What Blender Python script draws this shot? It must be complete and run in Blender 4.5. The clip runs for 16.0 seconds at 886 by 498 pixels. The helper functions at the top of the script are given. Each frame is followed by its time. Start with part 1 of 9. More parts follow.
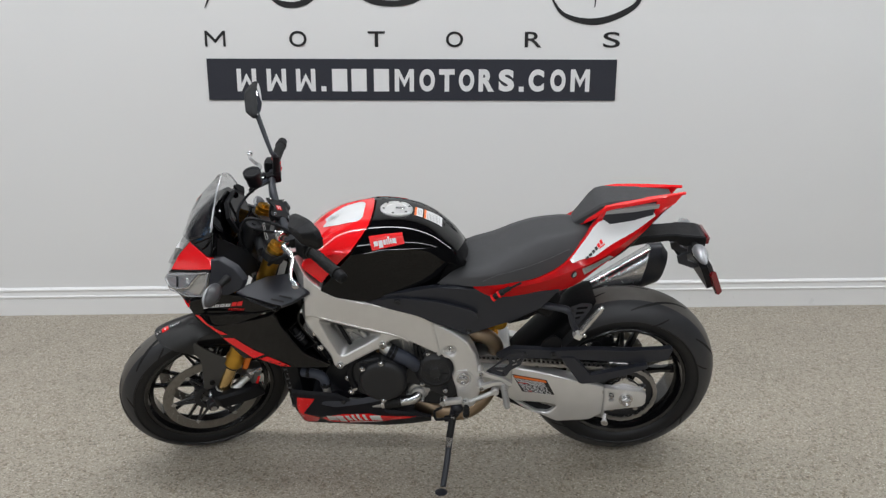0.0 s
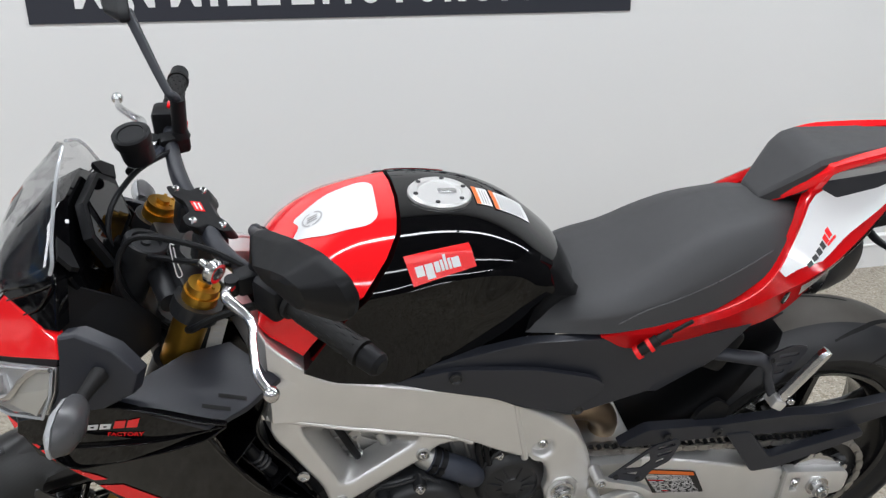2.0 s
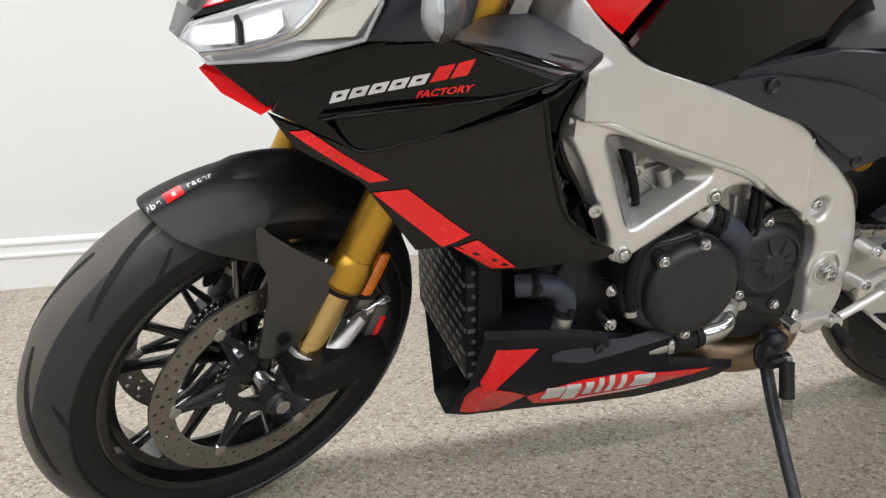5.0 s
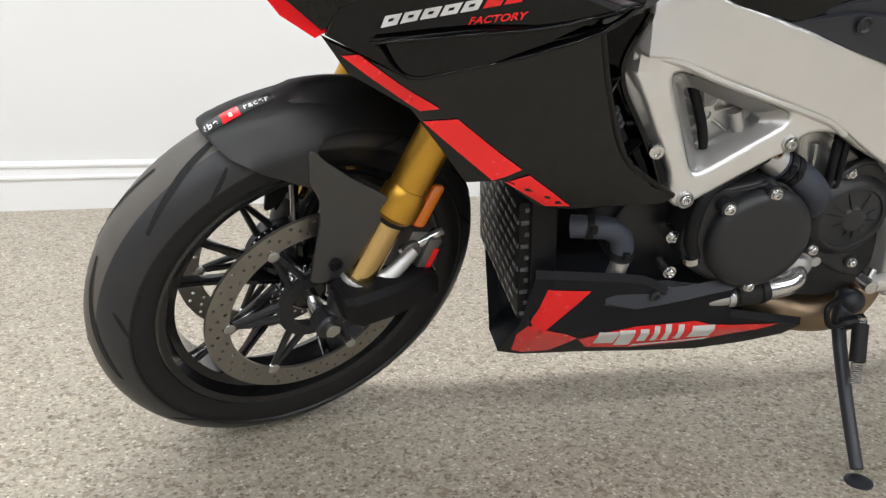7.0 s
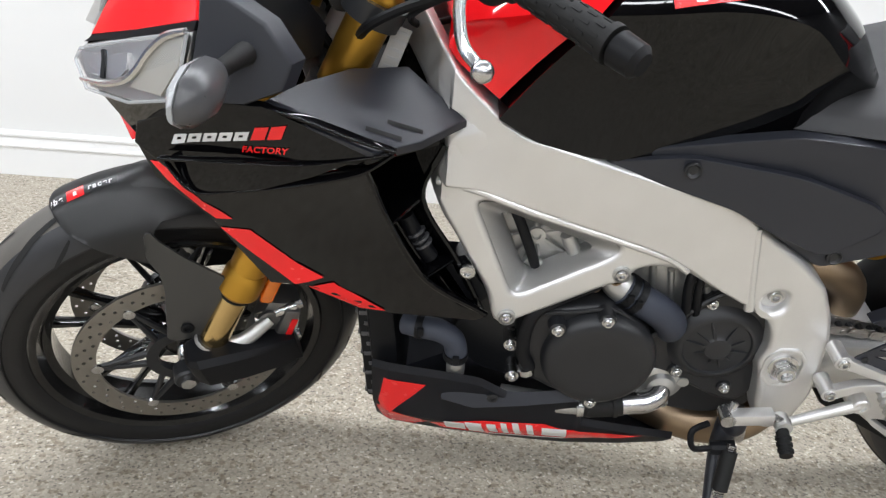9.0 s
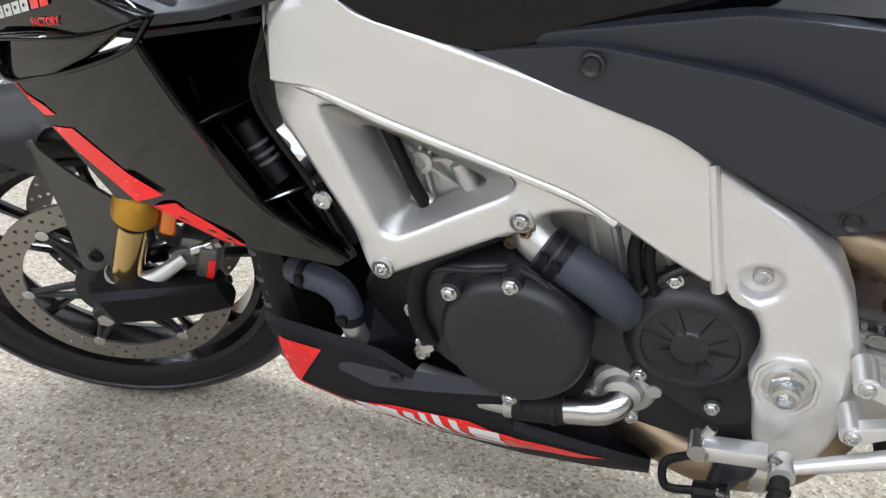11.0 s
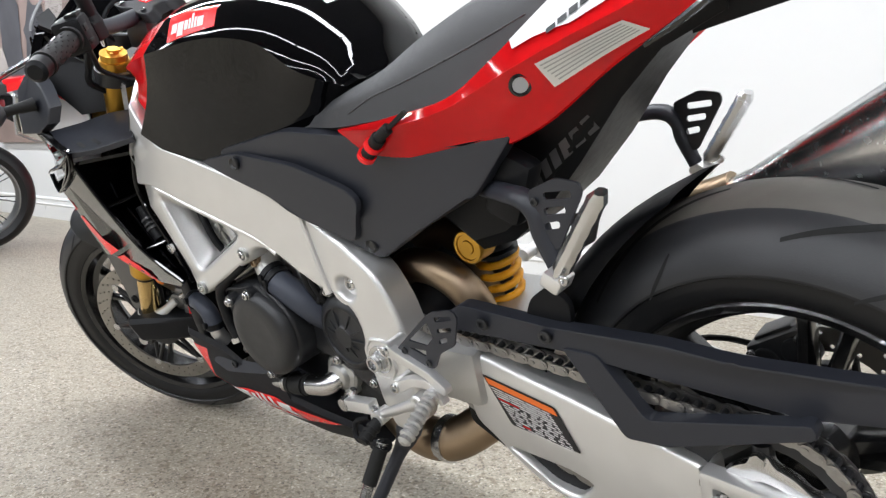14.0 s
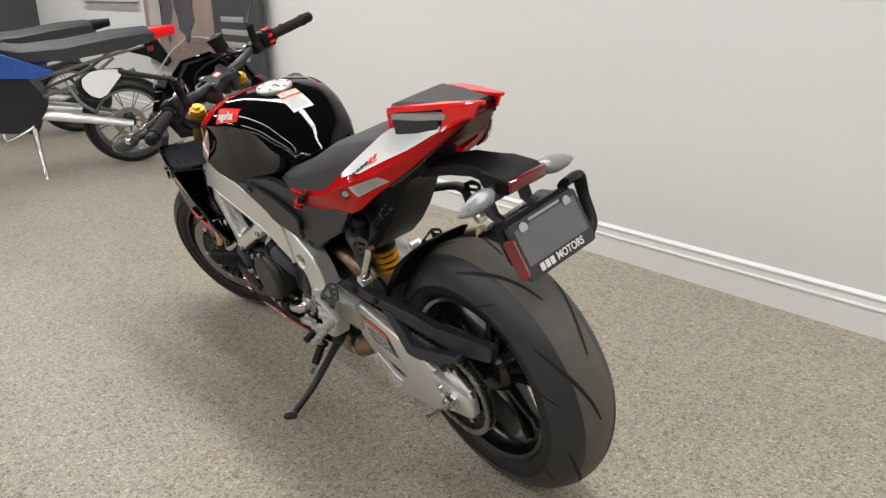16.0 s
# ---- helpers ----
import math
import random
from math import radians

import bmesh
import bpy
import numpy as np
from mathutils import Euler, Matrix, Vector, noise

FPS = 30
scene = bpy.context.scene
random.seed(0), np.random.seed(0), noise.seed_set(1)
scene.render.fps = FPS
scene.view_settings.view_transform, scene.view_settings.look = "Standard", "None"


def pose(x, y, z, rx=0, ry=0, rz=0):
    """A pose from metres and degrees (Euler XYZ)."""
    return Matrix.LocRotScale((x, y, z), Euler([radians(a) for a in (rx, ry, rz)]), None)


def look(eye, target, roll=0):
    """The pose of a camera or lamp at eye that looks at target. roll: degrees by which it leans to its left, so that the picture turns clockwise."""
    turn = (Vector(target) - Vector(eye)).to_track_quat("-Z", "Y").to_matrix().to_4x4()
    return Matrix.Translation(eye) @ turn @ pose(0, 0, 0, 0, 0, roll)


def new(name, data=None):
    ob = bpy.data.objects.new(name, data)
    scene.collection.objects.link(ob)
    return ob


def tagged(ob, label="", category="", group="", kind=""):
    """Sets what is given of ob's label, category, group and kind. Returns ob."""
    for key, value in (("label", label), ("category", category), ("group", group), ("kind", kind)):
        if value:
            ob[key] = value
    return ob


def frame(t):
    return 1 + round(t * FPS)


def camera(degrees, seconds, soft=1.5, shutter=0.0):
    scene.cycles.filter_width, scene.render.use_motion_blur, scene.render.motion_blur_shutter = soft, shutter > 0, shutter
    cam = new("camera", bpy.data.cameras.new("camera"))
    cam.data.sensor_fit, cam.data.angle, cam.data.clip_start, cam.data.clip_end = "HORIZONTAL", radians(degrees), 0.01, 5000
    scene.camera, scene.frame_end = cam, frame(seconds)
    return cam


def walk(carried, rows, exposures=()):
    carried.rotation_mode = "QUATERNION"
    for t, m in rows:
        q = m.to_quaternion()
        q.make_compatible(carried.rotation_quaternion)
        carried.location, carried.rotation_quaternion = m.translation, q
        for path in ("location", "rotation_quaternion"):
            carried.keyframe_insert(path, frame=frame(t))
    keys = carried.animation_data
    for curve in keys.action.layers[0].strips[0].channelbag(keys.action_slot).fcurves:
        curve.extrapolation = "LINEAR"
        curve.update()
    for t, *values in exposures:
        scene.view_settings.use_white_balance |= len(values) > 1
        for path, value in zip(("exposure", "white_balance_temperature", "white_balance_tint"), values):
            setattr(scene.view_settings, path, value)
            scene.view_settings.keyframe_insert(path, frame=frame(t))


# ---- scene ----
cam = camera(58.0, 16.0, 1.35)
PATH = [
    (0, (0.363, 0.399, 1.516), (0.405, 2.327, 0.986), -0.3),
    (0.5, (0.362, 0.713, 1.488), (0.417, 2.626, 0.906), -0.2),
    (1, (0.274, 1.058, 1.447), (0.34, 2.955, 0.815), -0.1),
    (1.5, (0.154, 1.386, 1.411), (0.322, 3.259, 0.731), -0.5),
    (2, (0.028, 1.683, 1.295), (0.399, 3.538, 0.645), -1.3),
    (2.5, (-0.162, 1.818, 1.095), (0.447, 3.649, 0.57), -1.8),
    (3, (-0.309, 1.835, 0.955), (0.41, 3.652, 0.53), -1.4),
    (3.5, (-0.412, 1.852, 0.88), (0.348, 3.666, 0.52), -1.2),
    (4, (-0.466, 1.886, 0.808), (0.299, 3.700, 0.46), -1.0),
    (4.5, (-0.507, 1.907, 0.762), (0.234, 3.72, 0.362), -0.4),
    (5, (-0.547, 1.926, 0.721), (0.148, 3.74, 0.245), 0.4),
    (5.2, (-0.561, 1.93, 0.708), (0.114, 3.746, 0.211), 0.4),
    (7.3, (-0.465, 1.913, 0.706), (-0.01, 3.741, 0.035), 2.1),
    (7.5, (-0.442, 1.922, 0.724), (0.018, 3.735, 0.015), 2.5),
    (8, (-0.348, 1.9, 0.772), (0.052, 3.746, 0.112), 3.2),
    (8.2, (-0.289, 1.863, 0.862), (0.036, 3.708, 0.162), 3.8),
    (8.5, (-0.223, 1.876, 0.925), (0.032, 3.722, 0.199), 3.8),
    (9, (-0.067, 1.894, 0.925), (0.029, 3.747, 0.178), 4.9),
    (9.2, (-0.006, 1.928, 0.876), (0.023, 3.783, 0.129), 4.9),
    (11.3, (0.392, 2.14, 0.773), (-0.209, 3.898, 0.033), 1.8),
    (11.5, (0.429, 2.134, 0.765), (-0.228, 3.891, 0.072), 1.1),
    (12, (0.549, 2.078, 0.732), (-0.152, 3.851, 0.128), 0.5),
    (12.5, (0.740, 2.076, 0.681), (-0.118, 3.806, 0.159), -1.2),
    (13, (0.902, 2.106, 0.693), (-0.115, 3.762, 0.216), -3.3),
    (13.5, (1.058, 2.063, 0.756), (-0.068, 3.651, 0.297), -3.6),
    (14, (1.308, 2.067, 0.776), (0.036, 3.559, 0.384), -3.0),
    (14.5, (1.527, 2.081, 0.786), (0.182, 3.513, 0.409), -3.2),
    (15, (1.766, 2.018, 0.868), (0.376, 3.401, 0.474), -4.2),
    (15.5, (2.062, 1.923, 1.062), (0.65, 3.227, 0.508), -2.4),
    (16, (2.346, 1.804, 1.242), (0.885, 3.011, 0.601), -1.3),
]
walk(cam, [(t, look(eye, target, roll)) for t, eye, target, roll in PATH],
     [(0, 0.0, 6050, 10), (1, 0.10, 6020, 10), (1.5, 0.20, 6000, 10), (2, 0.29, 5970, 10), (3, 0.37, 5900, 10), (5, 0.68, 6200, 10), (7.5, 0.76, 6150, 10), (9, 0.84, 6000, 10), (11.5, 1.05, 5800, 10), (13, 1.05, 5900, 10), (14, 0.92, 6000, 10), (15, 0.60, 6320, 10), (16, 0.25, 6480, 10)])

# ---- light ----
from mathutils.bvhtree import BVHTree

world = bpy.data.worlds.new("showroom_air")
world.use_nodes = True
world.node_tree.nodes["Background"].inputs[0].default_value = (0.9, 0.95, 1.0, 1)
world.node_tree.nodes["Background"].inputs[1].default_value = 0.05
scene.world = world

WALL_Y, CEIL = 4.635, 3.3
# rows of long ceiling lights, each a run of tubes end to end: y and power of the row
LIGHT_ROWS = [(-5.6, 1.3), (-2.6, 1.3), (0.4, 0.85), (3.3, 1.15)]
LIGHT_X = [-7.35 + 2.45 * i for i in range(6)]
LAMP_POWER = 29.0
for y, k in LIGHT_ROWS:
    for x in LIGHT_X:
        lamp = bpy.data.lights.new("ceiling_tube", "AREA")
        lamp.shape, lamp.size, lamp.size_y = "RECTANGLE", 2.40, 0.15
        lamp.energy = LAMP_POWER * k
        lamp.color = (1.0, 0.985, 0.96)
        new("ceiling_tube", lamp).matrix_world = pose(x, y, CEIL - 0.07)


# ---- materials ----
def material(name, color, rough=0.5, metal=0.0, coat=0.0, spread=0.06, scale=18.0, bump=0.0, bump_scale=300.0, spec=0.5, rough_spread=0.08):
    """A surface with a broad and a fine variation of tone and gloss."""
    m = bpy.data.materials.new(name)
    m.use_nodes = True
    nt = m.node_tree
    b = nt.nodes["Principled BSDF"]
    b.inputs["Metallic"].default_value = metal
    b.inputs["Coat Weight"].default_value = coat
    b.inputs["Coat Roughness"].default_value = 0.03
    b.inputs["Specular IOR Level"].default_value = spec
    tc = nt.nodes.new("ShaderNodeTexCoord")
    n1 = nt.nodes.new("ShaderNodeTexNoise")
    n1.inputs["Scale"].default_value, n1.inputs["Detail"].default_value = scale, 6
    nt.links.new(tc.outputs["Object"], n1.inputs["Vector"])
    ramp = nt.nodes.new("ShaderNodeMapRange")
    ramp.inputs["To Min"].default_value, ramp.inputs["To Max"].default_value = 1 - spread, 1 + spread
    nt.links.new(n1.outputs["Fac"], ramp.inputs["Value"])
    mix = nt.nodes.new("ShaderNodeMix")
    mix.data_type, mix.blend_type = "RGBA", "MULTIPLY"
    mix.inputs["Factor"].default_value = 1.0
    mix.inputs["A"].default_value = (*color, 1)
    nt.links.new(ramp.outputs["Result"], mix.inputs["B"])
    nt.links.new(mix.outputs["Result"], b.inputs["Base Color"])
    n2 = nt.nodes.new("ShaderNodeTexNoise")
    n2.inputs["Scale"].default_value, n2.inputs["Detail"].default_value = scale * 4, 4
    nt.links.new(tc.outputs["Object"], n2.inputs["Vector"])
    r2 = nt.nodes.new("ShaderNodeMapRange")
    r2.inputs["To Min"].default_value = max(0.0, rough - rough_spread)
    r2.inputs["To Max"].default_value = min(1.0, rough + rough_spread)
    nt.links.new(n2.outputs["Fac"], r2.inputs["Value"])
    nt.links.new(r2.outputs["Result"], b.inputs["Roughness"])
    if bump:
        n3 = nt.nodes.new("ShaderNodeTexNoise")
        n3.inputs["Scale"].default_value, n3.inputs["Detail"].default_value = bump_scale, 3
        nt.links.new(tc.outputs["Object"], n3.inputs["Vector"])
        bp = nt.nodes.new("ShaderNodeBump")
        bp.inputs["Strength"].default_value, bp.inputs["Distance"].default_value = bump, 0.001
        nt.links.new(n3.outputs["Fac"], bp.inputs["Height"])
        nt.links.new(bp.outputs["Normal"], b.inputs["Normal"])
    return m


def glass(name, color, rough=0.02, alpha=0.25):
    """A thin clear shell: mostly see-through, with a glossy skin."""
    m = bpy.data.materials.new(name)
    m.use_nodes = True
    nt = m.node_tree
    b = nt.nodes["Principled BSDF"]
    b.inputs["Base Color"].default_value = (*color, 1)
    b.inputs["Roughness"].default_value = rough
    b.inputs["Alpha"].default_value = alpha
    return m


GLOSS_BLACK = material("gloss_black_paint", (0.002, 0.002, 0.0024), 0.035, coat=0.0, rough_spread=0.012, spec=0.30)
MATTE_BLACK = material("matte_black_paint", (0.0185, 0.0204, 0.0275), 0.43, bump=0.03, rough_spread=0.05, spec=0.50)
BLACK_PLASTIC = material("black_plastic", (0.0065, 0.0068, 0.0080), 0.46, bump=0.08, bump_scale=900, spec=0.2)
DARK_METAL = material("black_engine_paint", (0.0140, 0.0147, 0.0166), 0.41, bump=0.12, bump_scale=700, spec=0.50)
RED_PAINT = material("red_paint", (0.90, 0.010, 0.014), 0.10, coat=0.6, rough_spread=0.03, spread=0.04, spec=0.25)
RED_MATTE = material("red_film", (0.86, 0.016, 0.018), 0.25, spread=0.04)
WHITE_PAINT = material("white_paint", (0.78, 0.78, 0.78), 0.15, coat=0.8, spread=0.03)
WHITE_PRINT = material("white_print", (0.75, 0.75, 0.75), 0.4, spread=0.05)
GREY_PRINT = material("grey_print", (0.35, 0.35, 0.35), 0.5)
ORANGE_PRINT = material("orange_print", (0.75, 0.16, 0.02), 0.45)
BLACK_PRINT = material("black_print", (0.012, 0.012, 0.013), 0.35)
SILVER = material("satin_aluminium", (0.74, 0.735, 0.725), 0.40, metal=0.78, bump=0.06, bump_scale=420, spread=0.07)
CAST = material("cast_aluminium", (0.55, 0.55, 0.54), 0.42, metal=0.85, bump=0.35, bump_scale=380, spread=0.1)
CALIPER = material("caliper_grey", (0.20, 0.20, 0.20), 0.42, metal=0.8, bump=0.2, bump_scale=380, spread=0.1)
POLISHED = material("bright_aluminium", (0.62, 0.62, 0.62), 0.24, metal=1.0, spread=0.05)
STEEL = material("bright_steel", (0.6, 0.6, 0.6), 0.25, metal=1.0)
DISC_STEEL = material("brake_disc_steel", (0.33, 0.315, 0.29), 0.42, metal=1.0, spread=0.12)
CHAIN_STEEL = material("chain_steel", (0.38, 0.37, 0.36), 0.36, metal=1.0, spread=0.2, scale=120)
HEADER = material("heat_tinted_steel", (0.36, 0.27, 0.18), 0.42, metal=1.0, spread=0.35, scale=14)
GOLD = material("gold_anodised", (0.60, 0.34, 0.05), 0.36, metal=1.0, spread=0.08)
GOLD_SLIDER = material("gold_slider", (0.66, 0.47, 0.2), 0.16, metal=1.0)
YELLOW_SPRING = material("yellow_spring_paint", (0.80, 0.36, 0.008), 0.3)
RUBBER = material("tyre_sidewall", (0.0090, 0.0092, 0.0100), 0.42, bump=0.12, bump_scale=500, spread=0.25, scale=9, spec=0.35)
TREAD = material("dusty_tread_rubber", (0.105, 0.097, 0.086), 0.55, bump=0.2, bump_scale=420, spread=0.22, scale=26, spec=0.35)
SHOULDER = material("tyre_shoulder_rubber", (0.0250, 0.0257, 0.0285), 0.42, bump=0.15, bump_scale=500, spread=0.25, scale=14, spec=0.45)
GROOVE = material("tyre_groove", (0.006, 0.006, 0.006), 0.8)
SOFT_RUBBER = material("grip_rubber", (0.010, 0.010, 0.010), 0.62, bump=0.2, spec=0.3)
HOSE = material("hose_rubber", (0.036, 0.042, 0.060), 0.55, bump=0.2, spread=0.15)
VINYL = material("seat_vinyl", (0.046, 0.046, 0.048), 0.55, bump=0.3, bump_scale=1400, spec=0.4)
RIM_BLACK = material("gloss_black_rim", (0.006, 0.006, 0.0065), 0.18, coat=0.4)
SCREEN = glass("tinted_screen", (0.04, 0.045, 0.055), 0.02, 0.24)
LENS = glass("clear_lens", (0.5, 0.52, 0.54), 0.02, 0.10)
CLEAR_EDGE = glass("clear_plastic_edge", (0.62, 0.64, 0.66), 0.05, 0.45)
PALE_LABEL = material("pale_label", (0.36, 0.35, 0.33), 0.45)
AMBER = material("amber_lens", (0.85, 0.22, 0.01), 0.12, coat=1.0)
RED_LENS = material("red_lens", (0.17, 0.005, 0.011), 0.12, coat=1.0)
DARK_LENS = material("smoked_red_lens", (0.085, 0.004, 0.008), 0.42, spec=0.18)
CHROME = material("reflector_chrome", (0.56, 0.56, 0.56), 0.36, metal=1.0)
MIRROR = material("mirror_glass", (0.9, 0.9, 0.9), 0.01, metal=1.0, spread=0.0, rough_spread=0.0)
PLATE_GREY = material("plate_cover", (0.2, 0.2, 0.205), 0.3)
PLATE_FRAME = material("plate_frame", (0.030, 0.030, 0.032), 0.34)
PLATE_COVER = material("smoked_plate_cover", (0.135, 0.135, 0.14), 0.22)
IND_BRIGHT = material("clear_indicator_inside", (0.34, 0.35, 0.36), 0.3, metal=0.5, bump=0.4, bump_scale=160)
SMOKE_GREY = material("smoke_grey_plastic", (0.07, 0.07, 0.074), 0.3)


def carbon_material():
    m = material("carbon_weave", (0.012, 0.012, 0.0125), 0.42, spec=1.0)
    nt = m.node_tree
    b = nt.nodes["Principled BSDF"]
    tc = nt.nodes.new("ShaderNodeTexCoord")
    w = nt.nodes.new("ShaderNodeTexWave")
    w.wave_type, w.bands_direction = "BANDS", "DIAGONAL"
    w.inputs["Scale"].default_value, w.inputs["Distortion"].default_value = 190, 0.3
    nt.links.new(tc.outputs["Object"], w.inputs["Vector"])
    r = nt.nodes.new("ShaderNodeMapRange")
    r.inputs["To Min"].default_value, r.inputs["To Max"].default_value = 0.32, 0.46
    nt.links.new(w.outputs["Fac"], r.inputs["Value"])
    nt.links.new(r.outputs["Result"], b.inputs["Roughness"])
    r2 = nt.nodes.new("ShaderNodeMix")
    r2.data_type = "RGBA"
    r2.inputs["A"].default_value, r2.inputs["B"].default_value = (0.008, 0.008, 0.0083, 1), (0.028, 0.028, 0.029, 1)
    nt.links.new(w.outputs["Fac"], r2.inputs["Factor"])
    nt.links.new(r2.outputs["Result"], b.inputs["Base Color"])
    return m


def floor_material():
    """Epoxy floor, sand-grey, strewn with fine pale, brown and dark chips."""
    m = bpy.data.materials.new("flaked_epoxy")
    m.use_nodes = True
    nt = m.node_tree
    b = nt.nodes["Principled BSDF"]
    tc = nt.nodes.new("ShaderNodeTexCoord")
    vor = nt.nodes.new("ShaderNodeTexVoronoi")
    vor.inputs["Scale"].default_value, vor.inputs["Randomness"].default_value = 235, 1
    nt.links.new(tc.outputs["Object"], vor.inputs["Vector"])
    sep = nt.nodes.new("ShaderNodeSeparateColor")
    nt.links.new(vor.outputs["Color"], sep.inputs[0])
    ramp = nt.nodes.new("ShaderNodeValToRGB")
    ramp.color_ramp.interpolation = "CONSTANT"
    stops = [(0.0, (0.170, 0.150, 0.122)), (0.06, (0.270, 0.240, 0.190)), (0.22, (0.345, 0.306, 0.244)), (0.52, (0.390, 0.348, 0.280)),
             (0.76, (0.320, 0.286, 0.230)), (0.88, (0.440, 0.398, 0.328)), (0.965, (0.570, 0.530, 0.455))]
    els = ramp.color_ramp.elements
    els[0].position, els[0].color = stops[0][0], (*stops[0][1], 1)
    els[1].position, els[1].color = stops[1][0], (*stops[1][1], 1)
    for p, c in stops[2:]:
        e = els.new(p)
        e.color = (*c, 1)
    nt.links.new(sep.outputs[0], ramp.inputs["Fac"])
    big = nt.nodes.new("ShaderNodeTexVoronoi")
    big.inputs["Scale"].default_value, big.inputs["Randomness"].default_value = 105, 1
    nt.links.new(tc.outputs["Object"], big.inputs["Vector"])
    sep2 = nt.nodes.new("ShaderNodeSeparateColor")
    nt.links.new(big.outputs["Color"], sep2.inputs[0])
    ramp2 = nt.nodes.new("ShaderNodeValToRGB")
    ramp2.color_ramp.interpolation = "CONSTANT"
    e2 = ramp2.color_ramp.elements
    e2[0].position, e2[0].color = 0.0, (0.72, 0.69, 0.64, 1)
    e2[1].position, e2[1].color = 0.13, (1, 1, 1, 1)
    last = e2.new(0.88)
    last.color = (1.14, 1.14, 1.14, 1)
    nt.links.new(sep2.outputs[0], ramp2.inputs["Fac"])
    mix2 = nt.nodes.new("ShaderNodeMix")
    mix2.data_type, mix2.blend_type = "RGBA", "MULTIPLY"
    mix2.inputs["Factor"].default_value = 1.0
    nt.links.new(ramp.outputs["Color"], mix2.inputs["A"])
    nt.links.new(ramp2.outputs["Color"], mix2.inputs["B"])
    cloud = nt.nodes.new("ShaderNodeTexNoise")
    cloud.inputs["Scale"].default_value, cloud.inputs["Detail"].default_value = 2.2, 5
    nt.links.new(tc.outputs["Object"], cloud.inputs["Vector"])
    cr = nt.nodes.new("ShaderNodeMapRange")
    cr.inputs["To Min"].default_value, cr.inputs["To Max"].default_value = 0.86, 1.14
    nt.links.new(cloud.outputs["Fac"], cr.inputs["Value"])
    mix = nt.nodes.new("ShaderNodeMix")
    mix.data_type, mix.blend_type = "RGBA", "MULTIPLY"
    mix.inputs["Factor"].default_value = 1.0
    nt.links.new(mix2.outputs["Result"], mix.inputs["A"])
    nt.links.new(cr.outputs["Result"], mix.inputs["B"])
    nt.links.new(mix.outputs["Result"], b.inputs["Base Color"])
    b.inputs["Roughness"].default_value = 0.40
    b.inputs["Specular IOR Level"].default_value = 0.24
    bp = nt.nodes.new("ShaderNodeBump")
    bp.inputs["Strength"].default_value, bp.inputs["Distance"].default_value = 0.25, 0.001
    nt.links.new(vor.outputs["Distance"], bp.inputs["Height"])
    nt.links.new(bp.outputs["Normal"], b.inputs["Normal"])
    return m


def sky_poster_material():
    """A blue backlit picture with pale soft clouds."""
    m = bpy.data.materials.new("blue_screen")
    m.use_nodes = True
    nt = m.node_tree
    b = nt.nodes["Principled BSDF"]
    tc = nt.nodes.new("ShaderNodeTexCoord")
    n = nt.nodes.new("ShaderNodeTexNoise")
    n.inputs["Scale"].default_value, n.inputs["Detail"].default_value = 5, 4
    nt.links.new(tc.outputs["Object"], n.inputs["Vector"])
    r = nt.nodes.new("ShaderNodeValToRGB")
    r.color_ramp.elements[0].position, r.color_ramp.elements[0].color = 0.5, (0.06, 0.36, 0.85, 1)
    r.color_ramp.elements[1].position, r.color_ramp.elements[1].color = 0.72, (0.7, 0.85, 0.95, 1)
    nt.links.new(n.outputs["Fac"], r.inputs["Fac"])
    nt.links.new(r.outputs["Color"], b.inputs["Base Color"])
    nt.links.new(r.outputs["Color"], b.inputs["Emission Color"])
    b.inputs["Emission Strength"].default_value = 0.55
    return m


CARBON = carbon_material()
FLOOR = floor_material()
WALL = material("white_wall_paint", (0.74, 0.74, 0.73), 0.75, spread=0.02, scale=1.2, bump=0.12, bump_scale=260)
TRIM = material("white_gloss_trim", (0.8, 0.8, 0.79), 0.3, spread=0.02, scale=4)
CEILING = material("ceiling_paint", (0.10, 0.10, 0.105), 0.9, spread=0.05)
NAVY = material("navy_sign_film", (0.018, 0.02, 0.03), 0.5, spread=0.05)
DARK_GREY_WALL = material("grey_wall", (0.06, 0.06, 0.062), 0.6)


# ---- building blocks ----
def finish(name, bm, mats, parent=None, label="", smooth=35, matrix=None):
    """Turns a bmesh into one mesh object under parent."""
    bmesh.ops.recalc_face_normals(bm, faces=bm.faces[:])
    me = bpy.data.meshes.new(name)
    bm.to_mesh(me)
    bm.free()
    for mt in mats if isinstance(mats, (list, tuple)) else [mats]:
        me.materials.append(mt)
    if smooth:
        me.polygons.foreach_set("use_smooth", [True] * len(me.polygons))
        me.set_sharp_from_angle(angle=radians(smooth))
    ob = new(name, me)
    if smooth and len(me.polygons) < 3000 and any(len(p.vertices) > 4 for p in me.polygons):
        wn = ob.modifiers.new("flat_faces", "WEIGHTED_NORMAL")
        wn.keep_sharp, wn.weight = True, 90
    if parent:
        ob.parent = parent
    if matrix is not None:
        ob.matrix_basis = matrix
    if label:
        ob["label"] = label
    return ob


part = finish


def box(bm, c, s, m=None, bevel=0.0, index=0):
    """A box of size s about c; with bevel, its edges are rounded."""
    tm = Matrix.Translation(c) @ (m or Matrix()) @ Matrix.Diagonal((*s, 1))
    r = bmesh.ops.create_cube(bm, size=1, matrix=tm)
    fs = set(f for v in r["verts"] for f in v.link_faces)
    for f in fs:
        f.material_index = index
    if bevel:
        es = list({e for f in fs for e in f.edges})
        bmesh.ops.bevel(bm, geom=es, offset=bevel, segments=2, affect="EDGES", profile=0.5)


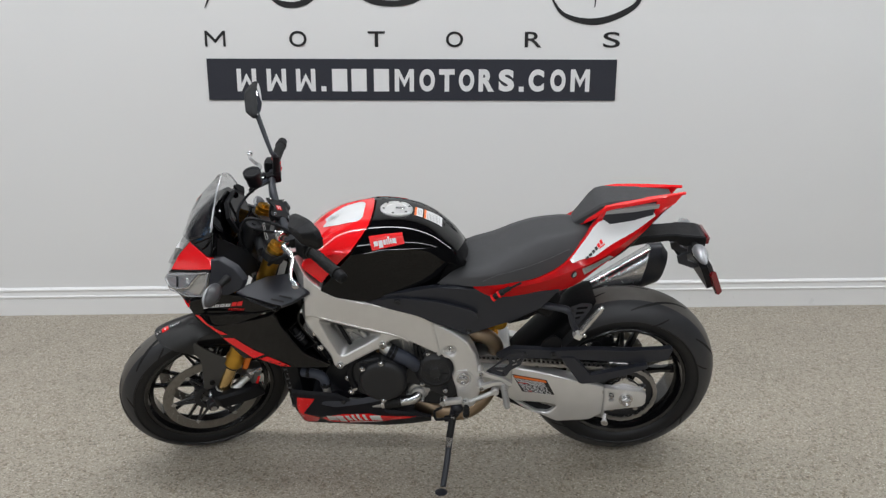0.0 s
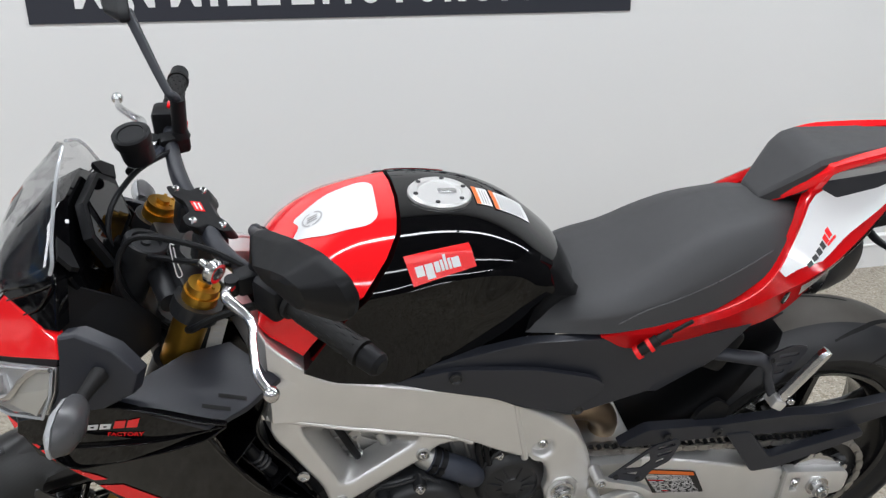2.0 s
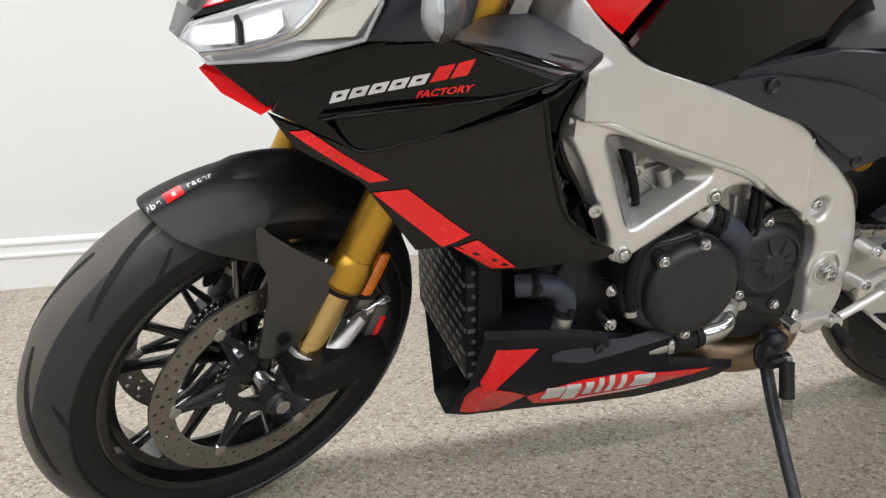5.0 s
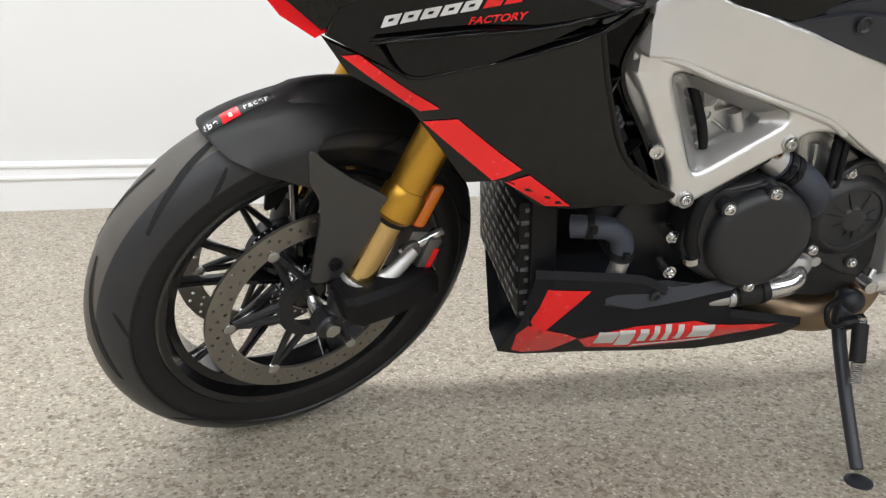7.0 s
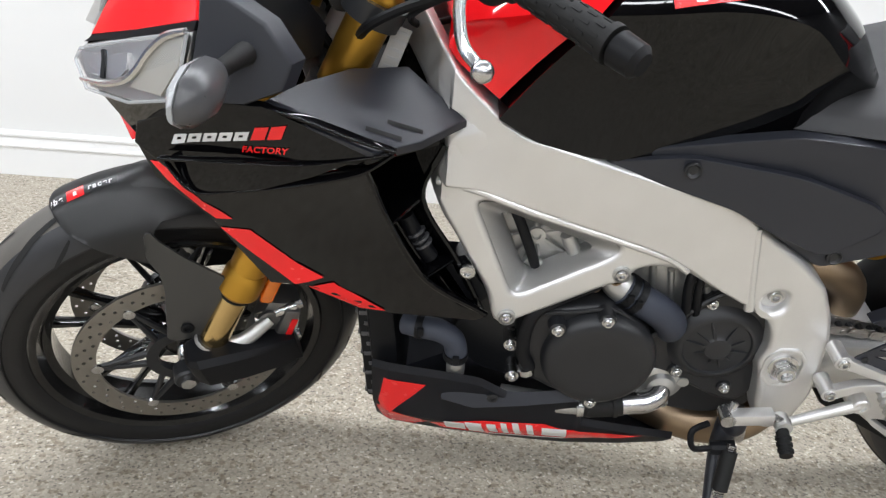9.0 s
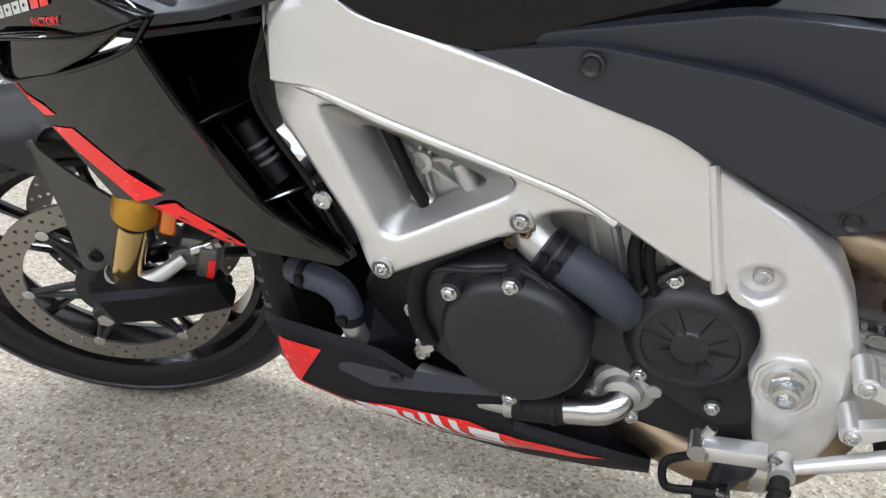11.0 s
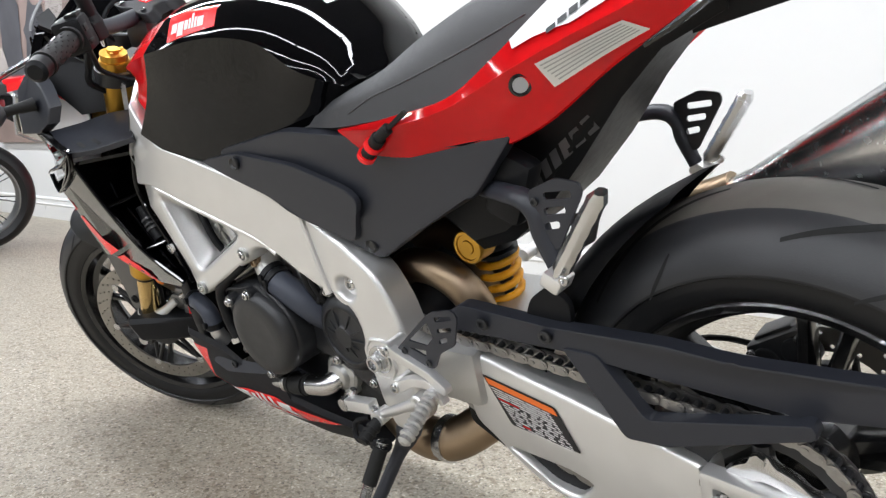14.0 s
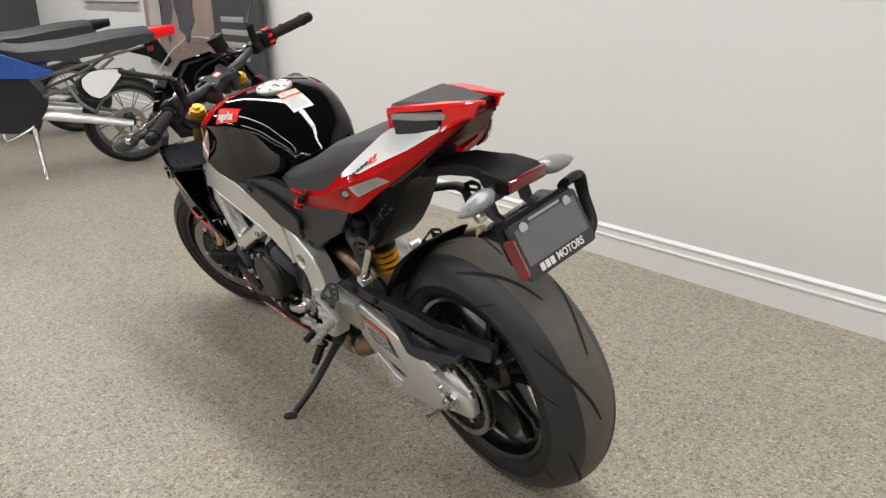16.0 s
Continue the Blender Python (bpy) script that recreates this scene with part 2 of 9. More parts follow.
def rod(bm, a, b, r0, r1=None, n=16, index=0, caps=True):
    """A round bar from a to b."""
    a, b = Vector(a), Vector(b)
    d = b - a
    r1 = r0 if r1 is None else r1
    m = Matrix.Translation((a + b) / 2) @ d.to_track_quat("Z", "Y").to_matrix().to_4x4()
    r = bmesh.ops.create_cone(bm, cap_ends=caps, segments=n, radius1=r0, radius2=r1, depth=d.length, matrix=m)
    for f in {f for v in r["verts"] for f in v.link_faces}:
        f.material_index = index


def turned(bm, profile, centre, axis=(0, 1, 0), n=48, index=0, closed=False):
    """A turned shape: profile of (distance along the axis, radius), spun about the axis through centre."""
    q = Vector(axis).to_track_quat("Z", "X").to_matrix()
    rings = []
    for a, r in profile:
        ring = []
        for i in range(n):
            t = 2 * math.pi * i / n
            ring.append(bm.verts.new(Vector(centre) + q @ Vector((r * math.cos(t), r * math.sin(t), a))))
        rings.append(ring)
    pairs = list(zip(rings, rings[1:])) + ([(rings[-1], rings[0])] if closed else [])
    for r0, r1 in pairs:
        for i in range(n):
            f = bm.faces.new((r0[i], r0[(i + 1) % n], r1[(i + 1) % n], r1[i]))
            f.material_index = index
    if not closed:
        for r in (rings[0], rings[-1]):
            f = bm.faces.new(r)
            f.material_index = index


def spline(points, steps=6):
    """A smooth line through the points."""
    p = [Vector(q) for q in points]
    p = [2 * p[0] - p[1]] + p + [2 * p[-1] - p[-2]]
    out = []
    for i in range(1, len(p) - 2):
        for k in range(steps):
            t = k / steps
            out.append(0.5 * (2 * p[i] + (p[i + 1] - p[i - 1]) * t + (2 * p[i - 1] - 5 * p[i] + 4 * p[i + 1] - p[i + 2]) * t * t
                              + (3 * p[i] - 3 * p[i + 1] + p[i + 2] - p[i - 1]) * t ** 3))
    out.append(p[-2])
    return out


def tube(bm, points, r, n=10, steps=6, index=0, smooth=True, flat=1.0):
    """A hose, cable or bent bar along the points; r may be a list, one radius a point."""
    line = spline(points, steps) if smooth else [Vector(q) for q in points]
    rs = r if isinstance(r, (list, tuple)) else [r] * len(points)
    last = None
    side = None
    for i, c in enumerate(line):
        d = (line[min(i + 1, len(line) - 1)] - line[max(i - 1, 0)]).normalized()
        if side is None:
            side = d.orthogonal().normalized()
        side = (side - d * side.dot(d)).normalized()
        up = d.cross(side)
        f = i / max(1, len(line) - 1) * (len(rs) - 1)
        k = min(int(f), len(rs) - 2) if len(rs) > 1 else 0
        rad = rs[k] + (rs[k + 1] - rs[k]) * (f - k) if len(rs) > 1 else rs[0]
        ring = [bm.verts.new(c + (side * math.cos(2 * math.pi * j / n) + up * (math.sin(2 * math.pi * j / n) * flat)) * rad) for j in range(n)]
        if last:
            for j in range(n):
                fc = bm.faces.new((last[j], last[(j + 1) % n], ring[(j + 1) % n], ring[j]))
                fc.material_index = index
        else:
            bm.faces.new(ring[::-1]).material_index = index
        last = ring
    bm.faces.new(last).material_index = index


def skin(bm, rings, index=0, closed=True, caps=True):
    """A skin over rings of points, all of one count."""
    vs = [[bm.verts.new(p) for p in r] for r in rings]
    n = len(rings[0])
    for a, b in zip(vs, vs[1:]):
        for i in range(n if closed else n - 1):
            bm.faces.new((a[i], a[(i + 1) % n], b[(i + 1) % n], b[i])).material_index = index
    if caps and closed:
        bm.faces.new(vs[0][::-1]).material_index = index
        bm.faces.new(vs[-1]).material_index = index


def plate(bm, outer, thick, holes=(), bevel=0.0, index=0, segments=2):
    """A plate with the outline outer (points in space, seen from the left), thick towards +v, with holes through it."""
    loops = [list(outer)] + [list(h) for h in holes]
    if not holes:
        vs = [bm.verts.new(p) for p in outer]
        faces = [bm.faces.new(vs)]
    else:
        es = []
        for lp in loops:
            vs = [bm.verts.new(p) for p in lp]
            es += [bm.edges.new((vs[i], vs[(i + 1) % len(vs)])) for i in range(len(vs))]
        faces = [g for g in bmesh.ops.triangle_fill(bm, use_beauty=True, use_dissolve=False, edges=es)["geom"] if isinstance(g, bmesh.types.BMFace)]
        for hole in loops[1:]:
            # a second hole may come back filled: take those faces out
            corners = [Vector(p) for p in hole]
            near = {v for f in faces for v in f.verts if min((v.co - p).length for p in corners) < 1e-5} if len(holes) < 6 else set()
            bad = [f for f in faces if all(v in near for v in f.verts)]
            faces = [f for f in faces if f not in set(bad)]
            bmesh.ops.delete(bm, geom=bad, context="FACES_ONLY")
    r = bmesh.ops.extrude_face_region(bm, geom=faces)
    moved = [g for g in r["geom"] if isinstance(g, bmesh.types.BMVert)]
    t = Vector(thick) if not isinstance(thick, (int, float)) else Vector((0, thick, 0))
    bmesh.ops.translate(bm, verts=moved, vec=t)
    made = set(faces) | {g for g in r["geom"] if isinstance(g, bmesh.types.BMFace)}
    for v in moved:
        made.update(v.link_faces)
    for f in made:
        f.material_index = index
    if bevel:
        es = [e for e in {e for f in faces if f.is_valid for e in f.edges} if len(e.link_faces) == 2 and not all(g in set(faces) for g in e.link_faces)]
        bmesh.ops.bevel(bm, geom=es, offset=bevel, segments=segments, affect="EDGES", profile=0.5)


def bent_plate(bm, outline, rule, thick, holes=(), bevel=0.0, segments=2):
    """A plate cut into strips along u and then bent to the rule v(u, w)."""
    plate(bm, side(outline, 0.0), thick, [side(h, 0.0) for h in holes], bevel, 0, segments)
    lo, hi = min(v.co.x for v in bm.verts), max(v.co.x for v in bm.verts)
    for i in range(1, 22):
        bmesh.ops.bisect_plane(bm, geom=bm.verts[:] + bm.edges[:] + bm.faces[:], plane_co=(lo + (hi - lo) * (i / 22) ** 1.5, 0, 0), plane_no=(1, 0, 0))
    for v in bm.verts:
        v.co.y += rule(v.co.x, v.co.z)


def side(points, v):
    """Points (u, w) of a side view, set at v: a number or a rule of u and w."""
    return [(u, v(u, w) if callable(v) else v, w) for u, w in points]


def rounded(points, r=0.01, n=3):
    """A side-view outline with its corners rounded."""
    out = []
    k = len(points)
    for i in range(k):
        a, b, c = Vector(points[i - 1]), Vector(points[i]), Vector(points[(i + 1) % k])
        d0, d1 = (a - b), (c - b)
        q0, q1 = b + d0.normalized() * min(r, d0.length * 0.45), b + d1.normalized() * min(r, d1.length * 0.45)
        for j in range(n + 1):
            t = j / n
            p = (1 - t) ** 2 * q0 + 2 * t * (1 - t) * b + t * t * q1
            out.append(tuple(p))
    return out


def mirrored(bm):
    """A copy, mirrored to the bike's other side."""
    b2 = bm.copy()
    bmesh.ops.scale(b2, vec=(1, -1, 1), verts=b2.verts[:])
    bmesh.ops.reverse_faces(b2, faces=b2.faces[:])
    return b2


def bolt(bm, c, r=0.007, depth=0.006, axis=(0, -1, 0), index=0):
    """A round bolt head with a hollow six-sided socket."""
    c, a = Vector(c), Vector(axis).normalized()
    turned(bm, [(0, r), (depth * 0.8, r), (depth, r * 0.8), (depth, r * 0.5), (depth * 0.4, r * 0.45)], c, a, 12, index)


def drape(pts, target, direction, lift=0.0012, step=0.012, cells=None):
    """A film cut to the outline pts and laid on target (a BVH tree) along direction."""
    bm = bmesh.new()
    d = Vector(direction).normalized()
    vs = [bm.verts.new(p) for p in pts]
    f = bm.faces.new(vs)
    bmesh.ops.triangulate(bm, faces=[f])
    lo = Vector([min(p[i] for p in pts) for i in range(3)])
    hi = Vector([max(p[i] for p in pts) for i in range(3)])
    for ax in range(3):
        nrm = Vector((0, 0, 0))
        nrm[ax] = 1
        if abs(d[ax]) > 0.8:
            continue
        x = lo[ax] + step
        while x < hi[ax]:
            co = Vector((0, 0, 0))
            co[ax] = x
            bmesh.ops.bisect_plane(bm, geom=bm.verts[:] + bm.edges[:] + bm.faces[:], plane_co=co, plane_no=nrm)
            x += step
    lost = []
    for v in bm.verts:
        hit = target.ray_cast(v.co - d * 0.3, d, 1.0)
        if hit[0] is not None:
            v.co = hit[0] - d * lift
        else:
            lost.append(v)
    bmesh.ops.delete(bm, geom=lost, context="VERTS")
    return bm


def join(target, other):
    """Adds the bmesh other to target."""
    me = bpy.data.meshes.new("tmp")
    other.to_mesh(me)
    other.free()
    target.from_mesh(me)
    bpy.data.meshes.remove(me)


def lettering(text, size, space=1.0, bold=0.0):
    """The letters of a text as a flat bmesh in the x-y plane, middle at the origin."""
    cu = bpy.data.curves.new("letters", "FONT")
    cu.body, cu.size, cu.align_x, cu.align_y, cu.space_character, cu.offset = text, size, "CENTER", "CENTER", space, bold
    ob = bpy.data.objects.new("letters", cu)
    me = bpy.data.meshes.new_from_object(ob)
    bm = bmesh.new()
    bm.from_mesh(me)
    bpy.data.meshes.remove(me)
    bpy.data.objects.remove(ob)
    bpy.data.curves.remove(cu)
    return bm


# ---- the room ----
def slab(name, lo, hi, mat, label="", category="wall"):
    bm = bmesh.new()
    c = [(a + b) / 2 for a, b in zip(lo, hi)]
    box(bm, c, [b - a for a, b in zip(lo, hi)])
    return tagged(finish(name, bm, mat, smooth=0), label, category, kind="structure")


X0, X1, Y0 = -9.0, 6.0, -8.0
slab("floor", (X0, Y0, -0.1), (X1, WALL_Y, 0.0), FLOOR, "sand-grey epoxy floor with fine speckled chips", "floor")
slab("ceiling", (X0, Y0, CEIL), (X1, WALL_Y, CEIL + 0.1), CEILING, "dark painted showroom ceiling", "ceiling")
slab("wall_north", (X0, WALL_Y, 0.0), (X1, WALL_Y + 0.15, CEIL), WALL, "plain white painted wall with a printed sign")
# walls added to close the room, dark so the gloss paint reflects little
slab("wall_east", (X1, Y0, 0.0), (X1 + 0.15, WALL_Y, CEIL), DARK_GREY_WALL, "plain grey wall added to close the showroom")
slab("wall_west", (X0 - 0.15, Y0, 0.0), (X0, WALL_Y, CEIL), DARK_GREY_WALL, "plain grey wall added to close the showroom")
slab("wall_south", (X0, Y0 - 0.15, 0.0), (X1, Y0, CEIL), DARK_GREY_WALL, "plain grey wall added to close the showroom")

# baseboard with a moulded top
bm = bmesh.new()
prof = [(0, 0.0), (-0.014, 0.0), (-0.014, 0.098), (-0.018, 0.102), (-0.018, 0.108), (-0.012, 0.113), (-0.010, 0.135),
        (-0.014, 0.140), (-0.014, 0.147), (-0.006, 0.155), (-0.002, 0.157), (0, 0.157)]
skin(bm, [[(x, WALL_Y + y, z) for y, z in prof] for x in (X0, X1)])
tagged(finish("baseboard", bm, TRIM, smooth=25), "white moulded baseboard along the wall", "baseboard", kind="structure")
# ceiling fixtures round the tubes
for y, k in LIGHT_ROWS:
    for x in LIGHT_X:
        bm = bmesh.new()
        box(bm, (0, 0, 0), (2.44, 0.20, 0.05), bevel=0.008)
        tagged(finish("ceiling_light", bm, TRIM, matrix=pose(x, y, CEIL - 0.03)), "long white linear ceiling light, lit", "ceiling light", "ceiling lights")

# the sign on the wall: a dark strip with white letters, a line of spaced letters, and part of an emblem above
STRIP_W, STRIP_H, STRIP_X, STRIP_Z, TURN_S = 2.115, 0.210, 0.305, 1.264, 0.48


def on_wall(bm, x, z, lift):
    """Stands a flat drawing upright on the wall, its middle at x, z."""
    bmesh.ops.transform(bm, matrix=pose(x, WALL_Y - lift, z, 90, TURN_S * 0, 0) @ pose(0, 0, 0, 0, 0, -TURN_S), verts=bm.verts[:])


sign = new("wall_sign")
sign.location = (0, 0, 0)
tagged(sign, "dark navy web address strip and black letters printed on the wall", "sign")
bm = bmesh.new()
bmesh.ops.create_grid(bm, x_segments=1, y_segments=1, size=0.5)
bmesh.ops.scale(bm, vec=(STRIP_W, STRIP_H, 1), verts=bm.verts[:])
bmesh.ops.solidify(bm, geom=bm.faces[:], thickness=-0.002)
on_wall(bm, STRIP_X, STRIP_Z, 0.003)
part("strip", bm, NAVY, sign, "dark navy strip")


def sign_letters(text, x, z, size, wide, mat, gap=1.0, bold=0.0, lift=0.007):
    """One word on the wall, stretched to its true width."""
    b = lettering(text, size, gap, bold)
    xs = [v.co.x for v in b.verts]
    ys = [v.co.y for v in b.verts]
    k = wide / (max(xs) - min(xs))
    bmesh.ops.translate(b, vec=(-(max(xs) + min(xs)) / 2, -(max(ys) + min(ys)) / 2, 0), verts=b.verts[:])
    bmesh.ops.scale(b, vec=(k, size / (max(ys) - min(ys)), 1), verts=b.verts[:])
    on_wall(b, x, z, lift)
    part("lettering", b, mat, sign)


def tilt_z(x):
    return -(x - STRIP_X) * math.tan(radians(TURN_S))


def broad_m(x, z, wide, high, stroke, mat, lift, turned_over=False):
    """A square-cut M, or W when turned over, of four strokes."""
    a, h = wide / 2, high / 2
    b = bmesh.new()
    for quad in ([(-a, -h), (stroke - a, -h), (stroke - a, h), (-a, h)], [(a - stroke, -h), (a, -h), (a, h), (a - stroke, h)],
                 [(stroke - a + 1e-4, h), (stroke - a + 1e-4, h - 1.6 * stroke), (0, -0.45 * h - 0.4 * stroke), (0, -0.45 * h + 1.2 * stroke)], [(a - stroke - 1e-4, h), (0, -0.45 * h + 1.2 * stroke), (0, -0.45 * h - 0.4 * stroke), (a - stroke - 1e-4, h - 1.6 * stroke)]):
        b.faces.new([b.verts.new((-p, -q, 0) if turned_over else (p, q, 0)) for p, q in quad])
    on_wall(b, x, z, lift)
    part("lettering", b, mat, sign)


LETTER = STRIP_W / 786
for ch, p in zip("WWW.MOTORS.COM", (-319, -262, -206, -172, -17, 27, 65, 103, 141, 180, 209, 238, 280, 323)):
    x = STRIP_X + p * LETTER
    z = STRIP_Z - 0.002 + tilt_z(x)
    if ch in "MW":
        broad_m(x, z, 0.100, 0.114, 0.023, WHITE_PRINT, 0.007, ch == "W")
    elif ch == ".":
        b = bmesh.new()
        bmesh.ops.create_grid(b, x_segments=1, y_segments=1, size=0.5)
        bmesh.ops.scale(b, vec=(0.026, 0.026, 1), verts=b.verts[:])
        on_wall(b, x, z - 0.044, 0.007)
        part("lettering", b, WHITE_PRINT, sign)
    else:
        sign_letters(ch, x, z, 0.114, 0.080, WHITE_PRINT, 1.0, 0.006)
# the name itself stays three plain blocks
for p in (-141, -104, -61):
    x = STRIP_X + p * LETTER
    b = bmesh.new()
    bmesh.ops.create_grid(b, x_segments=1, y_segments=1, size=0.5)
    bmesh.ops.scale(b, vec=(0.078, 0.114, 1), verts=b.verts[:])
    on_wall(b, x, STRIP_Z - 0.002 + tilt_z(x), 0.007)
    part("block", b, WHITE_PRINT, sign)
broad_m(-0.70, 1.468 + tilt_z(-0.70), 0.104, 0.078, 0.012, BLACK_PRINT, 0.003)
for ch, x in zip("OTORS", (-0.28, 0.12, 0.52, 0.925, 1.33)):
    sign_letters(ch, x, 1.468 + tilt_z(x), 0.078, 0.088, BLACK_PRINT, bold=0.0006, lift=0.003)


def swoosh(points, widths, name):
    """A tapering stroke of the emblem."""
    b = bmesh.new()
    line = spline([(x, z, 0) for x, z in points], 8)
    prev = None
    for i, c in enumerate(line):
        f = i / (len(line) - 1) * (len(widths) - 1)
        k = min(int(f), len(widths) - 2)
        wd = widths[k] + (widths[k + 1] - widths[k]) * (f - k)
        d = (line[min(i + 1, len(line) - 1)] - line[max(i - 1, 0)]).normalized()
        n = Vector((-d.y, d.x, 0)) * wd / 2
        cur = (b.verts.new(c + n), b.verts.new(c - n))
        if prev:
            b.faces.new((prev[0], prev[1], cur[1], cur[0]))
        prev = cur
    bmesh.ops.transform(b, matrix=pose(0, WALL_Y - 0.003, 0, 90), verts=b.verts[:])
    part(name, b, BLACK_PRINT, sign)


# the parts of the emblem over the letters, as plain strokes
swoosh([(-0.74, 1.625), (-0.66, 1.78), (-0.52, 1.95), (-0.40, 2.02)], [0.004, 0.03, 0.03, 0.01], "stroke")
swoosh([(-0.44, 1.70), (-0.34, 1.642), (-0.22, 1.66), (-0.10, 1.78)], [0.005, 0.03, 0.03, 0.02], "stroke")
swoosh([(-0.02, 1.72), (0.12, 1.652), (0.30, 1.655), (0.46, 1.75)], [0.02, 0.03, 0.03, 0.02], "stroke")
swoosh([(1.00, 1.69), (1.08, 1.585), (1.24, 1.55), (1.40, 1.60), (1.47, 1.68), (1.46, 1.85)], [0.006, 0.02, 0.035, 0.03, 0.02, 0.02], "stroke")
swoosh([(1.235, 1.62), (1.238, 1.66), (1.24, 1.75)], [0.004, 0.008, 0.02], "stroke")


# ---- the motorcycle: u runs to the rear (0 at the rear axle), v to its right, w up ----
bike = new("motorcycle")
bike.matrix_basis = pose(1.03, 3.10, 0.0, 13.0, 0, -2.4)
tagged(bike, "red, black and silver naked sports motorcycle leaning on its side stand", "motorcycle")
HEAD = Vector((-1.557, 0, 0))
RAKE = Vector((math.sin(radians(24.8)), 0, math.cos(radians(24.8))))
STEER = Matrix.Translation(HEAD) @ Matrix.Rotation(radians(23.5), 4, RAKE) @ Matrix.Translation(-HEAD)


def both(name, bm, mats, label="", parent=None, smooth=35, matrix=None):
    """A part and its mirrored twin on the bike's other side."""
    b2 = mirrored(bm)
    a = part(name, bm, mats, parent or bike, label, smooth, matrix)
    b = part(name, b2, mats, parent or bike, label, smooth, matrix)
    return a, b


def tree(bm):
    return BVHTree.FromBMesh(bm)


# ---- wheels ----
def crown(R, W, h, f):
    """The tyre's outside: f from -1 to 1 across the tread, as (offset, radius)."""
    a = f * radians(88)
    return W / 2 * math.sin(a), R - h + h * math.cos(a)


def tyre(R, W, h, rim_r, parent, grooves):
    bm = bmesh.new()
    # tread to its hard edge, then a step down to the short sidewall
    edge = 0.80
    prof = [crown(R, W, h, edge * i / 10) for i in range(-10, 11)]
    o, r = crown(R, W, h, edge)
    side_wall = [(o + 0.0004, r - 0.003), (o - 0.003, r - 0.005), (o - 0.0035, r - 0.014), (W * 0.45, rim_r + 0.024), (W * 0.42, rim_r + 0.013), (W * 0.385, rim_r + 0.008), (W * 0.34, rim_r - 0.004)]
    prof = [(-a, b) for a, b in side_wall[::-1]] + prof + side_wall
    turned(bm, prof, (0, 0, 0), n=96, closed=True)
    dusty = crown(R, W, h, edge * 0.4)[0] * 0.99
    for f in bm.faces:
        c = f.calc_center_median()
        if (c * Vector((1, 0, 1))).length > r - 0.001:
            f.material_index = 1 if abs(c.y) < dusty else 2
    t = part("tyre", bm, [RUBBER, TREAD, SHOULDER], parent, "black sport tyre with sparse curved grooves and a dusty crown", 30)
    # the grooves, as narrow dark cuts
    for k in range(grooves):
        for sgn in (-1, 1):
            th0 = 2 * math.pi * (k + (0.5 if sgn > 0 else 0)) / grooves
            b = bmesh.new()
            for path, wide in (([(0.0, 0.06), (0.16, 0.15), (0.36, 0.31), (0.43, 0.38), (0.53, 0.46), (0.66, 0.56)], 0.0062),
                               ([(0.20, 0.58), (0.26, 0.70), (0.36, 0.84)], 0.0042)):
                line = spline([(a, f, 0) for a, f in path], 4)
                prev = None
                for i, c in enumerate(line):
                    d = (line[min(i + 1, len(line) - 1)] - line[max(i - 1, 0)])
                    d = Vector((d.x * R, d.y * W / 2, 0)).normalized()
                    taper = wide * (0.35 + 0.65 * math.sin(math.pi * (0.08 + 0.84 * i / (len(line) - 1))))
                    cur = []
                    for s in (-0.5, 0.5):
                        th = th0 + c.x - d.y * s * taper / R
                        f = c.y + d.x * s * taper / (W / 2)
                        o, r = crown(R, W, h, sgn * f)
                        cur.append(b.verts.new(((r + 0.0007) * math.cos(th), o * 1.004, (r + 0.0007) * math.sin(th))))
                    if prev:
                        b.faces.new((prev[0], prev[1], cur[1], cur[0]))
                    prev = cur
            part("tread_groove", b, GROOVE, parent)
    return t


def disc(parent, v, r_in, r_out, arms, matcarrier, holes=3, step=20):
    """A drilled brake disc on its arms."""
    n = 64
    outer = [(r_out * math.cos(2 * math.pi * i / n), v, r_out * math.sin(2 * math.pi * i / n)) for i in range(n)]
    inner = [(r_in * math.cos(2 * math.pi * i / n), v, r_in * math.sin(2 * math.pi * i / n)) for i in range(n)]
    hl = []
    for i in range(step):
        for j in range(holes):
            t = 2 * math.pi * (i + j * 0.36) / step
            r = r_in + (r_out - r_in) * (0.22 + 0.56 * j / max(1, holes - 1))
            hl.append([(r * math.cos(t) + 0.0031 * math.cos(q * math.pi / 3), v, r * math.sin(t) + 0.0031 * math.sin(q * math.pi / 3)) for q in range(6)])
    bm = bmesh.new()
    plate(bm, outer, 0.005, [inner] + hl)
    d = part("brake_disc", bm, DISC_STEEL, parent, "drilled steel brake disc", 30)
    for i in range(arms):
        t = 2 * math.pi * i / arms
        for k in (-0.26, 0.26):
            bm = bmesh.new()
            rod(bm, (0.05 * math.cos(t + k), v + 0.003, 0.05 * math.sin(t + k)), ((r_in + 0.008) * math.cos(t), v + 0.003, (r_in + 0.008) * math.sin(t)), 0.006, 0.004, 8)
            part("carrier_arm", bm, matcarrier, parent)
    bm = bmesh.new()
    turned(bm, [(v - 0.004, 0.058), (v + 0.008, 0.058), (v + 0.008, 0.04), (v - 0.004, 0.04)], (0, 0, 0), n=32, closed=True)
    part("disc_carrier", bm, matcarrier, parent)
    for i in range(arms):
        t = 2 * math.pi * i / arms
        bm = bmesh.new()
        turned(bm, [(-0.003, 0.009), (0.002, 0.009), (0.003, 0.005)], (r_in * math.cos(t), v, r_in * math.sin(t)), (0, -1, 0), 12)
        part("button", bm, STEEL, parent)
    return d


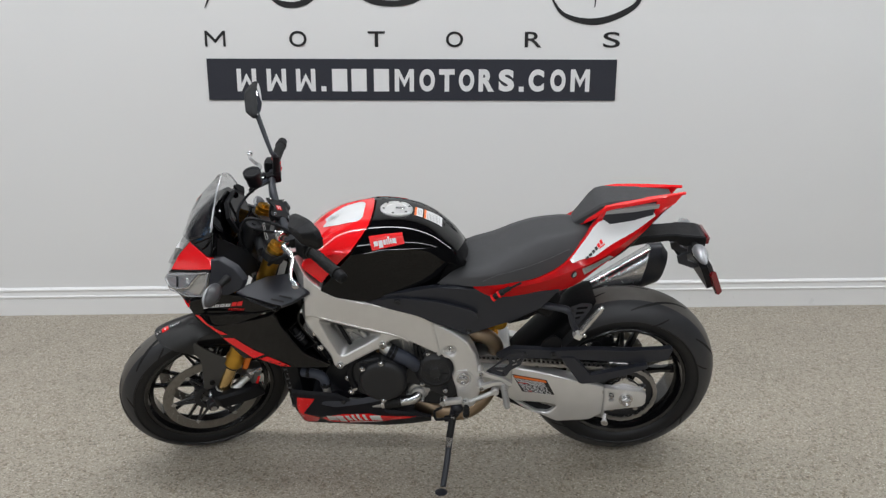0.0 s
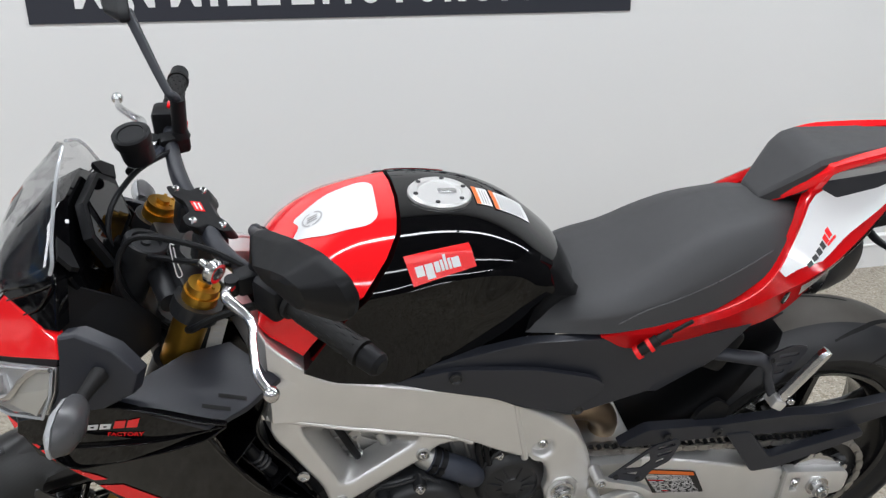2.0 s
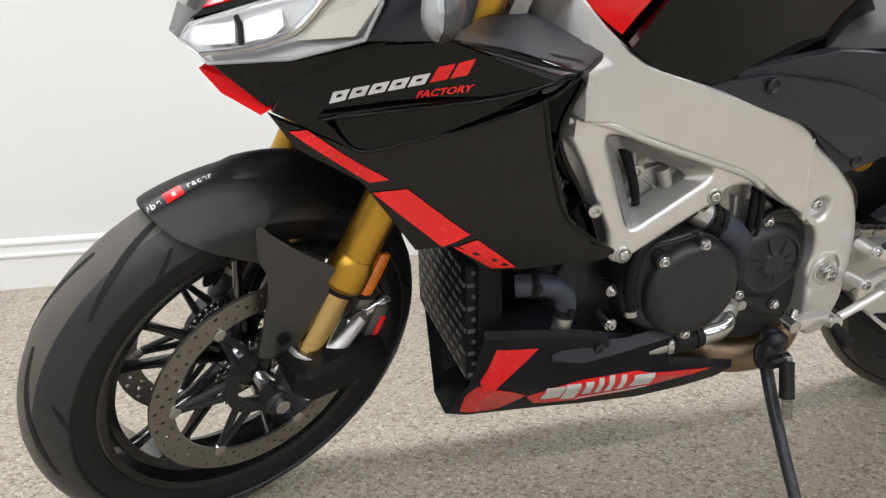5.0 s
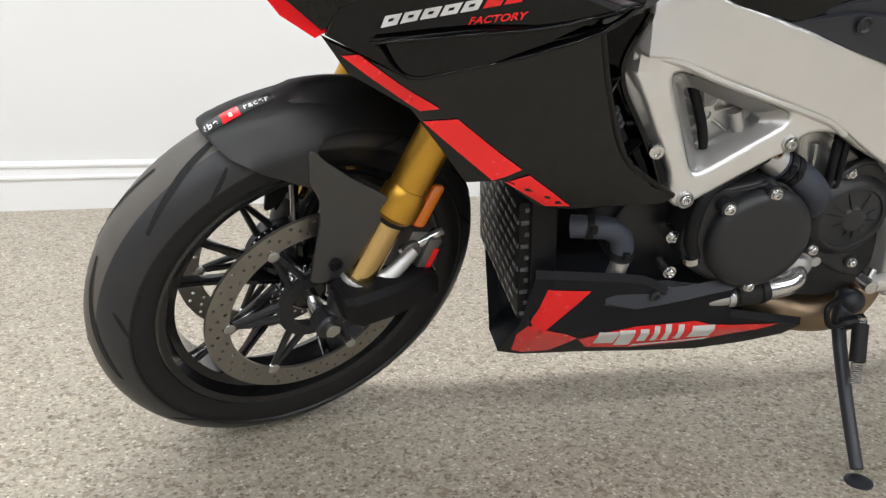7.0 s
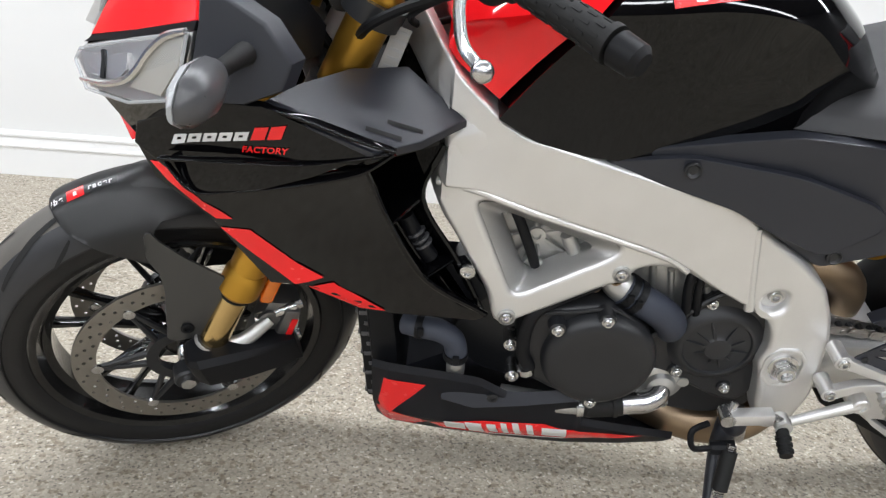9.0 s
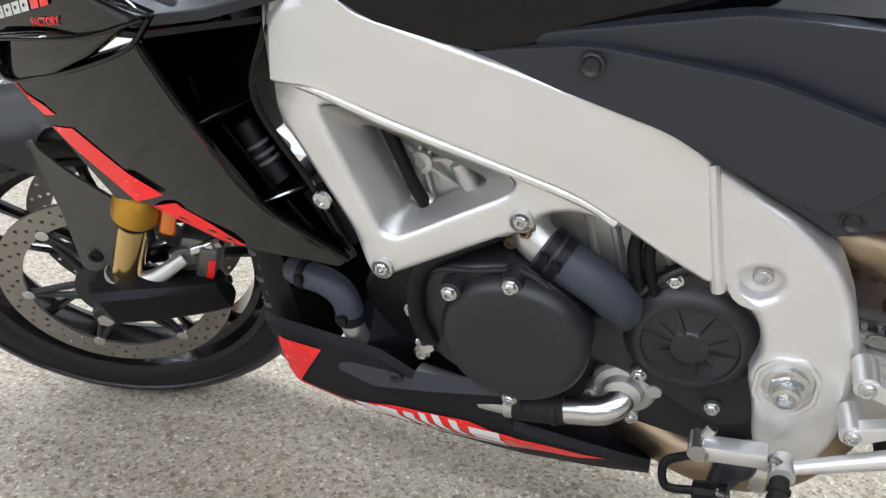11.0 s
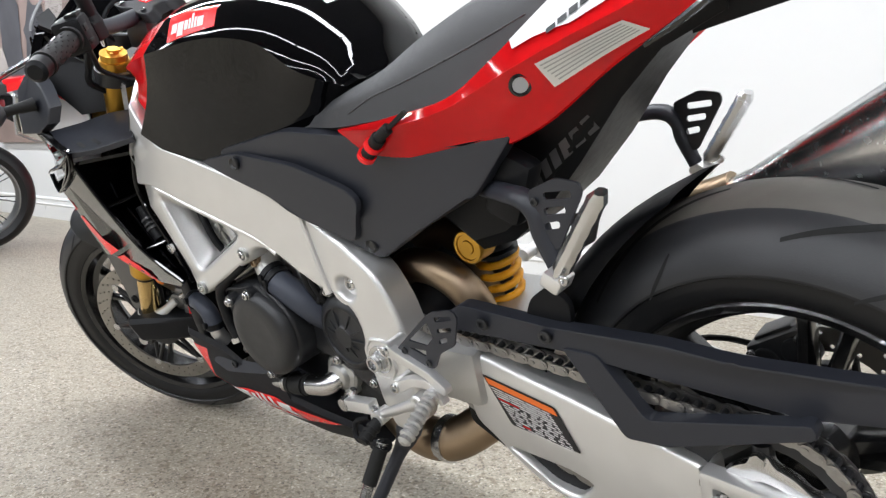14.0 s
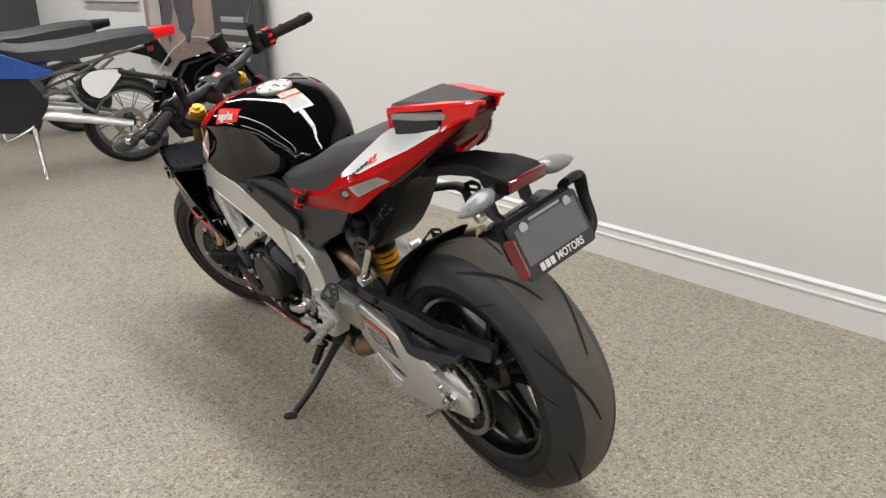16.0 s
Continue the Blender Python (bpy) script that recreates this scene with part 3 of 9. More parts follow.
def wheel(name, centre, R, W, h, matrix, spokes, split, spoke_w, hub_r, rim_w, grooves, deep):
    rr = 0.2159
    bm = bmesh.new()
    w2 = rim_w / 2
    turned(bm, [(-w2, rr + 0.012), (-w2 - 0.004, rr + 0.006), (-w2, rr - 0.004), (-w2 * 0.62, rr - 0.012), (-w2 * 0.5, rr - 0.024), (w2 * 0.5, rr - 0.024),
                (w2 * 0.62, rr - 0.012), (w2, rr - 0.004), (w2 + 0.004, rr + 0.006), (w2, rr + 0.012), (w2 * 0.5, rr - 0.004), (-w2 * 0.5, rr - 0.004)], (0, 0, 0), n=96, closed=True)
    wh = part(name, bm, RIM_BLACK, bike, "gloss black cast wheel", 40, (matrix @ Matrix.Translation(centre)))
    for i in range(spokes):
        t0 = 2 * math.pi * (i + 0.13) / spokes
        for k in (-1, 1):
            bm = bmesh.new()
            a, b = Vector((math.cos(t0 + k * 0.16), 0, math.sin(t0 + k * 0.16))) * hub_r * 0.9, Vector((math.cos(t0 + k * split), 0, math.sin(t0 + k * split))) * (rr - 0.014)
            d = (b - a).normalized()
            n = Vector((-d.z, 0, d.x))
            rings = []
            for f, ww, vv in ((0, 1.25, 0.030), (0.3, 1.0, 0.024), (0.7, 0.85, 0.016), (1.0, 1.15, 0.020)):
                c = a.lerp(b, f)
                hw = spoke_w / 2 * ww
                rings.append([c + n * hw * x + Vector((0, vv * deep * y, 0)) for x, y in ((-1, -0.6), (-0.6, -1), (0.6, -1), (1, -0.6), (1, 0.6), (0.6, 1), (-0.6, 1), (-1, 0.6))])
            skin(bm, rings)
            part("spoke", bm, RIM_BLACK, wh)
    bm = bmesh.new()
    turned(bm, [(-0.05, hub_r * 0.7), (-0.046, hub_r * 0.8), (-0.03, hub_r), (0.03, hub_r), (0.046, hub_r * 0.8), (0.05, hub_r * 0.7)], (0, 0, 0), n=32)
    part("hub", bm, RIM_BLACK, wh)
    tyre(R, W, h, rr, wh, grooves)
    return wh


F_AXLE, R_AXLE = Vector((-1.458, 0, 0.300)), Vector((0.021, 0.032, 0.331))
front = wheel("front_wheel", F_AXLE, 0.303, 0.120, 0.062, STEER, 5, 0.20, 0.011, 0.036, 0.092, 7, 0.5)
rear = wheel("rear_wheel", R_AXLE, 0.336, 0.204, 0.106, Matrix(), 5, 0.15, 0.022, 0.062, 0.158, 7, 0.9)
disc(front, -0.068, 0.130, 0.165, 6, DARK_METAL, 3, 30)
disc(front, 0.063, 0.130, 0.165, 6, DARK_METAL, 3, 30)
disc(rear, 0.085, 0.075, 0.110, 5, DARK_METAL, 2, 16)
# rear caliper, hung over the disc on the right
bm = bmesh.new()
cal_at = Matrix.Translation((-0.034, 0.118, 0.406)) @ Matrix.Rotation(radians(-30), 4, "Y")
box(bm, cal_at @ Vector((0, -0.014, 0)), (0.090, 0.030, 0.052), Matrix.Rotation(radians(-30), 4, "Y"), 0.010)
box(bm, cal_at @ Vector((0, 0.020, 0.004)), (0.080, 0.026, 0.044), Matrix.Rotation(radians(-30), 4, "Y"), 0.010)
box(bm, cal_at @ Vector((0, 0.003, 0.024)), (0.060, 0.044, 0.014), Matrix.Rotation(radians(-30), 4, "Y"), 0.005)
for du in (-0.022, 0.022):
    turned(bm, [(0, 0.019), (0.004, 0.019), (0.006, 0.015)], cal_at @ Vector((du, -0.028, -0.002)), (0, -1, 0), 20)
rc = part("rear_brake_caliper", bm, DARK_METAL, bike, "black rear brake caliper", 40)
for du in (-0.036, 0.036):
    bm = bmesh.new()
    bolt(bm, cal_at @ Vector((du, -0.029, 0.012)), 0.0075, 0.005)
    part("bolt", bm, STEEL, rc)
bm = bmesh.new()
tube(bm, [cal_at @ Vector((-0.040, -0.010, 0.020)), cal_at @ Vector((-0.075, -0.008, 0.040)), cal_at @ Vector((-0.130, 0.0, 0.050)), cal_at @ Vector((-0.220, 0.0, 0.035))], 0.0045, 8)
part("brake_hose", bm, BLACK_PLASTIC, rc)
for v, r in ((0.05, 0.058), (-0.05, 0.058)):
    bm = bmesh.new()
    for i in range(36):
        t = 2 * math.pi * i / 36
        box(bm, (r * math.cos(t), v, r * math.sin(t)), (0.010, 0.003, 0.004), Matrix.Rotation(-t, 4, "Y"))
    turned(bm, [(v - 0.001, r - 0.005), (v + 0.001, r - 0.005), (v + 0.001, r - 0.010), (v - 0.001, r - 0.010)], (0, 0, 0), n=36, closed=True)
    part("sensor_ring", bm, STEEL, front)

# ---- front fork and steering ----
LEG_V = 0.108


def leg(w):
    """The fork leg's middle at height w."""
    return -1.3755 + (w - 0.45) * math.tan(radians(23.6))


for sgn in (-1, 1):
    v = sgn * LEG_V
    at = lambda w: Vector((leg(w), v, w))
    bm = bmesh.new()
    rod(bm, at(0.928), at(0.515), 0.0268, n=28)
    upper = part("fork_tube", bm, GOLD, bike, "gold anodised upside-down fork tube", 40, STEER)
    bm = bmesh.new()
    turned(bm, [(0, 0.026), (0.007, 0.031), (0.037, 0.031), (0.046, 0.0272), (0.050, 0.0262)], at(0.468), RAKE, 28)
    part("fork_collar", bm, GOLD, upper, "", 25)
    bm = bmesh.new()
    rod(bm, at(0.470), at(0.345), 0.0215, n=24)
    part("slider", bm, GOLD_SLIDER, upper)
    bm = bmesh.new()
    rod(bm, at(0.468), at(0.461), 0.0245, 0.023, 24)
    part("dust_seal", bm, BLACK_PLASTIC, upper)
    bm = bmesh.new()
    rod(bm, at(0.372), at(0.352), 0.027, 0.030, 20)
    rod(bm, at(0.352), at(0.318), 0.030, 0.026, 20)
    turned(bm, [(-0.016, 0.018), (-0.012, 0.021), (0.012, 0.021), (0.014, 0.016)], (F_AXLE.x, v, F_AXLE.z), n=24)
    tube(bm, [at(0.35), Vector((leg(0.33) - 0.006, v, 0.32)), Vector((F_AXLE.x, v, F_AXLE.z))], 0.017, 12)
    part("axle_clamp", bm, DARK_METAL, upper)
    bm = bmesh.new()
    for k in (0, 1):
        rod(bm, (F_AXLE.x + 0.020 + 0.022 * k, v + sgn * 0.018, F_AXLE.z + 0.028 + 0.010 * k), (F_AXLE.x + 0.020 + 0.022 * k, v - sgn * 0.016, F_AXLE.z + 0.034 + 0.010 * k), 0.0075, n=12)
    part("pinch_bolt", bm, CAST, upper)
    bm = bmesh.new()
    rod(bm, at(0.928), at(0.940), 0.024, n=20)
    rod(bm, at(0.940), at(0.947), 0.011, n=20)
    for k in range(6):
        rod(bm, at(0.9395) + Vector((0.017 * math.cos(k * 1.047), 0.017 * math.sin(k * 1.047), 0)), at(0.9425) + Vector((0.017 * math.cos(k * 1.047), 0.017 * math.sin(k * 1.047), 0)), 0.003, n=8)
    part("fork_cap", bm, [GOLD], upper)
    # bright ring and swept lug where the slider ends
    bm = bmesh.new()
    turned(bm, [(-0.010, 0.027), (0.002, 0.029), (0.006, 0.027), (0.006, 0.0225)], at(0.366), RAKE, 28)
    tube(bm, [at(0.366) + Vector((0.010, sgn * 0.012, -0.004)), at(0.366) + Vector((0.045, sgn * 0.012, 0.004)), Vector((-1.325, sgn * 0.108, 0.392))], [0.014, 0.012, 0.010], 12, 5, flat=0.6)
    part("slider_lug", bm, CAST, upper, "", 40)
    # monobloc caliper on the trailing side of the leg
    bm = bmesh.new()
    rot = Matrix.Rotation(radians(20), 4, "Y")
    box(bm, (-1.318, sgn * 0.076, 0.358), (0.060, 0.052, 0.120), rot, 0.014)
    box(bm, (-1.304, sgn * 0.104, 0.360), (0.026, 0.016, 0.094), rot, 0.006)
    for du, dw in ((-0.004, 0.030), (-0.018, -0.026)):
        turned(bm, [(0, 0.017), (0.006, 0.017), (0.008, 0.012)], (-1.322 + du, sgn * 0.100, 0.358 + dw), (0, sgn, 0), 20)
    cal = part("brake_caliper", bm, CALIPER, bike, "dark grey radial brake caliper", 40, STEER)
    for (u0, w0), (u1, w1) in (((-1.345, 0.386), (-1.283, 0.404)), ((-1.330, 0.318), (-1.288, 0.332))):
        bm = bmesh.new()
        rod(bm, (u0, sgn * 0.098, w0), (u1, sgn * 0.098, w1), 0.0095, n=18)
        rod(bm, (u1, sgn * 0.098, w1), (u1 + 0.010, sgn * 0.098, w1 + 0.003), 0.0075, n=6)
        part("bolt_sleeve", bm, POLISHED, cal)
    bm = bmesh.new()
    box(bm, (-1.296, sgn * 0.1125, 0.362), (0.010, 0.002, 0.052), rot, 0.0008)
    part("mark", bm, RED_MATTE, cal)
    bm = bmesh.new()
    tube(bm, [(-1.36, sgn * 0.10, 0.42), (-1.345, sgn * 0.118, 0.50), (-1.30, sgn * 0.113, 0.60), (-1.22, sgn * 0.10, 0.72), (-1.18, sgn * 0.06, 0.84)], 0.0045, 8)
    part("brake_hose", bm, BLACK_PLASTIC, bike, "", 35, STEER)
    # carbon cooling duct wrapped round the foot of the leg
    bm = bmesh.new()
    rings = []
    for u, v0, v1, w0, w1 in ((-1.452, 0.104, 0.140, 0.330, 0.366), (-1.446, 0.100, 0.150, 0.322, 0.372), (-1.432, 0.096, 0.158, 0.316, 0.376), (-1.380, 0.094, 0.154, 0.312, 0.374), (-1.320, 0.092, 0.140, 0.306, 0.362), (-1.284, 0.090, 0.126, 0.302, 0.352)):
        vm, vh, wm, wh = (v0 + v1) / 2, (v1 - v0) / 2, (w0 + w1) / 2, (w1 - w0) / 2
        rings.append([(u - z * wh * 0.25, sgn * (vm + y * vh), wm + z * wh) for y, z in ((-1, -0.75), (-0.75, -1), (0.75, -1), (1, -0.75), (1, 0.7), (0.72, 1), (-0.75, 1), (-1, 0.75))])
    skin(bm, rings)
    part("brake_duct", bm, BLACK_PLASTIC, bike, "black brake cooling duct", 35, STEER)
    # amber side reflector
    bm = bmesh.new()
    box(bm, (-1.318, sgn * 0.118, 0.478), (0.020, 0.008, 0.070), Matrix.Rotation(radians(22), 4, "Y"), 0.006)
    part("reflector", bm, AMBER, bike, "amber side reflector", 40, STEER)
    bm = bmesh.new()
    box(bm, (-1.322, sgn * 0.108, 0.50), (0.026, 0.012, 0.085), Matrix.Rotation(radians(22), 4, "Y"), 0.004)
    part("reflector_bracket", bm, BLACK_PLASTIC, bike, "", 40, STEER)

bm = bmesh.new()
rod(bm, (F_AXLE.x, -0.13, F_AXLE.z), (F_AXLE.x, 0.13, F_AXLE.z), 0.011, n=20)
rod(bm, (F_AXLE.x, -0.131, F_AXLE.z), (F_AXLE.x, -0.126, F_AXLE.z), 0.012, n=6)
part("front_axle", bm, STEEL, bike, "", 35, STEER)

# triple clamps
for w, hgt, nm in ((0.902, 0.026, "top_clamp"), (0.785, 0.04, "lower_clamp")):
    bm = bmesh.new()
    tilt = Matrix.Rotation(radians(24.8), 4, "Y")
    c = Vector((leg(w) + 0.018, 0, w))
    box(bm, c, (0.075, 0.17, hgt), tilt, 0.008)
    for sgn in (-1, 1):
        turned(bm, [(-hgt / 2, 0.037), (hgt / 2, 0.037)], (leg(w), sgn * LEG_V, w), RAKE, 28)
    part(nm, bm, DARK_METAL, bike, "black cast fork clamp", 40, STEER)
bm = bmesh.new()
rod(bm, (HEAD + RAKE * 0.87), (HEAD + RAKE * 1.02), 0.032, n=28)
part("head_tube", bm, SILVER, bike, "", 40)
bm = bmesh.new()
rod(bm, (HEAD + RAKE * 1.035), (HEAD + RAKE * 1.048), 0.02, n=6)
part("steering_nut", bm, DARK_METAL, bike, "", 40, STEER)
# round black barrel before the steering head, and the block that clamps the bar
bm = bmesh.new()
turned(bm, [(-0.10, 0.027), (-0.03, 0.027), (-0.028, 0.033), (0.0, 0.033), (0.003, 0.031), (0.003, 0.023), (-0.003, 0.021), (-0.003, 0.008), (0.001, 0.007)], (-1.208, -0.034, 0.953), RAKE, 36)
part("ignition_barrel", bm, DARK_METAL, bike, "", 30)
def on_clamp(u, v, lift=0.0):
    return (u - 0.42 * lift, v, 1.006 - 0.46 * (u + 1.150) + 0.9 * lift)


bm = bmesh.new()
COVER = rounded([(-1.163, -0.052), (-1.163, -0.032), (-1.147, -0.014), (-1.147, 0.014), (-1.163, 0.032), (-1.163, 0.052), (-1.148, 0.058), (-1.130, 0.046), (-1.112, 0.062), (-1.096, 0.056), (-1.098, 0.034), (-1.108, 0.016), (-1.108, -0.016), (-1.098, -0.034), (-1.096, -0.056), (-1.112, -0.062), (-1.130, -0.046), (-1.148, -0.058)], 0.006, 3)
plate(bm, [on_clamp(u, v) for u, v in COVER], (0.009, 0, -0.020), bevel=0.003)
clamp = part("bar_clamp", bm, BLACK_PLASTIC, bike, "black cross-shaped bar clamp cover", 25, STEER)
for u, v in ((-1.151, -0.043), (-1.151, 0.043), (-1.109, -0.047), (-1.109, 0.047)):
    bm = bmesh.new()
    turned(bm, [(0, 0.0075), (0.002, 0.0075), (0.003, 0.0055), (0.001, 0.0035), (0.001, 0.001)], on_clamp(u, v), (-0.42, 0, 0.9), 18)
    part("bolt", bm, STEEL, clamp)
bm = bmesh.new()
plate(bm, [on_clamp(u, v, 0.0006) for u, v in ((-1.137, -0.013), (-1.137, 0.013), (-1.122, 0.013), (-1.122, -0.013))], (-0.0004, 0, 0.0009))
badge = part("clamp_badge", bm, RED_MATTE, clamp, "small red badge")
for u in (-1.133, -1.127):
    bm = bmesh.new()
    plate(bm, [on_clamp(a, b, 0.0018) for a, b in ((u, -0.009), (u, 0.009), (u + 0.0025, 0.009), (u + 0.0025, -0.009))], (-0.0002, 0, 0.0004))
    part("print_line", bm, WHITE_PRINT, badge)
# steering damper across the clamp
bm = bmesh.new()
rod(bm, (-1.21, -0.09, 0.905), (-1.21, 0.06, 0.905), 0.017, n=20)
rod(bm, (-1.21, 0.06, 0.905), (-1.20, 0.12, 0.905), 0.006, n=12)
part("steering_damper", bm, DARK_METAL, bike, "", 40, STEER)

# handlebar, grips, controls
BAR = [(-1.027, -0.405, 0.998), (-1.072, -0.30, 1.003), (-1.108, -0.19, 0.999), (-1.128, -0.10, 0.984), (-1.130, 0, 0.980),
       (-1.130, 0.10, 0.984), (-1.116, 0.19, 0.999), (-1.082, 0.30, 1.003), (-1.038, 0.405, 0.998)]
bm = bmesh.new()
tube(bm, BAR, [0.011, 0.011, 0.0115, 0.014, 0.014, 0.014, 0.0115, 0.011, 0.011], 16, 6)
part("handlebar", bm, MATTE_BLACK, bike, "black tapered handlebar", 40, STEER)
for sgn in (-1, 1):
    bm = bmesh.new()
    box(bm, (-1.132, sgn * 0.045, 0.950), (0.050, 0.036, 0.052), Matrix.Rotation(radians(12), 4, "Y"), 0.008)
    part("riser", bm, DARK_METAL, bike, "black handlebar riser clamp", 40, STEER)
    g0, g1 = Vector((-1.038, sgn * 0.378, 0.999)), Vector((-1.081, sgn * 0.272, 1.004))
    if sgn > 0:
        g0, g1 = g0 - Vector((0.010, 0, 0)), g1 - Vector((0.009, 0, 0))
    gd = (g0 - g1).normalized()
    bm = bmesh.new()
    rod(bm, g1 - gd * 0.005, g0 + gd * 0.002, 0.0165, n=24)
    rod(bm, g1 - gd * 0.012, g1 - gd * 0.004, 0.021, n=24)
    rod(bm, g0 - gd * 0.006, g0 + gd * 0.002, 0.0195, n=24)
    grip = part("grip", bm, SOFT_RUBBER, bike, "black ribbed rubber grip", 40, STEER)
    o = gd.orthogonal().normalized()
    for i in range(7):
        for j in range(10):
            bm = bmesh.new()
            t = 2 * math.pi * (j + 0.5 * (i % 2)) / 10
            n = (Matrix.Rotation(t, 3, gd) @ o)
            c = g1 + gd * (0.014 + i * 0.0145) + n * 0.0165
            q = Matrix((gd, gd.cross(n), n)).transposed().to_4x4()
            box(bm, c, (0.010, 0.003, 0.0016), q)
            part("groove", bm, GROOVE, grip)
    bm = bmesh.new()
    rod(bm, g0, g0 + gd * 0.006, 0.013, n=20)
    rod(bm, g0 + gd * 0.006, g0 + gd * 0.030, 0.0175, 0.0165, 24)
    rod(bm, g0 + gd * 0.030, g0 + gd * 0.036, 0.0165, 0.011, 24)
    part("bar_end", bm, BLACK_PLASTIC, grip)
    # switch box
    bm = bmesh.new()
    c = g1 - gd * 0.038
    q = Matrix((gd.cross(Vector((0, 0, 1))).normalized(), gd, Vector((0, 0, 1)))).transposed().to_4x4()
    box(bm, c, (0.052, 0.048, 0.058), q, 0.010)
    sw = part("switch_box", bm, BLACK_PLASTIC, bike, "black switch housing", 40, STEER)
    bm = bmesh.new()
    box(bm, c + Vector((0.026, 0, 0.008)), (0.006, 0.016, 0.012), q, 0.002)
    box(bm, c + Vector((0.012, 0, 0.030)), (0.022, 0.020, 0.008), q, 0.003)
    box(bm, c + Vector((0.027, 0, -0.014)), (0.006, 0.02, 0.008), q, 0.002)
    part("switch", bm, RED_PAINT if sgn > 0 else SOFT_RUBBER, sw)
    for k in range(3):
        bm = bmesh.new()
        box(bm, c + Vector((0.018, (k - 1) * 0.011, 0.034)), (0.007, 0.004, 0.001), q)
        part("mark", bm, WHITE_PRINT, sw)
    # lever: clamp, blade with a ball end
    l0, l1 = Vector((-1.105, sgn * 0.19, 1.0)), Vector((-1.160, sgn * 0.380, 0.986))
    bm = bmesh.new()
    box(bm, (-1.112, sgn * 0.185, 0.996), (0.05, 0.03, 0.035), None, 0.007)
    rod(bm, (-1.142, sgn * 0.190, 0.986), (-1.142, sgn * 0.190, 1.012), 0.010, n=16)
    part("lever_clamp", bm, BLACK_PLASTIC, bike, "", 40, STEER)
    bm = bmesh.new()
    tube(bm, [(-1.142, sgn * 0.190, 1.000), (-1.158, sgn * 0.212, 1.003), (-1.143, sgn * 0.262, 0.998), (-1.154, sgn * 0.300, 0.994), (-1.165, sgn * 0.345, 0.990), l1], [0.010, 0.0085, 0.0070, 0.0066, 0.0062, 0.0055], 12, 6, flat=0.7)
    bmesh.ops.create_uvsphere(bm, u_segments=16, v_segments=10, radius=0.0105, matrix=Matrix.Translation(l1))
    part("lever", bm, POLISHED, bike, "bright aluminium control lever", 40, STEER)
    if sgn < 0:
        bm = bmesh.new()
        turned(bm, [(-0.007, 0.010), (-0.008, 0.015), (-0.004, 0.0185), (0.004, 0.0185), (0.008, 0.015), (0.007, 0.010)], (-1.156, -0.156, 1.002), (-0.5, 0.85, 0.1), 28, closed=True)
        rod(bm, (-1.156, -0.156, 1.002), (-1.166, -0.132, 1.004), 0.0065, n=14)
        part("cable_adjuster", bm, POLISHED, bike, "", 40, STEER)
    # mirror: stem, arm, shell, glass
    m0 = Vector((-1.100, sgn * 0.182, 1.020))
    bm = bmesh.new()
    rod(bm, m0, m0 + Vector((0.005, sgn * 0.004, 0.055)), 0.0125, n=18)
    rod(bm, m0 - Vector((0, 0, 0.012)), m0, 0.016, 0.0125, 18)
    stem = part("mirror", bm, BLACK_PLASTIC, bike, "black stalk mirror", 40, STEER)
    MC = Vector((-1.114, sgn * 0.388, 1.184))
    bm = bmesh.new()
    tube(bm, [m0 + Vector((0.005, sgn * 0.004, 0.05)), m0 + Vector((0.0, sgn * 0.004, 0.062)), m0 + Vector((-0.008, sgn * 0.022, 0.072)), MC + Vector((-0.010, -sgn * 0.07, -0.010))],
         [0.0075, 0.0075, 0.007, 0.009], 12, 6)
    part("arm", bm, MATTE_BLACK, stem)
    shape = [(-0.104, -0.004), (-0.096, -0.016), (0.026, -0.064), (0.060, -0.064), (0.088, -0.036), (0.096, 0.008), (0.080, 0.038), (0.030, 0.048), (-0.020, 0.036), (-0.098, 0.006)]
    face = rounded(shape, 0.010, 3)
    tiltm = Matrix.Translation(MC) @ Matrix.Rotation(sgn * radians(-14), 4, "Z") @ Matrix.Rotation(radians(-6), 4, "Y")
    bm = bmesh.new()
    rings = []
    for du, k in ((0.008, 0.97), (0.010, 1.0), (0.002, 1.03), (-0.006, 1.01), (-0.032, 0.56), (-0.036, 0.3)):
        rings.append([tiltm @ Vector((du, sgn * 0.9 * y * k, 0.70 * z * k + 0.12 * y)) for y, z in face])
    skin(bm, rings)
    part("shell", bm, BLACK_PLASTIC, stem, "", 24)
    bm = bmesh.new()
    skin(bm, [[tiltm @ Vector((du, sgn * y * 0.83, z * 0.645 + 0.11 * y)) for y, z in face] for du in (0.0095, 0.0112)])
    part("mirror_glass", bm, MIRROR, stem)

# brake fluid reservoir on the right bar, and its small one on the left
bm = bmesh.new()
turned(bm, [(0, 0.018), (0.004, 0.0245), (0.036, 0.0255), (0.037, 0.029), (0.052, 0.029), (0.054, 0.026), (0.053, 0.020), (0.051, 0.019)], (-1.181, 0.112, 1.028), (-0.14, -0.06, 1), 28)
res = part("brake_reservoir", bm, BLACK_PLASTIC, bike, "black brake fluid reservoir", 40, STEER)
bm = bmesh.new()
tube(bm, [(-1.183, 0.112, 1.03), (-1.16, 0.15, 1.0), (-1.12, 0.19, 0.995)], 0.007, 8)
part("reservoir_hose", bm, HOSE, res)

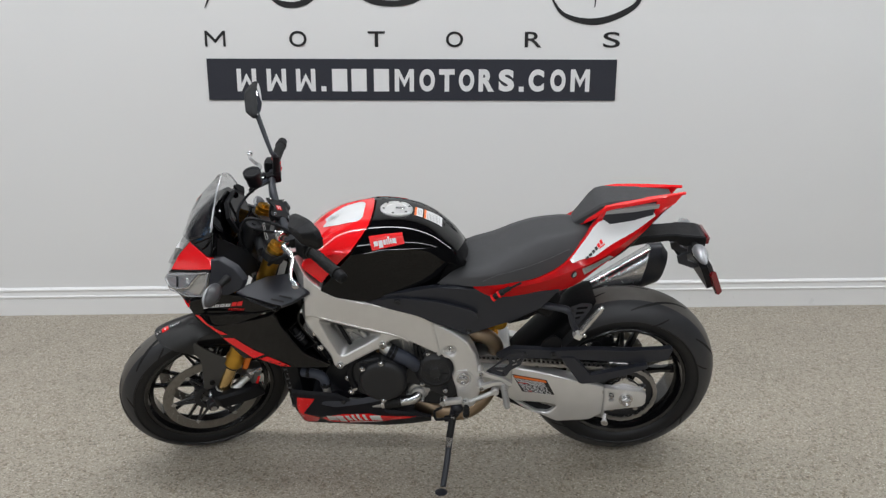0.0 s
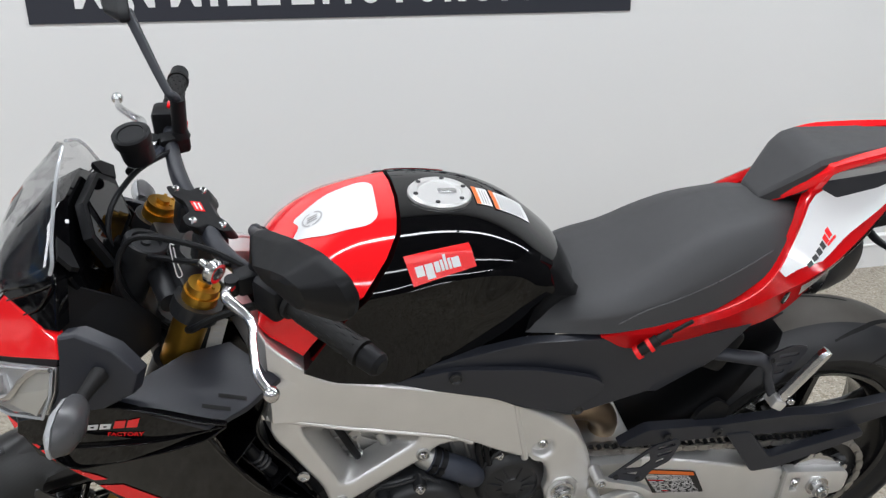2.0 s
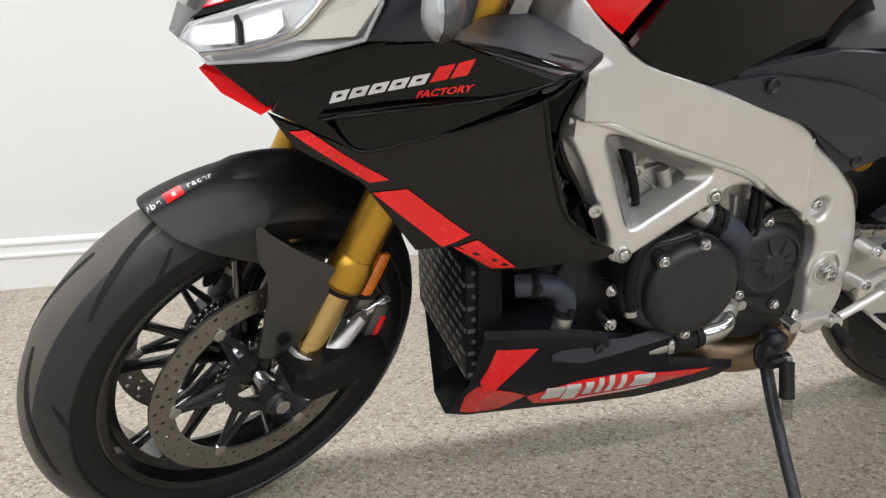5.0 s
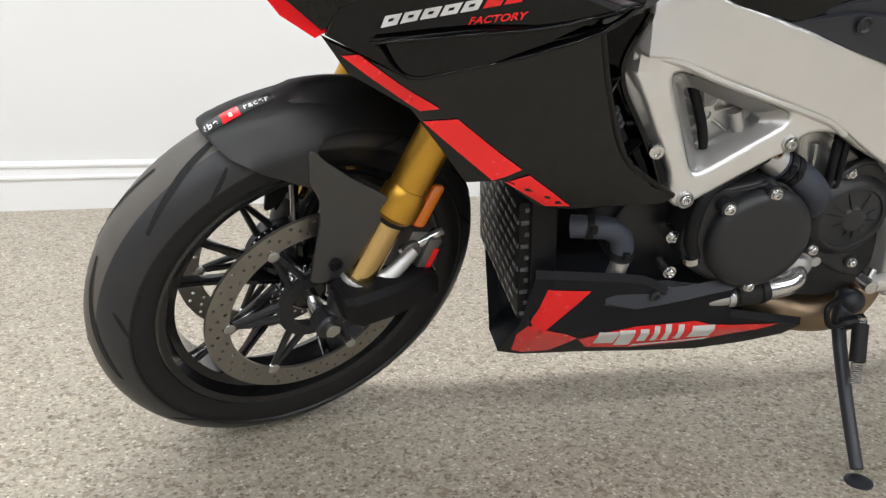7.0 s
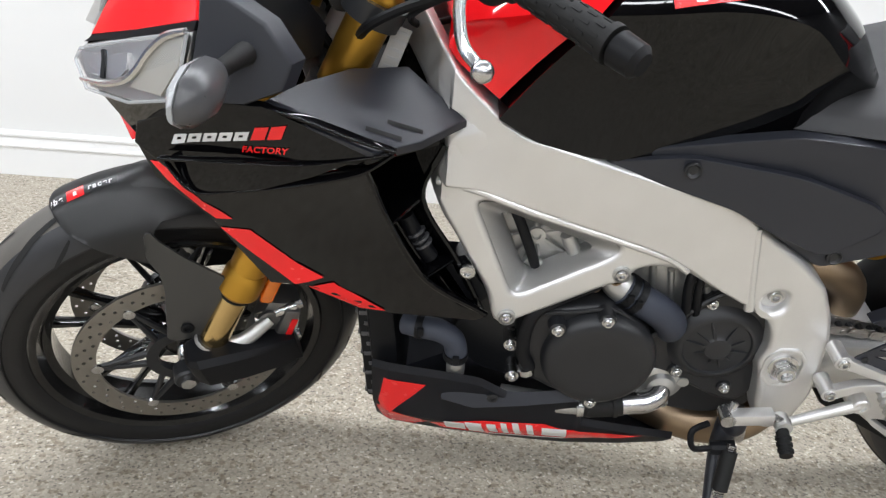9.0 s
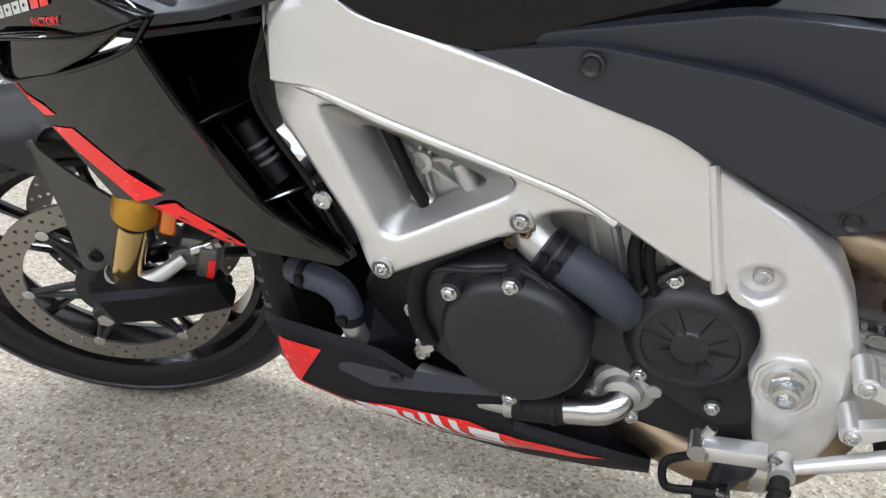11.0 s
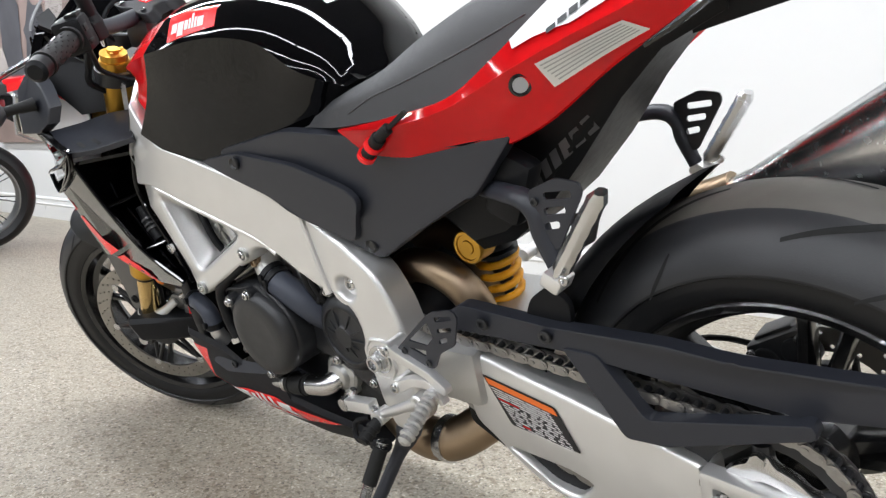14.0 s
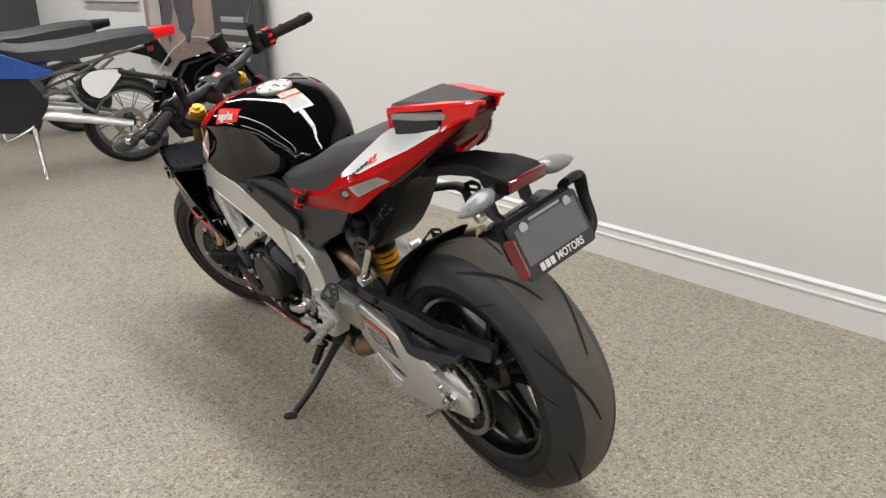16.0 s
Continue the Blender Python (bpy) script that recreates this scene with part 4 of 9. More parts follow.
bm = bmesh.new()
rod(bm, (-1.140, 0.215, 0.994), (-1.176, 0.165, 0.992), 0.0115, 0.0095, 18)
rod(bm, (-1.176, 0.165, 0.992), (-1.188, 0.148, 0.991), 0.007, n=14)
box(bm, (-1.150, 0.185, 1.004), (0.026, 0.022, 0.014), Matrix.Rotation(radians(-35), 4, "Z"), 0.004)
mc = part("master_cylinder", bm, POLISHED, bike, "bright brake master cylinder", 40, STEER)
bm = bmesh.new()
rod(bm, (-1.186, 0.151, 0.991), (-1.196, 0.137, 0.990), 0.0095, n=14)
part("hose_union", bm, BLACK_PLASTIC, mc)
bm = bmesh.new()
rod(bm, (-1.160, 0.190, 0.980), (-1.160, 0.190, 0.986), 0.006, n=12)
part("cap", bm, RED_MATTE, mc)

# cables and hoses round the clamps
for i, path in enumerate(([(-1.10, -0.19, 1.0), (-1.16, -0.12, 1.02), (-1.24, -0.05, 1.01), (-1.27, -0.06, 0.93), (-1.20, -0.07, 0.80)],
                          [(-1.13, -0.15, 1.0), (-1.18, -0.10, 0.985), (-1.22, -0.03, 0.95), (-1.16, 0.0, 0.85)],
                          [(-1.12, 0.16, 1.0), (-1.20, 0.10, 1.01), (-1.26, 0.02, 0.985), (-1.25, -0.03, 0.86), (-1.18, -0.05, 0.78)],
                          [(-1.08, -0.24, 0.985), (-1.12, -0.20, 0.96), (-1.15, -0.16, 0.92), (-1.12, -0.10, 0.87), (-1.06, -0.06, 0.85)],
                          [(-1.09, -0.23, 0.985), (-1.16, -0.18, 0.94), (-1.20, -0.15, 0.90), (-1.18, -0.08, 0.84), (-1.10, -0.04, 0.82)])):
    bm = bmesh.new()
    tube(bm, path, 0.0045 if i < 4 else 0.006, 8)
    part("cable", bm, BLACK_PLASTIC, bike, "black control cable", 40, STEER)

bm = bmesh.new()
tube(bm, [(-1.152, -0.112, 0.990), (-1.158, -0.112, 0.990), (-1.158, -0.111, 0.965), (-1.156, -0.110, 0.935), (-1.149, -0.110, 0.938), (-1.153, -0.110, 0.960), (-1.154, -0.111, 0.985)], 0.0010, 6)
part("cable_tie", bm, WHITE_PRINT, bike, "white plastic cable tie", 40)
# display and the dark inner mask behind the screen, both close under the screen's rear edge
bm = bmesh.new()
half = [(0.052, 1.042), (0.100, 1.008), (0.152, 0.972), (0.140, 0.930), (0.084, 0.905)]
outline = [(-v, w) for v, w in half] + [(v, w) for v, w in half[::-1]]
rings = []
for u, k, z in ((-1.298, 0.97, 0.0), (-1.302, 1.0, 0.0), (-1.345, 0.92, -0.012), (-1.405, 0.62, -0.042), (-1.436, 0.30, -0.062)):
    rings.append([(u + 0.35 * (1.04 - w) * (0.5 if u > -1.31 else 0.1), v * k, 0.96 + (w - 0.96) * k + z) for v, w in outline])
skin(bm, rings)
mask = part("inner_mask", bm, GLOSS_BLACK, bike, "gloss black inner mask of the cockpit", 30)
bm = bmesh.new()
plate(bm, [(-1.2925, -0.050, 1.030), (-1.2925, 0.050, 1.030), (-1.279, 0.092, 0.995), (-1.262, 0.076, 0.936), (-1.262, -0.076, 0.936), (-1.279, -0.092, 0.995)], (0.014, 0, 0.004), bevel=0.003)
dash = part("dashboard", bm, BLACK_PLASTIC, bike, "black display housing", 40)
bm = bmesh.new()
plate(bm, [(-1.277, -0.042, 1.027), (-1.277, 0.042, 1.027), (-1.2655, 0.080, 0.996), (-1.2495, 0.066, 0.944), (-1.2495, -0.066, 0.944), (-1.2655, -0.080, 0.996)], (0.0022, 0, 0.0006), bevel=0.0006)
part("display", bm, GLOSS_BLACK, dash, "dark glossy display")
for sgn in (-1, 1):
    # bracket between mask and screen, and the shelf below the display
    bm = bmesh.new()
    plate(bm, [(-1.306, sgn * 0.118, 1.012), (-1.300, sgn * 0.150, 1.000), (-1.284, sgn * 0.158, 0.986), (-1.280, sgn * 0.140, 0.972), (-1.294, sgn * 0.116, 0.992)], (0.004, 0, 0.008), bevel=0.0015)
    part("screen_bracket", bm, BLACK_PLASTIC, mask)
    bm = bmesh.new()
    skin(bm, [[(-1.300, sgn * 0.150, 0.965), (-1.262, sgn * 0.130, 0.930), (-1.270, sgn * 0.140, 0.880), (-1.310, sgn * 0.190, 0.900)], [(-1.255, sgn * 0.120, 0.922), (-1.225, sgn * 0.100, 0.890), (-1.235, sgn * 0.110, 0.850), (-1.270, sgn * 0.170, 0.860)], [(-1.215, sgn * 0.105, 0.870), (-1.195, sgn * 0.095, 0.850), (-1.200, sgn * 0.100, 0.815), (-1.230, sgn * 0.160, 0.820)]])
    part("side_trim", bm, BLACK_PLASTIC, mask)

# ---- nose: headlights, red panels, screen ----
HL_PANEL = material("champagne_panel", (0.40, 0.385, 0.34), 0.35, metal=0.3)
BAND = [(-1.310, -0.229, 0.882), (-1.340, -0.206, 0.865), (-1.365, -0.195, 0.841), (-1.381, -0.191, 0.820), (-1.400, -0.182, 0.802), (-1.440, -0.150, 0.780), (-1.487, -0.107, 0.764)]
PANEL = [(-1.315, -0.228, 0.875), (-1.320, -0.242, 0.847), (-1.343, -0.240, 0.812), (-1.396, -0.190, 0.796), (-1.378, -0.195, 0.818), (-1.360, -0.198, 0.844), (-1.339, -0.209, 0.862)]
CELL_A = [(-1.494, -0.083, 0.787), (-1.452, -0.120, 0.802), (-1.453, -0.134, 0.782), (-1.484, -0.105, 0.772)]
CELL_B = [(-1.443, -0.129, 0.805), (-1.406, -0.159, 0.823), (-1.405, -0.171, 0.808), (-1.418, -0.166, 0.794), (-1.442, -0.144, 0.785)]
bm = bmesh.new()
plate(bm, [(-1.503, -0.070, 0.790), (-1.516, -0.066, 0.770), (-1.484, -0.112, 0.752), (-1.400, -0.190, 0.776), (-1.335, -0.242, 0.808), (-1.318, -0.240, 0.845),
           (-1.310, -0.228, 0.880), (-1.390, -0.162, 0.842), (-1.450, -0.112, 0.816)], (0.03, 0.035, 0), bevel=0.004)
hl_l, hl_r = both("headlight", bm, CHROME, "clear faceted headlight")
for sgn, hl in ((-1, hl_l), (1, hl_r)):
    s = lambda p: (p[0], -sgn * p[1], p[2])
    bm = bmesh.new()
    off = (-0.006, -0.007, 0)
    pts = [(-1.498, -0.072, 0.788), (-1.508, -0.070, 0.772), (-1.480, -0.113, 0.754), (-1.398, -0.190, 0.778), (-1.333, -0.243, 0.810), (-1.316, -0.240, 0.846), (-1.309, -0.229, 0.880), (-1.390, -0.164, 0.843)]
    plate(bm, [s((p[0] + off[0], p[1] + off[1], p[2])) for p in pts], (0.003, 0.003 * sgn * -1, 0), bevel=0.001)
    part("lens", bm, LENS, hl)
    bm = bmesh.new()
    tube(bm, [s((p[0] + off[0] * 0.8, p[1] + off[1] * 0.8, p[2])) for p in pts + pts[:1]], 0.0022, 8, smooth=False)
    part("bezel", bm, CLEAR_EDGE, hl)
    put = lambda ps, k=1.0: [s((u - 0.003 * k, v - 0.0035 * k, w)) for u, v, w in ps]
    for ps in (CELL_A, CELL_B):
        bm = bmesh.new()
        c = sum((Vector(p) for p in ps), Vector()) / len(ps)
        skin(bm, [put(ps), put([tuple(Vector(p).lerp(c, 0.25) + Vector((0.012, 0.012, 0))) for p in ps])], caps=True)
        part("reflector_cell", bm, CHROME, hl)
    for ps, n in ((CELL_A, 3), (CELL_B, 4)):
        top0, top1, low1, low0 = Vector(ps[0]), Vector(ps[1]), Vector(ps[2]), Vector(ps[-1])
        for k in range(1, n):
            bm = bmesh.new()
            a0, a1 = top0.lerp(top1, k / n), low0.lerp(low1, k / n)
            plate(bm, put([tuple(a0), tuple(a0 + Vector((0.010, -0.008, 0))), tuple(a1 + Vector((0.013, -0.010, 0))), tuple(a1)], 1.0), (0.010, 0.012 * -sgn, 0))
            part("facet", bm, CHROME, hl)
    bm = bmesh.new()
    tube(bm, put(BAND, 1.6), [0.0035, 0.005, 0.005, 0.005, 0.005, 0.004, 0.003], 8)
    part("inner_bezel", bm, POLISHED, hl)
    bm = bmesh.new()
    plate(bm, put(PANEL, 1.2), (0.004, 0.004 * -sgn, 0), bevel=0.001)
    part("matte_reflector", bm, HL_PANEL, hl, "matte champagne inner panel")
    bm = bmesh.new()
    tube(bm, [s((-1.453, -0.124, 0.807)), s((-1.450, -0.133, 0.800)), s((-1.450, -0.146, 0.782))], 0.0035, 8, smooth=False)
    part("divider", bm, BLACK_PLASTIC, hl)

bm = bmesh.new()
plate(bm, [(-1.488, -0.078, 0.806), (-1.452, -0.082, 0.862), (-1.402, -0.098, 0.918), (-1.350, -0.160, 0.915), (-1.309, -0.208, 0.912), (-1.306, -0.226, 0.890), (-1.400, -0.152, 0.846)], (0.012, 0.012, 0), bevel=0.003)
both("headlight_panel", bm, RED_PAINT, "glossy red panel over the headlight")
bm = bmesh.new()
plate(bm, [(-1.502, -0.069, 0.793), (-1.486, -0.076, 0.806), (-1.400, -0.150, 0.847), (-1.306, -0.224, 0.891), (-1.309, -0.228, 0.880), (-1.390, -0.160, 0.842)], (0.014, 0.014, 0), bevel=0.001)
both("headlight_brow", bm, BLACK_PLASTIC)
# middle of the nose
bm = bmesh.new()
skin(bm, [[(-1.524, 0, 0.766), (-1.512, -0.066, 0.768), (-1.49, -0.04, 0.75), (-1.49, 0.04, 0.75), (-1.512, 0.066, 0.768)],
          [(-1.510, 0, 0.806), (-1.488, -0.076, 0.804), (-1.46, -0.04, 0.79), (-1.46, 0.04, 0.79), (-1.488, 0.076, 0.804)],
          [(-1.472, 0, 0.866), (-1.452, -0.081, 0.862), (-1.42, -0.04, 0.85), (-1.42, 0.04, 0.85), (-1.452, 0.081, 0.862)],
          [(-1.432, 0, 0.924), (-1.402, -0.097, 0.920), (-1.38, -0.04, 0.90), (-1.38, 0.04, 0.90), (-1.402, 0.097, 0.920)]])
nose = part("nose", bm, GLOSS_BLACK, bike, "black nose strip between the headlights")
bm = bmesh.new()
skin(bm, [[(-1.513, -0.030, 0.806), (-1.513, 0.030, 0.806), (-1.50, 0.03, 0.80), (-1.50, -0.03, 0.80)], [(-1.474, -0.038, 0.866), (-1.474, 0.038, 0.866), (-1.46, 0.03, 0.86), (-1.46, -0.03, 0.86)]])
part("nose_stripe", bm, WHITE_PAINT, nose)
# chin with its red flash
bm = bmesh.new()
plate(bm, [(-1.494, -0.045, 0.730), (-1.462, -0.090, 0.730), (-1.406, -0.140, 0.714), (-1.431, -0.140, 0.699), (-1.470, -0.078, 0.708)], (0.010, 0.012, 0.004), bevel=0.002)
both("chin_panel", bm, RED_PAINT, "glossy red chin flash under the headlight")
bm = bmesh.new()
plate(bm, [(-1.484, -0.100, 0.750), (-1.400, -0.180, 0.772), (-1.310, -0.225, 0.805), (-1.300, -0.215, 0.790), (-1.410, -0.160, 0.720), (-1.424, -0.138, 0.708)], (0.012, 0.02, 0), bevel=0.002)
both("chin_inner", bm, GLOSS_BLACK)
# cowl sides between headlight and screen, and the ears behind the headlights
bm = bmesh.new()
plate(bm, [(-1.406, -0.094, 0.917), (-1.360, -0.118, 0.954), (-1.311, -0.150, 0.992), (-1.303, -0.168, 0.972), (-1.306, -0.198, 0.916), (-1.326, -0.188, 0.915), (-1.366, -0.140, 0.915)], (0.012, 0.016, 0), bevel=0.003)
cs = both("cowl_side", bm, GLOSS_BLACK, "gloss black cowl side")
for path in ([(-1.409, -0.093, 0.918), (-1.359, -0.119, 0.956), (-1.311, -0.151, 0.993)], [(-1.392, -0.112, 0.918), (-1.346, -0.142, 0.947), (-1.305, -0.168, 0.975)], [(-1.360, -0.150, 0.917), (-1.330, -0.164, 0.938), (-1.305, -0.169, 0.974)]):
    for sgn, f in ((-1, cs[0]), (1, cs[1])):
        bm = bmesh.new()
        tube(bm, [(u - 0.0012, -sgn * (v - 0.0012), w) for u, v, w in path], [0.0012, 0.0022, 0.0016], 8)
        part("crease", bm, GLOSS_BLACK, f, "", 60)
bm = bmesh.new()
plate(bm, [(-1.308, -0.206, 0.913), (-1.285, -0.202, 0.912), (-1.240, -0.212, 0.888), (-1.212, -0.222, 0.850), (-1.222, -0.232, 0.822), (-1.262, -0.238, 0.806), (-1.335, -0.240, 0.806), (-1.314, -0.238, 0.845), (-1.305, -0.226, 0.888)], (0.012, 0.02, 0), bevel=0.004)
both("cowl_ear", bm, MATTE_BLACK, "matte black cowl behind the headlight")
# white data labels on the frame's neck beside the fork
for sgn in (-1, 1):
    for du in (0.0,):
        bm = bmesh.new()
        q = [(-1.112 + du, 0.124, 0.868), (-1.092 + du, 0.126, 0.862), (-1.120 + du, 0.126, 0.782), (-1.140 + du, 0.124, 0.788)]
        plate(bm, [(u, sgn * v, w) for u, v, w in q], -sgn * 0.001)
        nl = part("neck_label", bm, PALE_LABEL, bike, "white printed label on the frame neck")
        for k in range(7):
            bm = bmesh.new()
            o = Vector((-1.109 + du - 0.0036 * k, sgn * 0.1255, 0.862 - 0.0102 * k))
            plate(bm, [o, o + Vector((0.015, 0, -0.004)), o + Vector((0.0135, 0, -0.0072)), o + Vector((-0.0015, 0, -0.0032))], sgn * 0.0008)
            part("print_line", bm, GREY_PRINT, nl)

# screen: a curved tinted sheet
mid = spline([(-1.452, 0, 0.905), (-1.414, 0, 0.985), (-1.362, 0, 1.055), (-1.300, 0, 1.106)], 5)
edge = spline([(-1.404, -0.096, 0.922), (-1.356, -0.136, 0.955), (-1.308, -0.164, 0.987), (-1.303, -0.135, 1.028), (-1.301, -0.074, 1.077), (-1.300, -0.010, 1.105)], 3)
rings = []
for a, b in zip(mid, edge):
    row = []
    for i in range(-6, 7):
        f = abs(i) / 6
        p = a.lerp(b, f)
        p = p + Vector((-0.022 * (f - f * f) * 2, 0, 0.006 * (f - f * f)))
        row.append((p.x, math.copysign(abs(p.y), i) * -1 if i else 0.0, p.z))
    rings.append(row)
bm = bmesh.new()
skin(bm, rings, closed=False)
bmesh.ops.solidify(bm, geom=bm.faces[:], thickness=0.003)
scr = part("screen", bm, SCREEN, bike, "lightly tinted clear plastic fly screen", 60)
for sgn in (-1, 1):
    bm = bmesh.new()
    tube(bm, [(p.x, sgn * abs(p.y), p.z) for p in edge[6:]], 0.0026, 8)
    part("screen_edge", bm, CLEAR_EDGE, scr, "bright clear screen edge")
    bm = bmesh.new()
    for f in (0.15,):
        bolt(bm, mid[2].lerp(edge[int(f * 8)], 0.8) * 1.0 + Vector((-0.006, 0, 0)) if sgn < 0 else Vector((mid[2].lerp(edge[int(f * 8)], 0.8).x - 0.006, -mid[2].lerp(edge[int(f * 8)], 0.8).y, mid[2].lerp(edge[int(f * 8)], 0.8).z)), 0.0035, 0.003, (-0.8, sgn * 0.4, 0.4))
    part("screw", bm, BLACK_PLASTIC, scr)
bm = bmesh.new()
plate(bm, [(-1.424, 0.020, 0.968), (-1.420, 0.062, 0.968), (-1.392, 0.062, 1.012), (-1.396, 0.020, 1.012)], (0.001, 0, 0.001))
part("warning_label", bm, WHITE_PRINT, scr)
bm = bmesh.new()
plate(bm, [(-1.4045, 0.020, 1.003), (-1.4005, 0.062, 1.003), (-1.3935, 0.062, 1.0135), (-1.3975, 0.020, 1.0135)], (0.001, 0, 0.001))
part("label_head", bm, ORANGE_PRINT, scr)

# front indicators
INDICATOR_LENS = material("frosted_lens", (0.34, 0.35, 0.36), 0.25, coat=0.3)
bm = bmesh.new()
tube(bm, [(-1.258, -0.225, 0.860), (-1.267, -0.255, 0.860), (-1.275, -0.285, 0.860)], [0.013, 0.010, 0.009], 12)
both("indicator_stem", bm, SOFT_RUBBER, "rubber indicator stem")
for sgn in (-1, 1):
    bm = bmesh.new()
    rings = []
    for f, h, d in ((0, 0.016, 0.016), (0.15, 0.025, 0.024), (0.5, 0.032, 0.030), (0.8, 0.027, 0.022), (1.0, 0.010, 0.007)):
        rings.append([(-1.278 + f * -0.012 + (0.9 * d * math.cos(t) if math.cos(t) > 0 else 0.004 * math.cos(t)), sgn * (0.278 + 0.080 * f), 0.860 - 0.010 * f + 0.9 * h * math.sin(t)) for t in [2 * math.pi * i / 16 for i in range(16)]])
    skin(bm, rings)
    ib = part("front_indicator", bm, SMOKE_GREY, bike, "grey front indicator with a clear lens", 60)
    bm = bmesh.new()
    rings = []
    for f, h, d in ((0, 0.014, 0.004), (0.15, 0.024, 0.010), (0.5, 0.031, 0.015), (0.8, 0.026, 0.012), (1.0, 0.010, 0.004)):
        rings.append([(-1.282 + f * -0.012 + (-d * abs(math.cos(t)) if math.cos(t) < 0 else 0.001), sgn * (0.280 + 0.080 * f), 0.860 - 0.010 * f + 0.9 * h * math.sin(t)) for t in [2 * math.pi * i / 16 for i in range(16)]])
    skin(bm, rings)
    part("lens", bm, INDICATOR_LENS, ib, "clear indicator lens")

# ---- side fairings ----
UP = [(-1.420, -0.160, 0.708), (-1.408, -0.172, 0.742), (-1.306, -0.222, 0.800), (-1.241, -0.240, 0.808), (-1.118, -0.262, 0.772), (-1.190, -0.246, 0.728), (-1.251, -0.236, 0.700), (-1.328, -0.218, 0.676)]
bm = bmesh.new()
plate(bm, UP, 0.014, bevel=0.004)
fair_u = tree(bm)
fu = both("upper_fairing", bm, GLOSS_BLACK, "gloss black upper fairing with white and red lettering")
LOW = [(-1.424, -0.146, 0.704), (-1.328, -0.208, 0.677), (-1.251, -0.226, 0.700), (-1.190, -0.237, 0.728), (-1.129, -0.252, 0.751), (-1.098, -0.236, 0.665), (-1.053, -0.218, 0.578), (-1.010, -0.209, 0.537), (-0.971, -0.204, 0.519), (-0.986, -0.203, 0.508), (-1.100, -0.182, 0.492), (-1.148, -0.180, 0.496), (-1.207, -0.206, 0.547), (-1.253, -0.202, 0.543), (-1.289, -0.202, 0.591), (-1.325, -0.198, 0.636), (-1.395, -0.170, 0.668)]
bm = bmesh.new()
plate(bm, LOW, 0.006, bevel=0.002)
fair_l = tree(bm)
fl = both("lower_fairing", bm, material("deep_black_panel", (0.003, 0.003, 0.0035), 0.09, rough_spread=0.02, spec=0.45), "black lower fairing with a red stripe")
# red stripe along the lower edge
for pts in ([(-1.402, -0.3, 0.687), (-1.383, -0.3, 0.692), (-1.293, -0.3, 0.641), (-1.315, -0.3, 0.636)], [(-1.311, -0.3, 0.623), (-1.272, -0.3, 0.630), (-1.184, -0.3, 0.561), (-1.221, -0.3, 0.548)],
            [(-1.204, -0.3, 0.545), (-1.172, -0.3, 0.552), (-1.106, -0.3, 0.499), (-1.140, -0.3, 0.499)]):
    for sgn, f in ((-1, fl[0]), (1, fl[1])):
        bm = drape(pts, fair_l, (0, 1, 0))
        if sgn > 0:
            bmesh.ops.scale(bm, vec=(1, -1, 1), verts=bm.verts[:])
        part("red_stripe", bm, RED_MATTE, f)
# the model name stays plain slanted blocks; the word under it can be read
for i in range(7):
    for f, sgn in ((fu[0], -1), (fu[1], 1)):
        red = i > 4
        a = Vector((-1.362 + i * 0.0202 + (0.002 if red else 0), -0.3, 0.7275 + i * 0.0064 + (0.001 if red else 0)))
        h = 0.0130 if not red else 0.0185
        bm = drape([a, a + Vector((0.0172, 0, 0.0054)), a + Vector((0.0172 + h * 0.38, 0, 0.0054 + h)), a + Vector((h * 0.38, 0, h))], fair_u, (0, 1, 0), 0.0015, 0.01)
        if not red:
            # a slit sets each block off as a letter
            s0 = a + Vector((0.0075, 0, 0.0026 + h * 0.34))
            sl = drape([s0, s0 + Vector((0.0055, 0, 0.0017)), s0 + Vector((0.0055 + h * 0.10, 0, 0.0017 + h * 0.27)), s0 + Vector((h * 0.10, 0, h * 0.27))], fair_u, (0, 1, 0), 0.0021, 0.02)
            if sgn > 0:
                bmesh.ops.scale(sl, vec=(1, -1, 1), verts=sl.verts[:])
            part("letter_gap", sl, GLOSS_BLACK, f)
        if sgn > 0:
            bmesh.ops.scale(bm, vec=(1, -1, 1), verts=bm.verts[:])
        part("letter_block", bm, RED_MATTE if red else WHITE_PRINT, f)


def cling(bm, o, right, up, target, direction, lift=0.0015):
    """Lays flat lettering (in x, y) on a surface: o is its middle, right and up its axes."""
    d = Vector(direction).normalized()
    lost = []
    for v in bm.verts:
        p = Vector(o) + Vector(right) * v.co.x + Vector(up) * v.co.y
        hit = target.ray_cast(p - d * 0.3, d, 0.9)
        if hit[0] is None:
            lost.append(v)
        else:
            v.co = hit[0] - d * lift
    bmesh.ops.delete(bm, geom=lost, context="VERTS")
    return bm


bm = cling(lettering("FACTORY", 0.0125, 1.05, 0.0004), (-1.243, -0.3, 0.7515), Vector((0.97, 0, 0.23)), Vector((0.25, 0, 0.95)), fair_u, (0, 1, 0), 0.0018)
part("lettering", bm, RED_MATTE, fu[0])

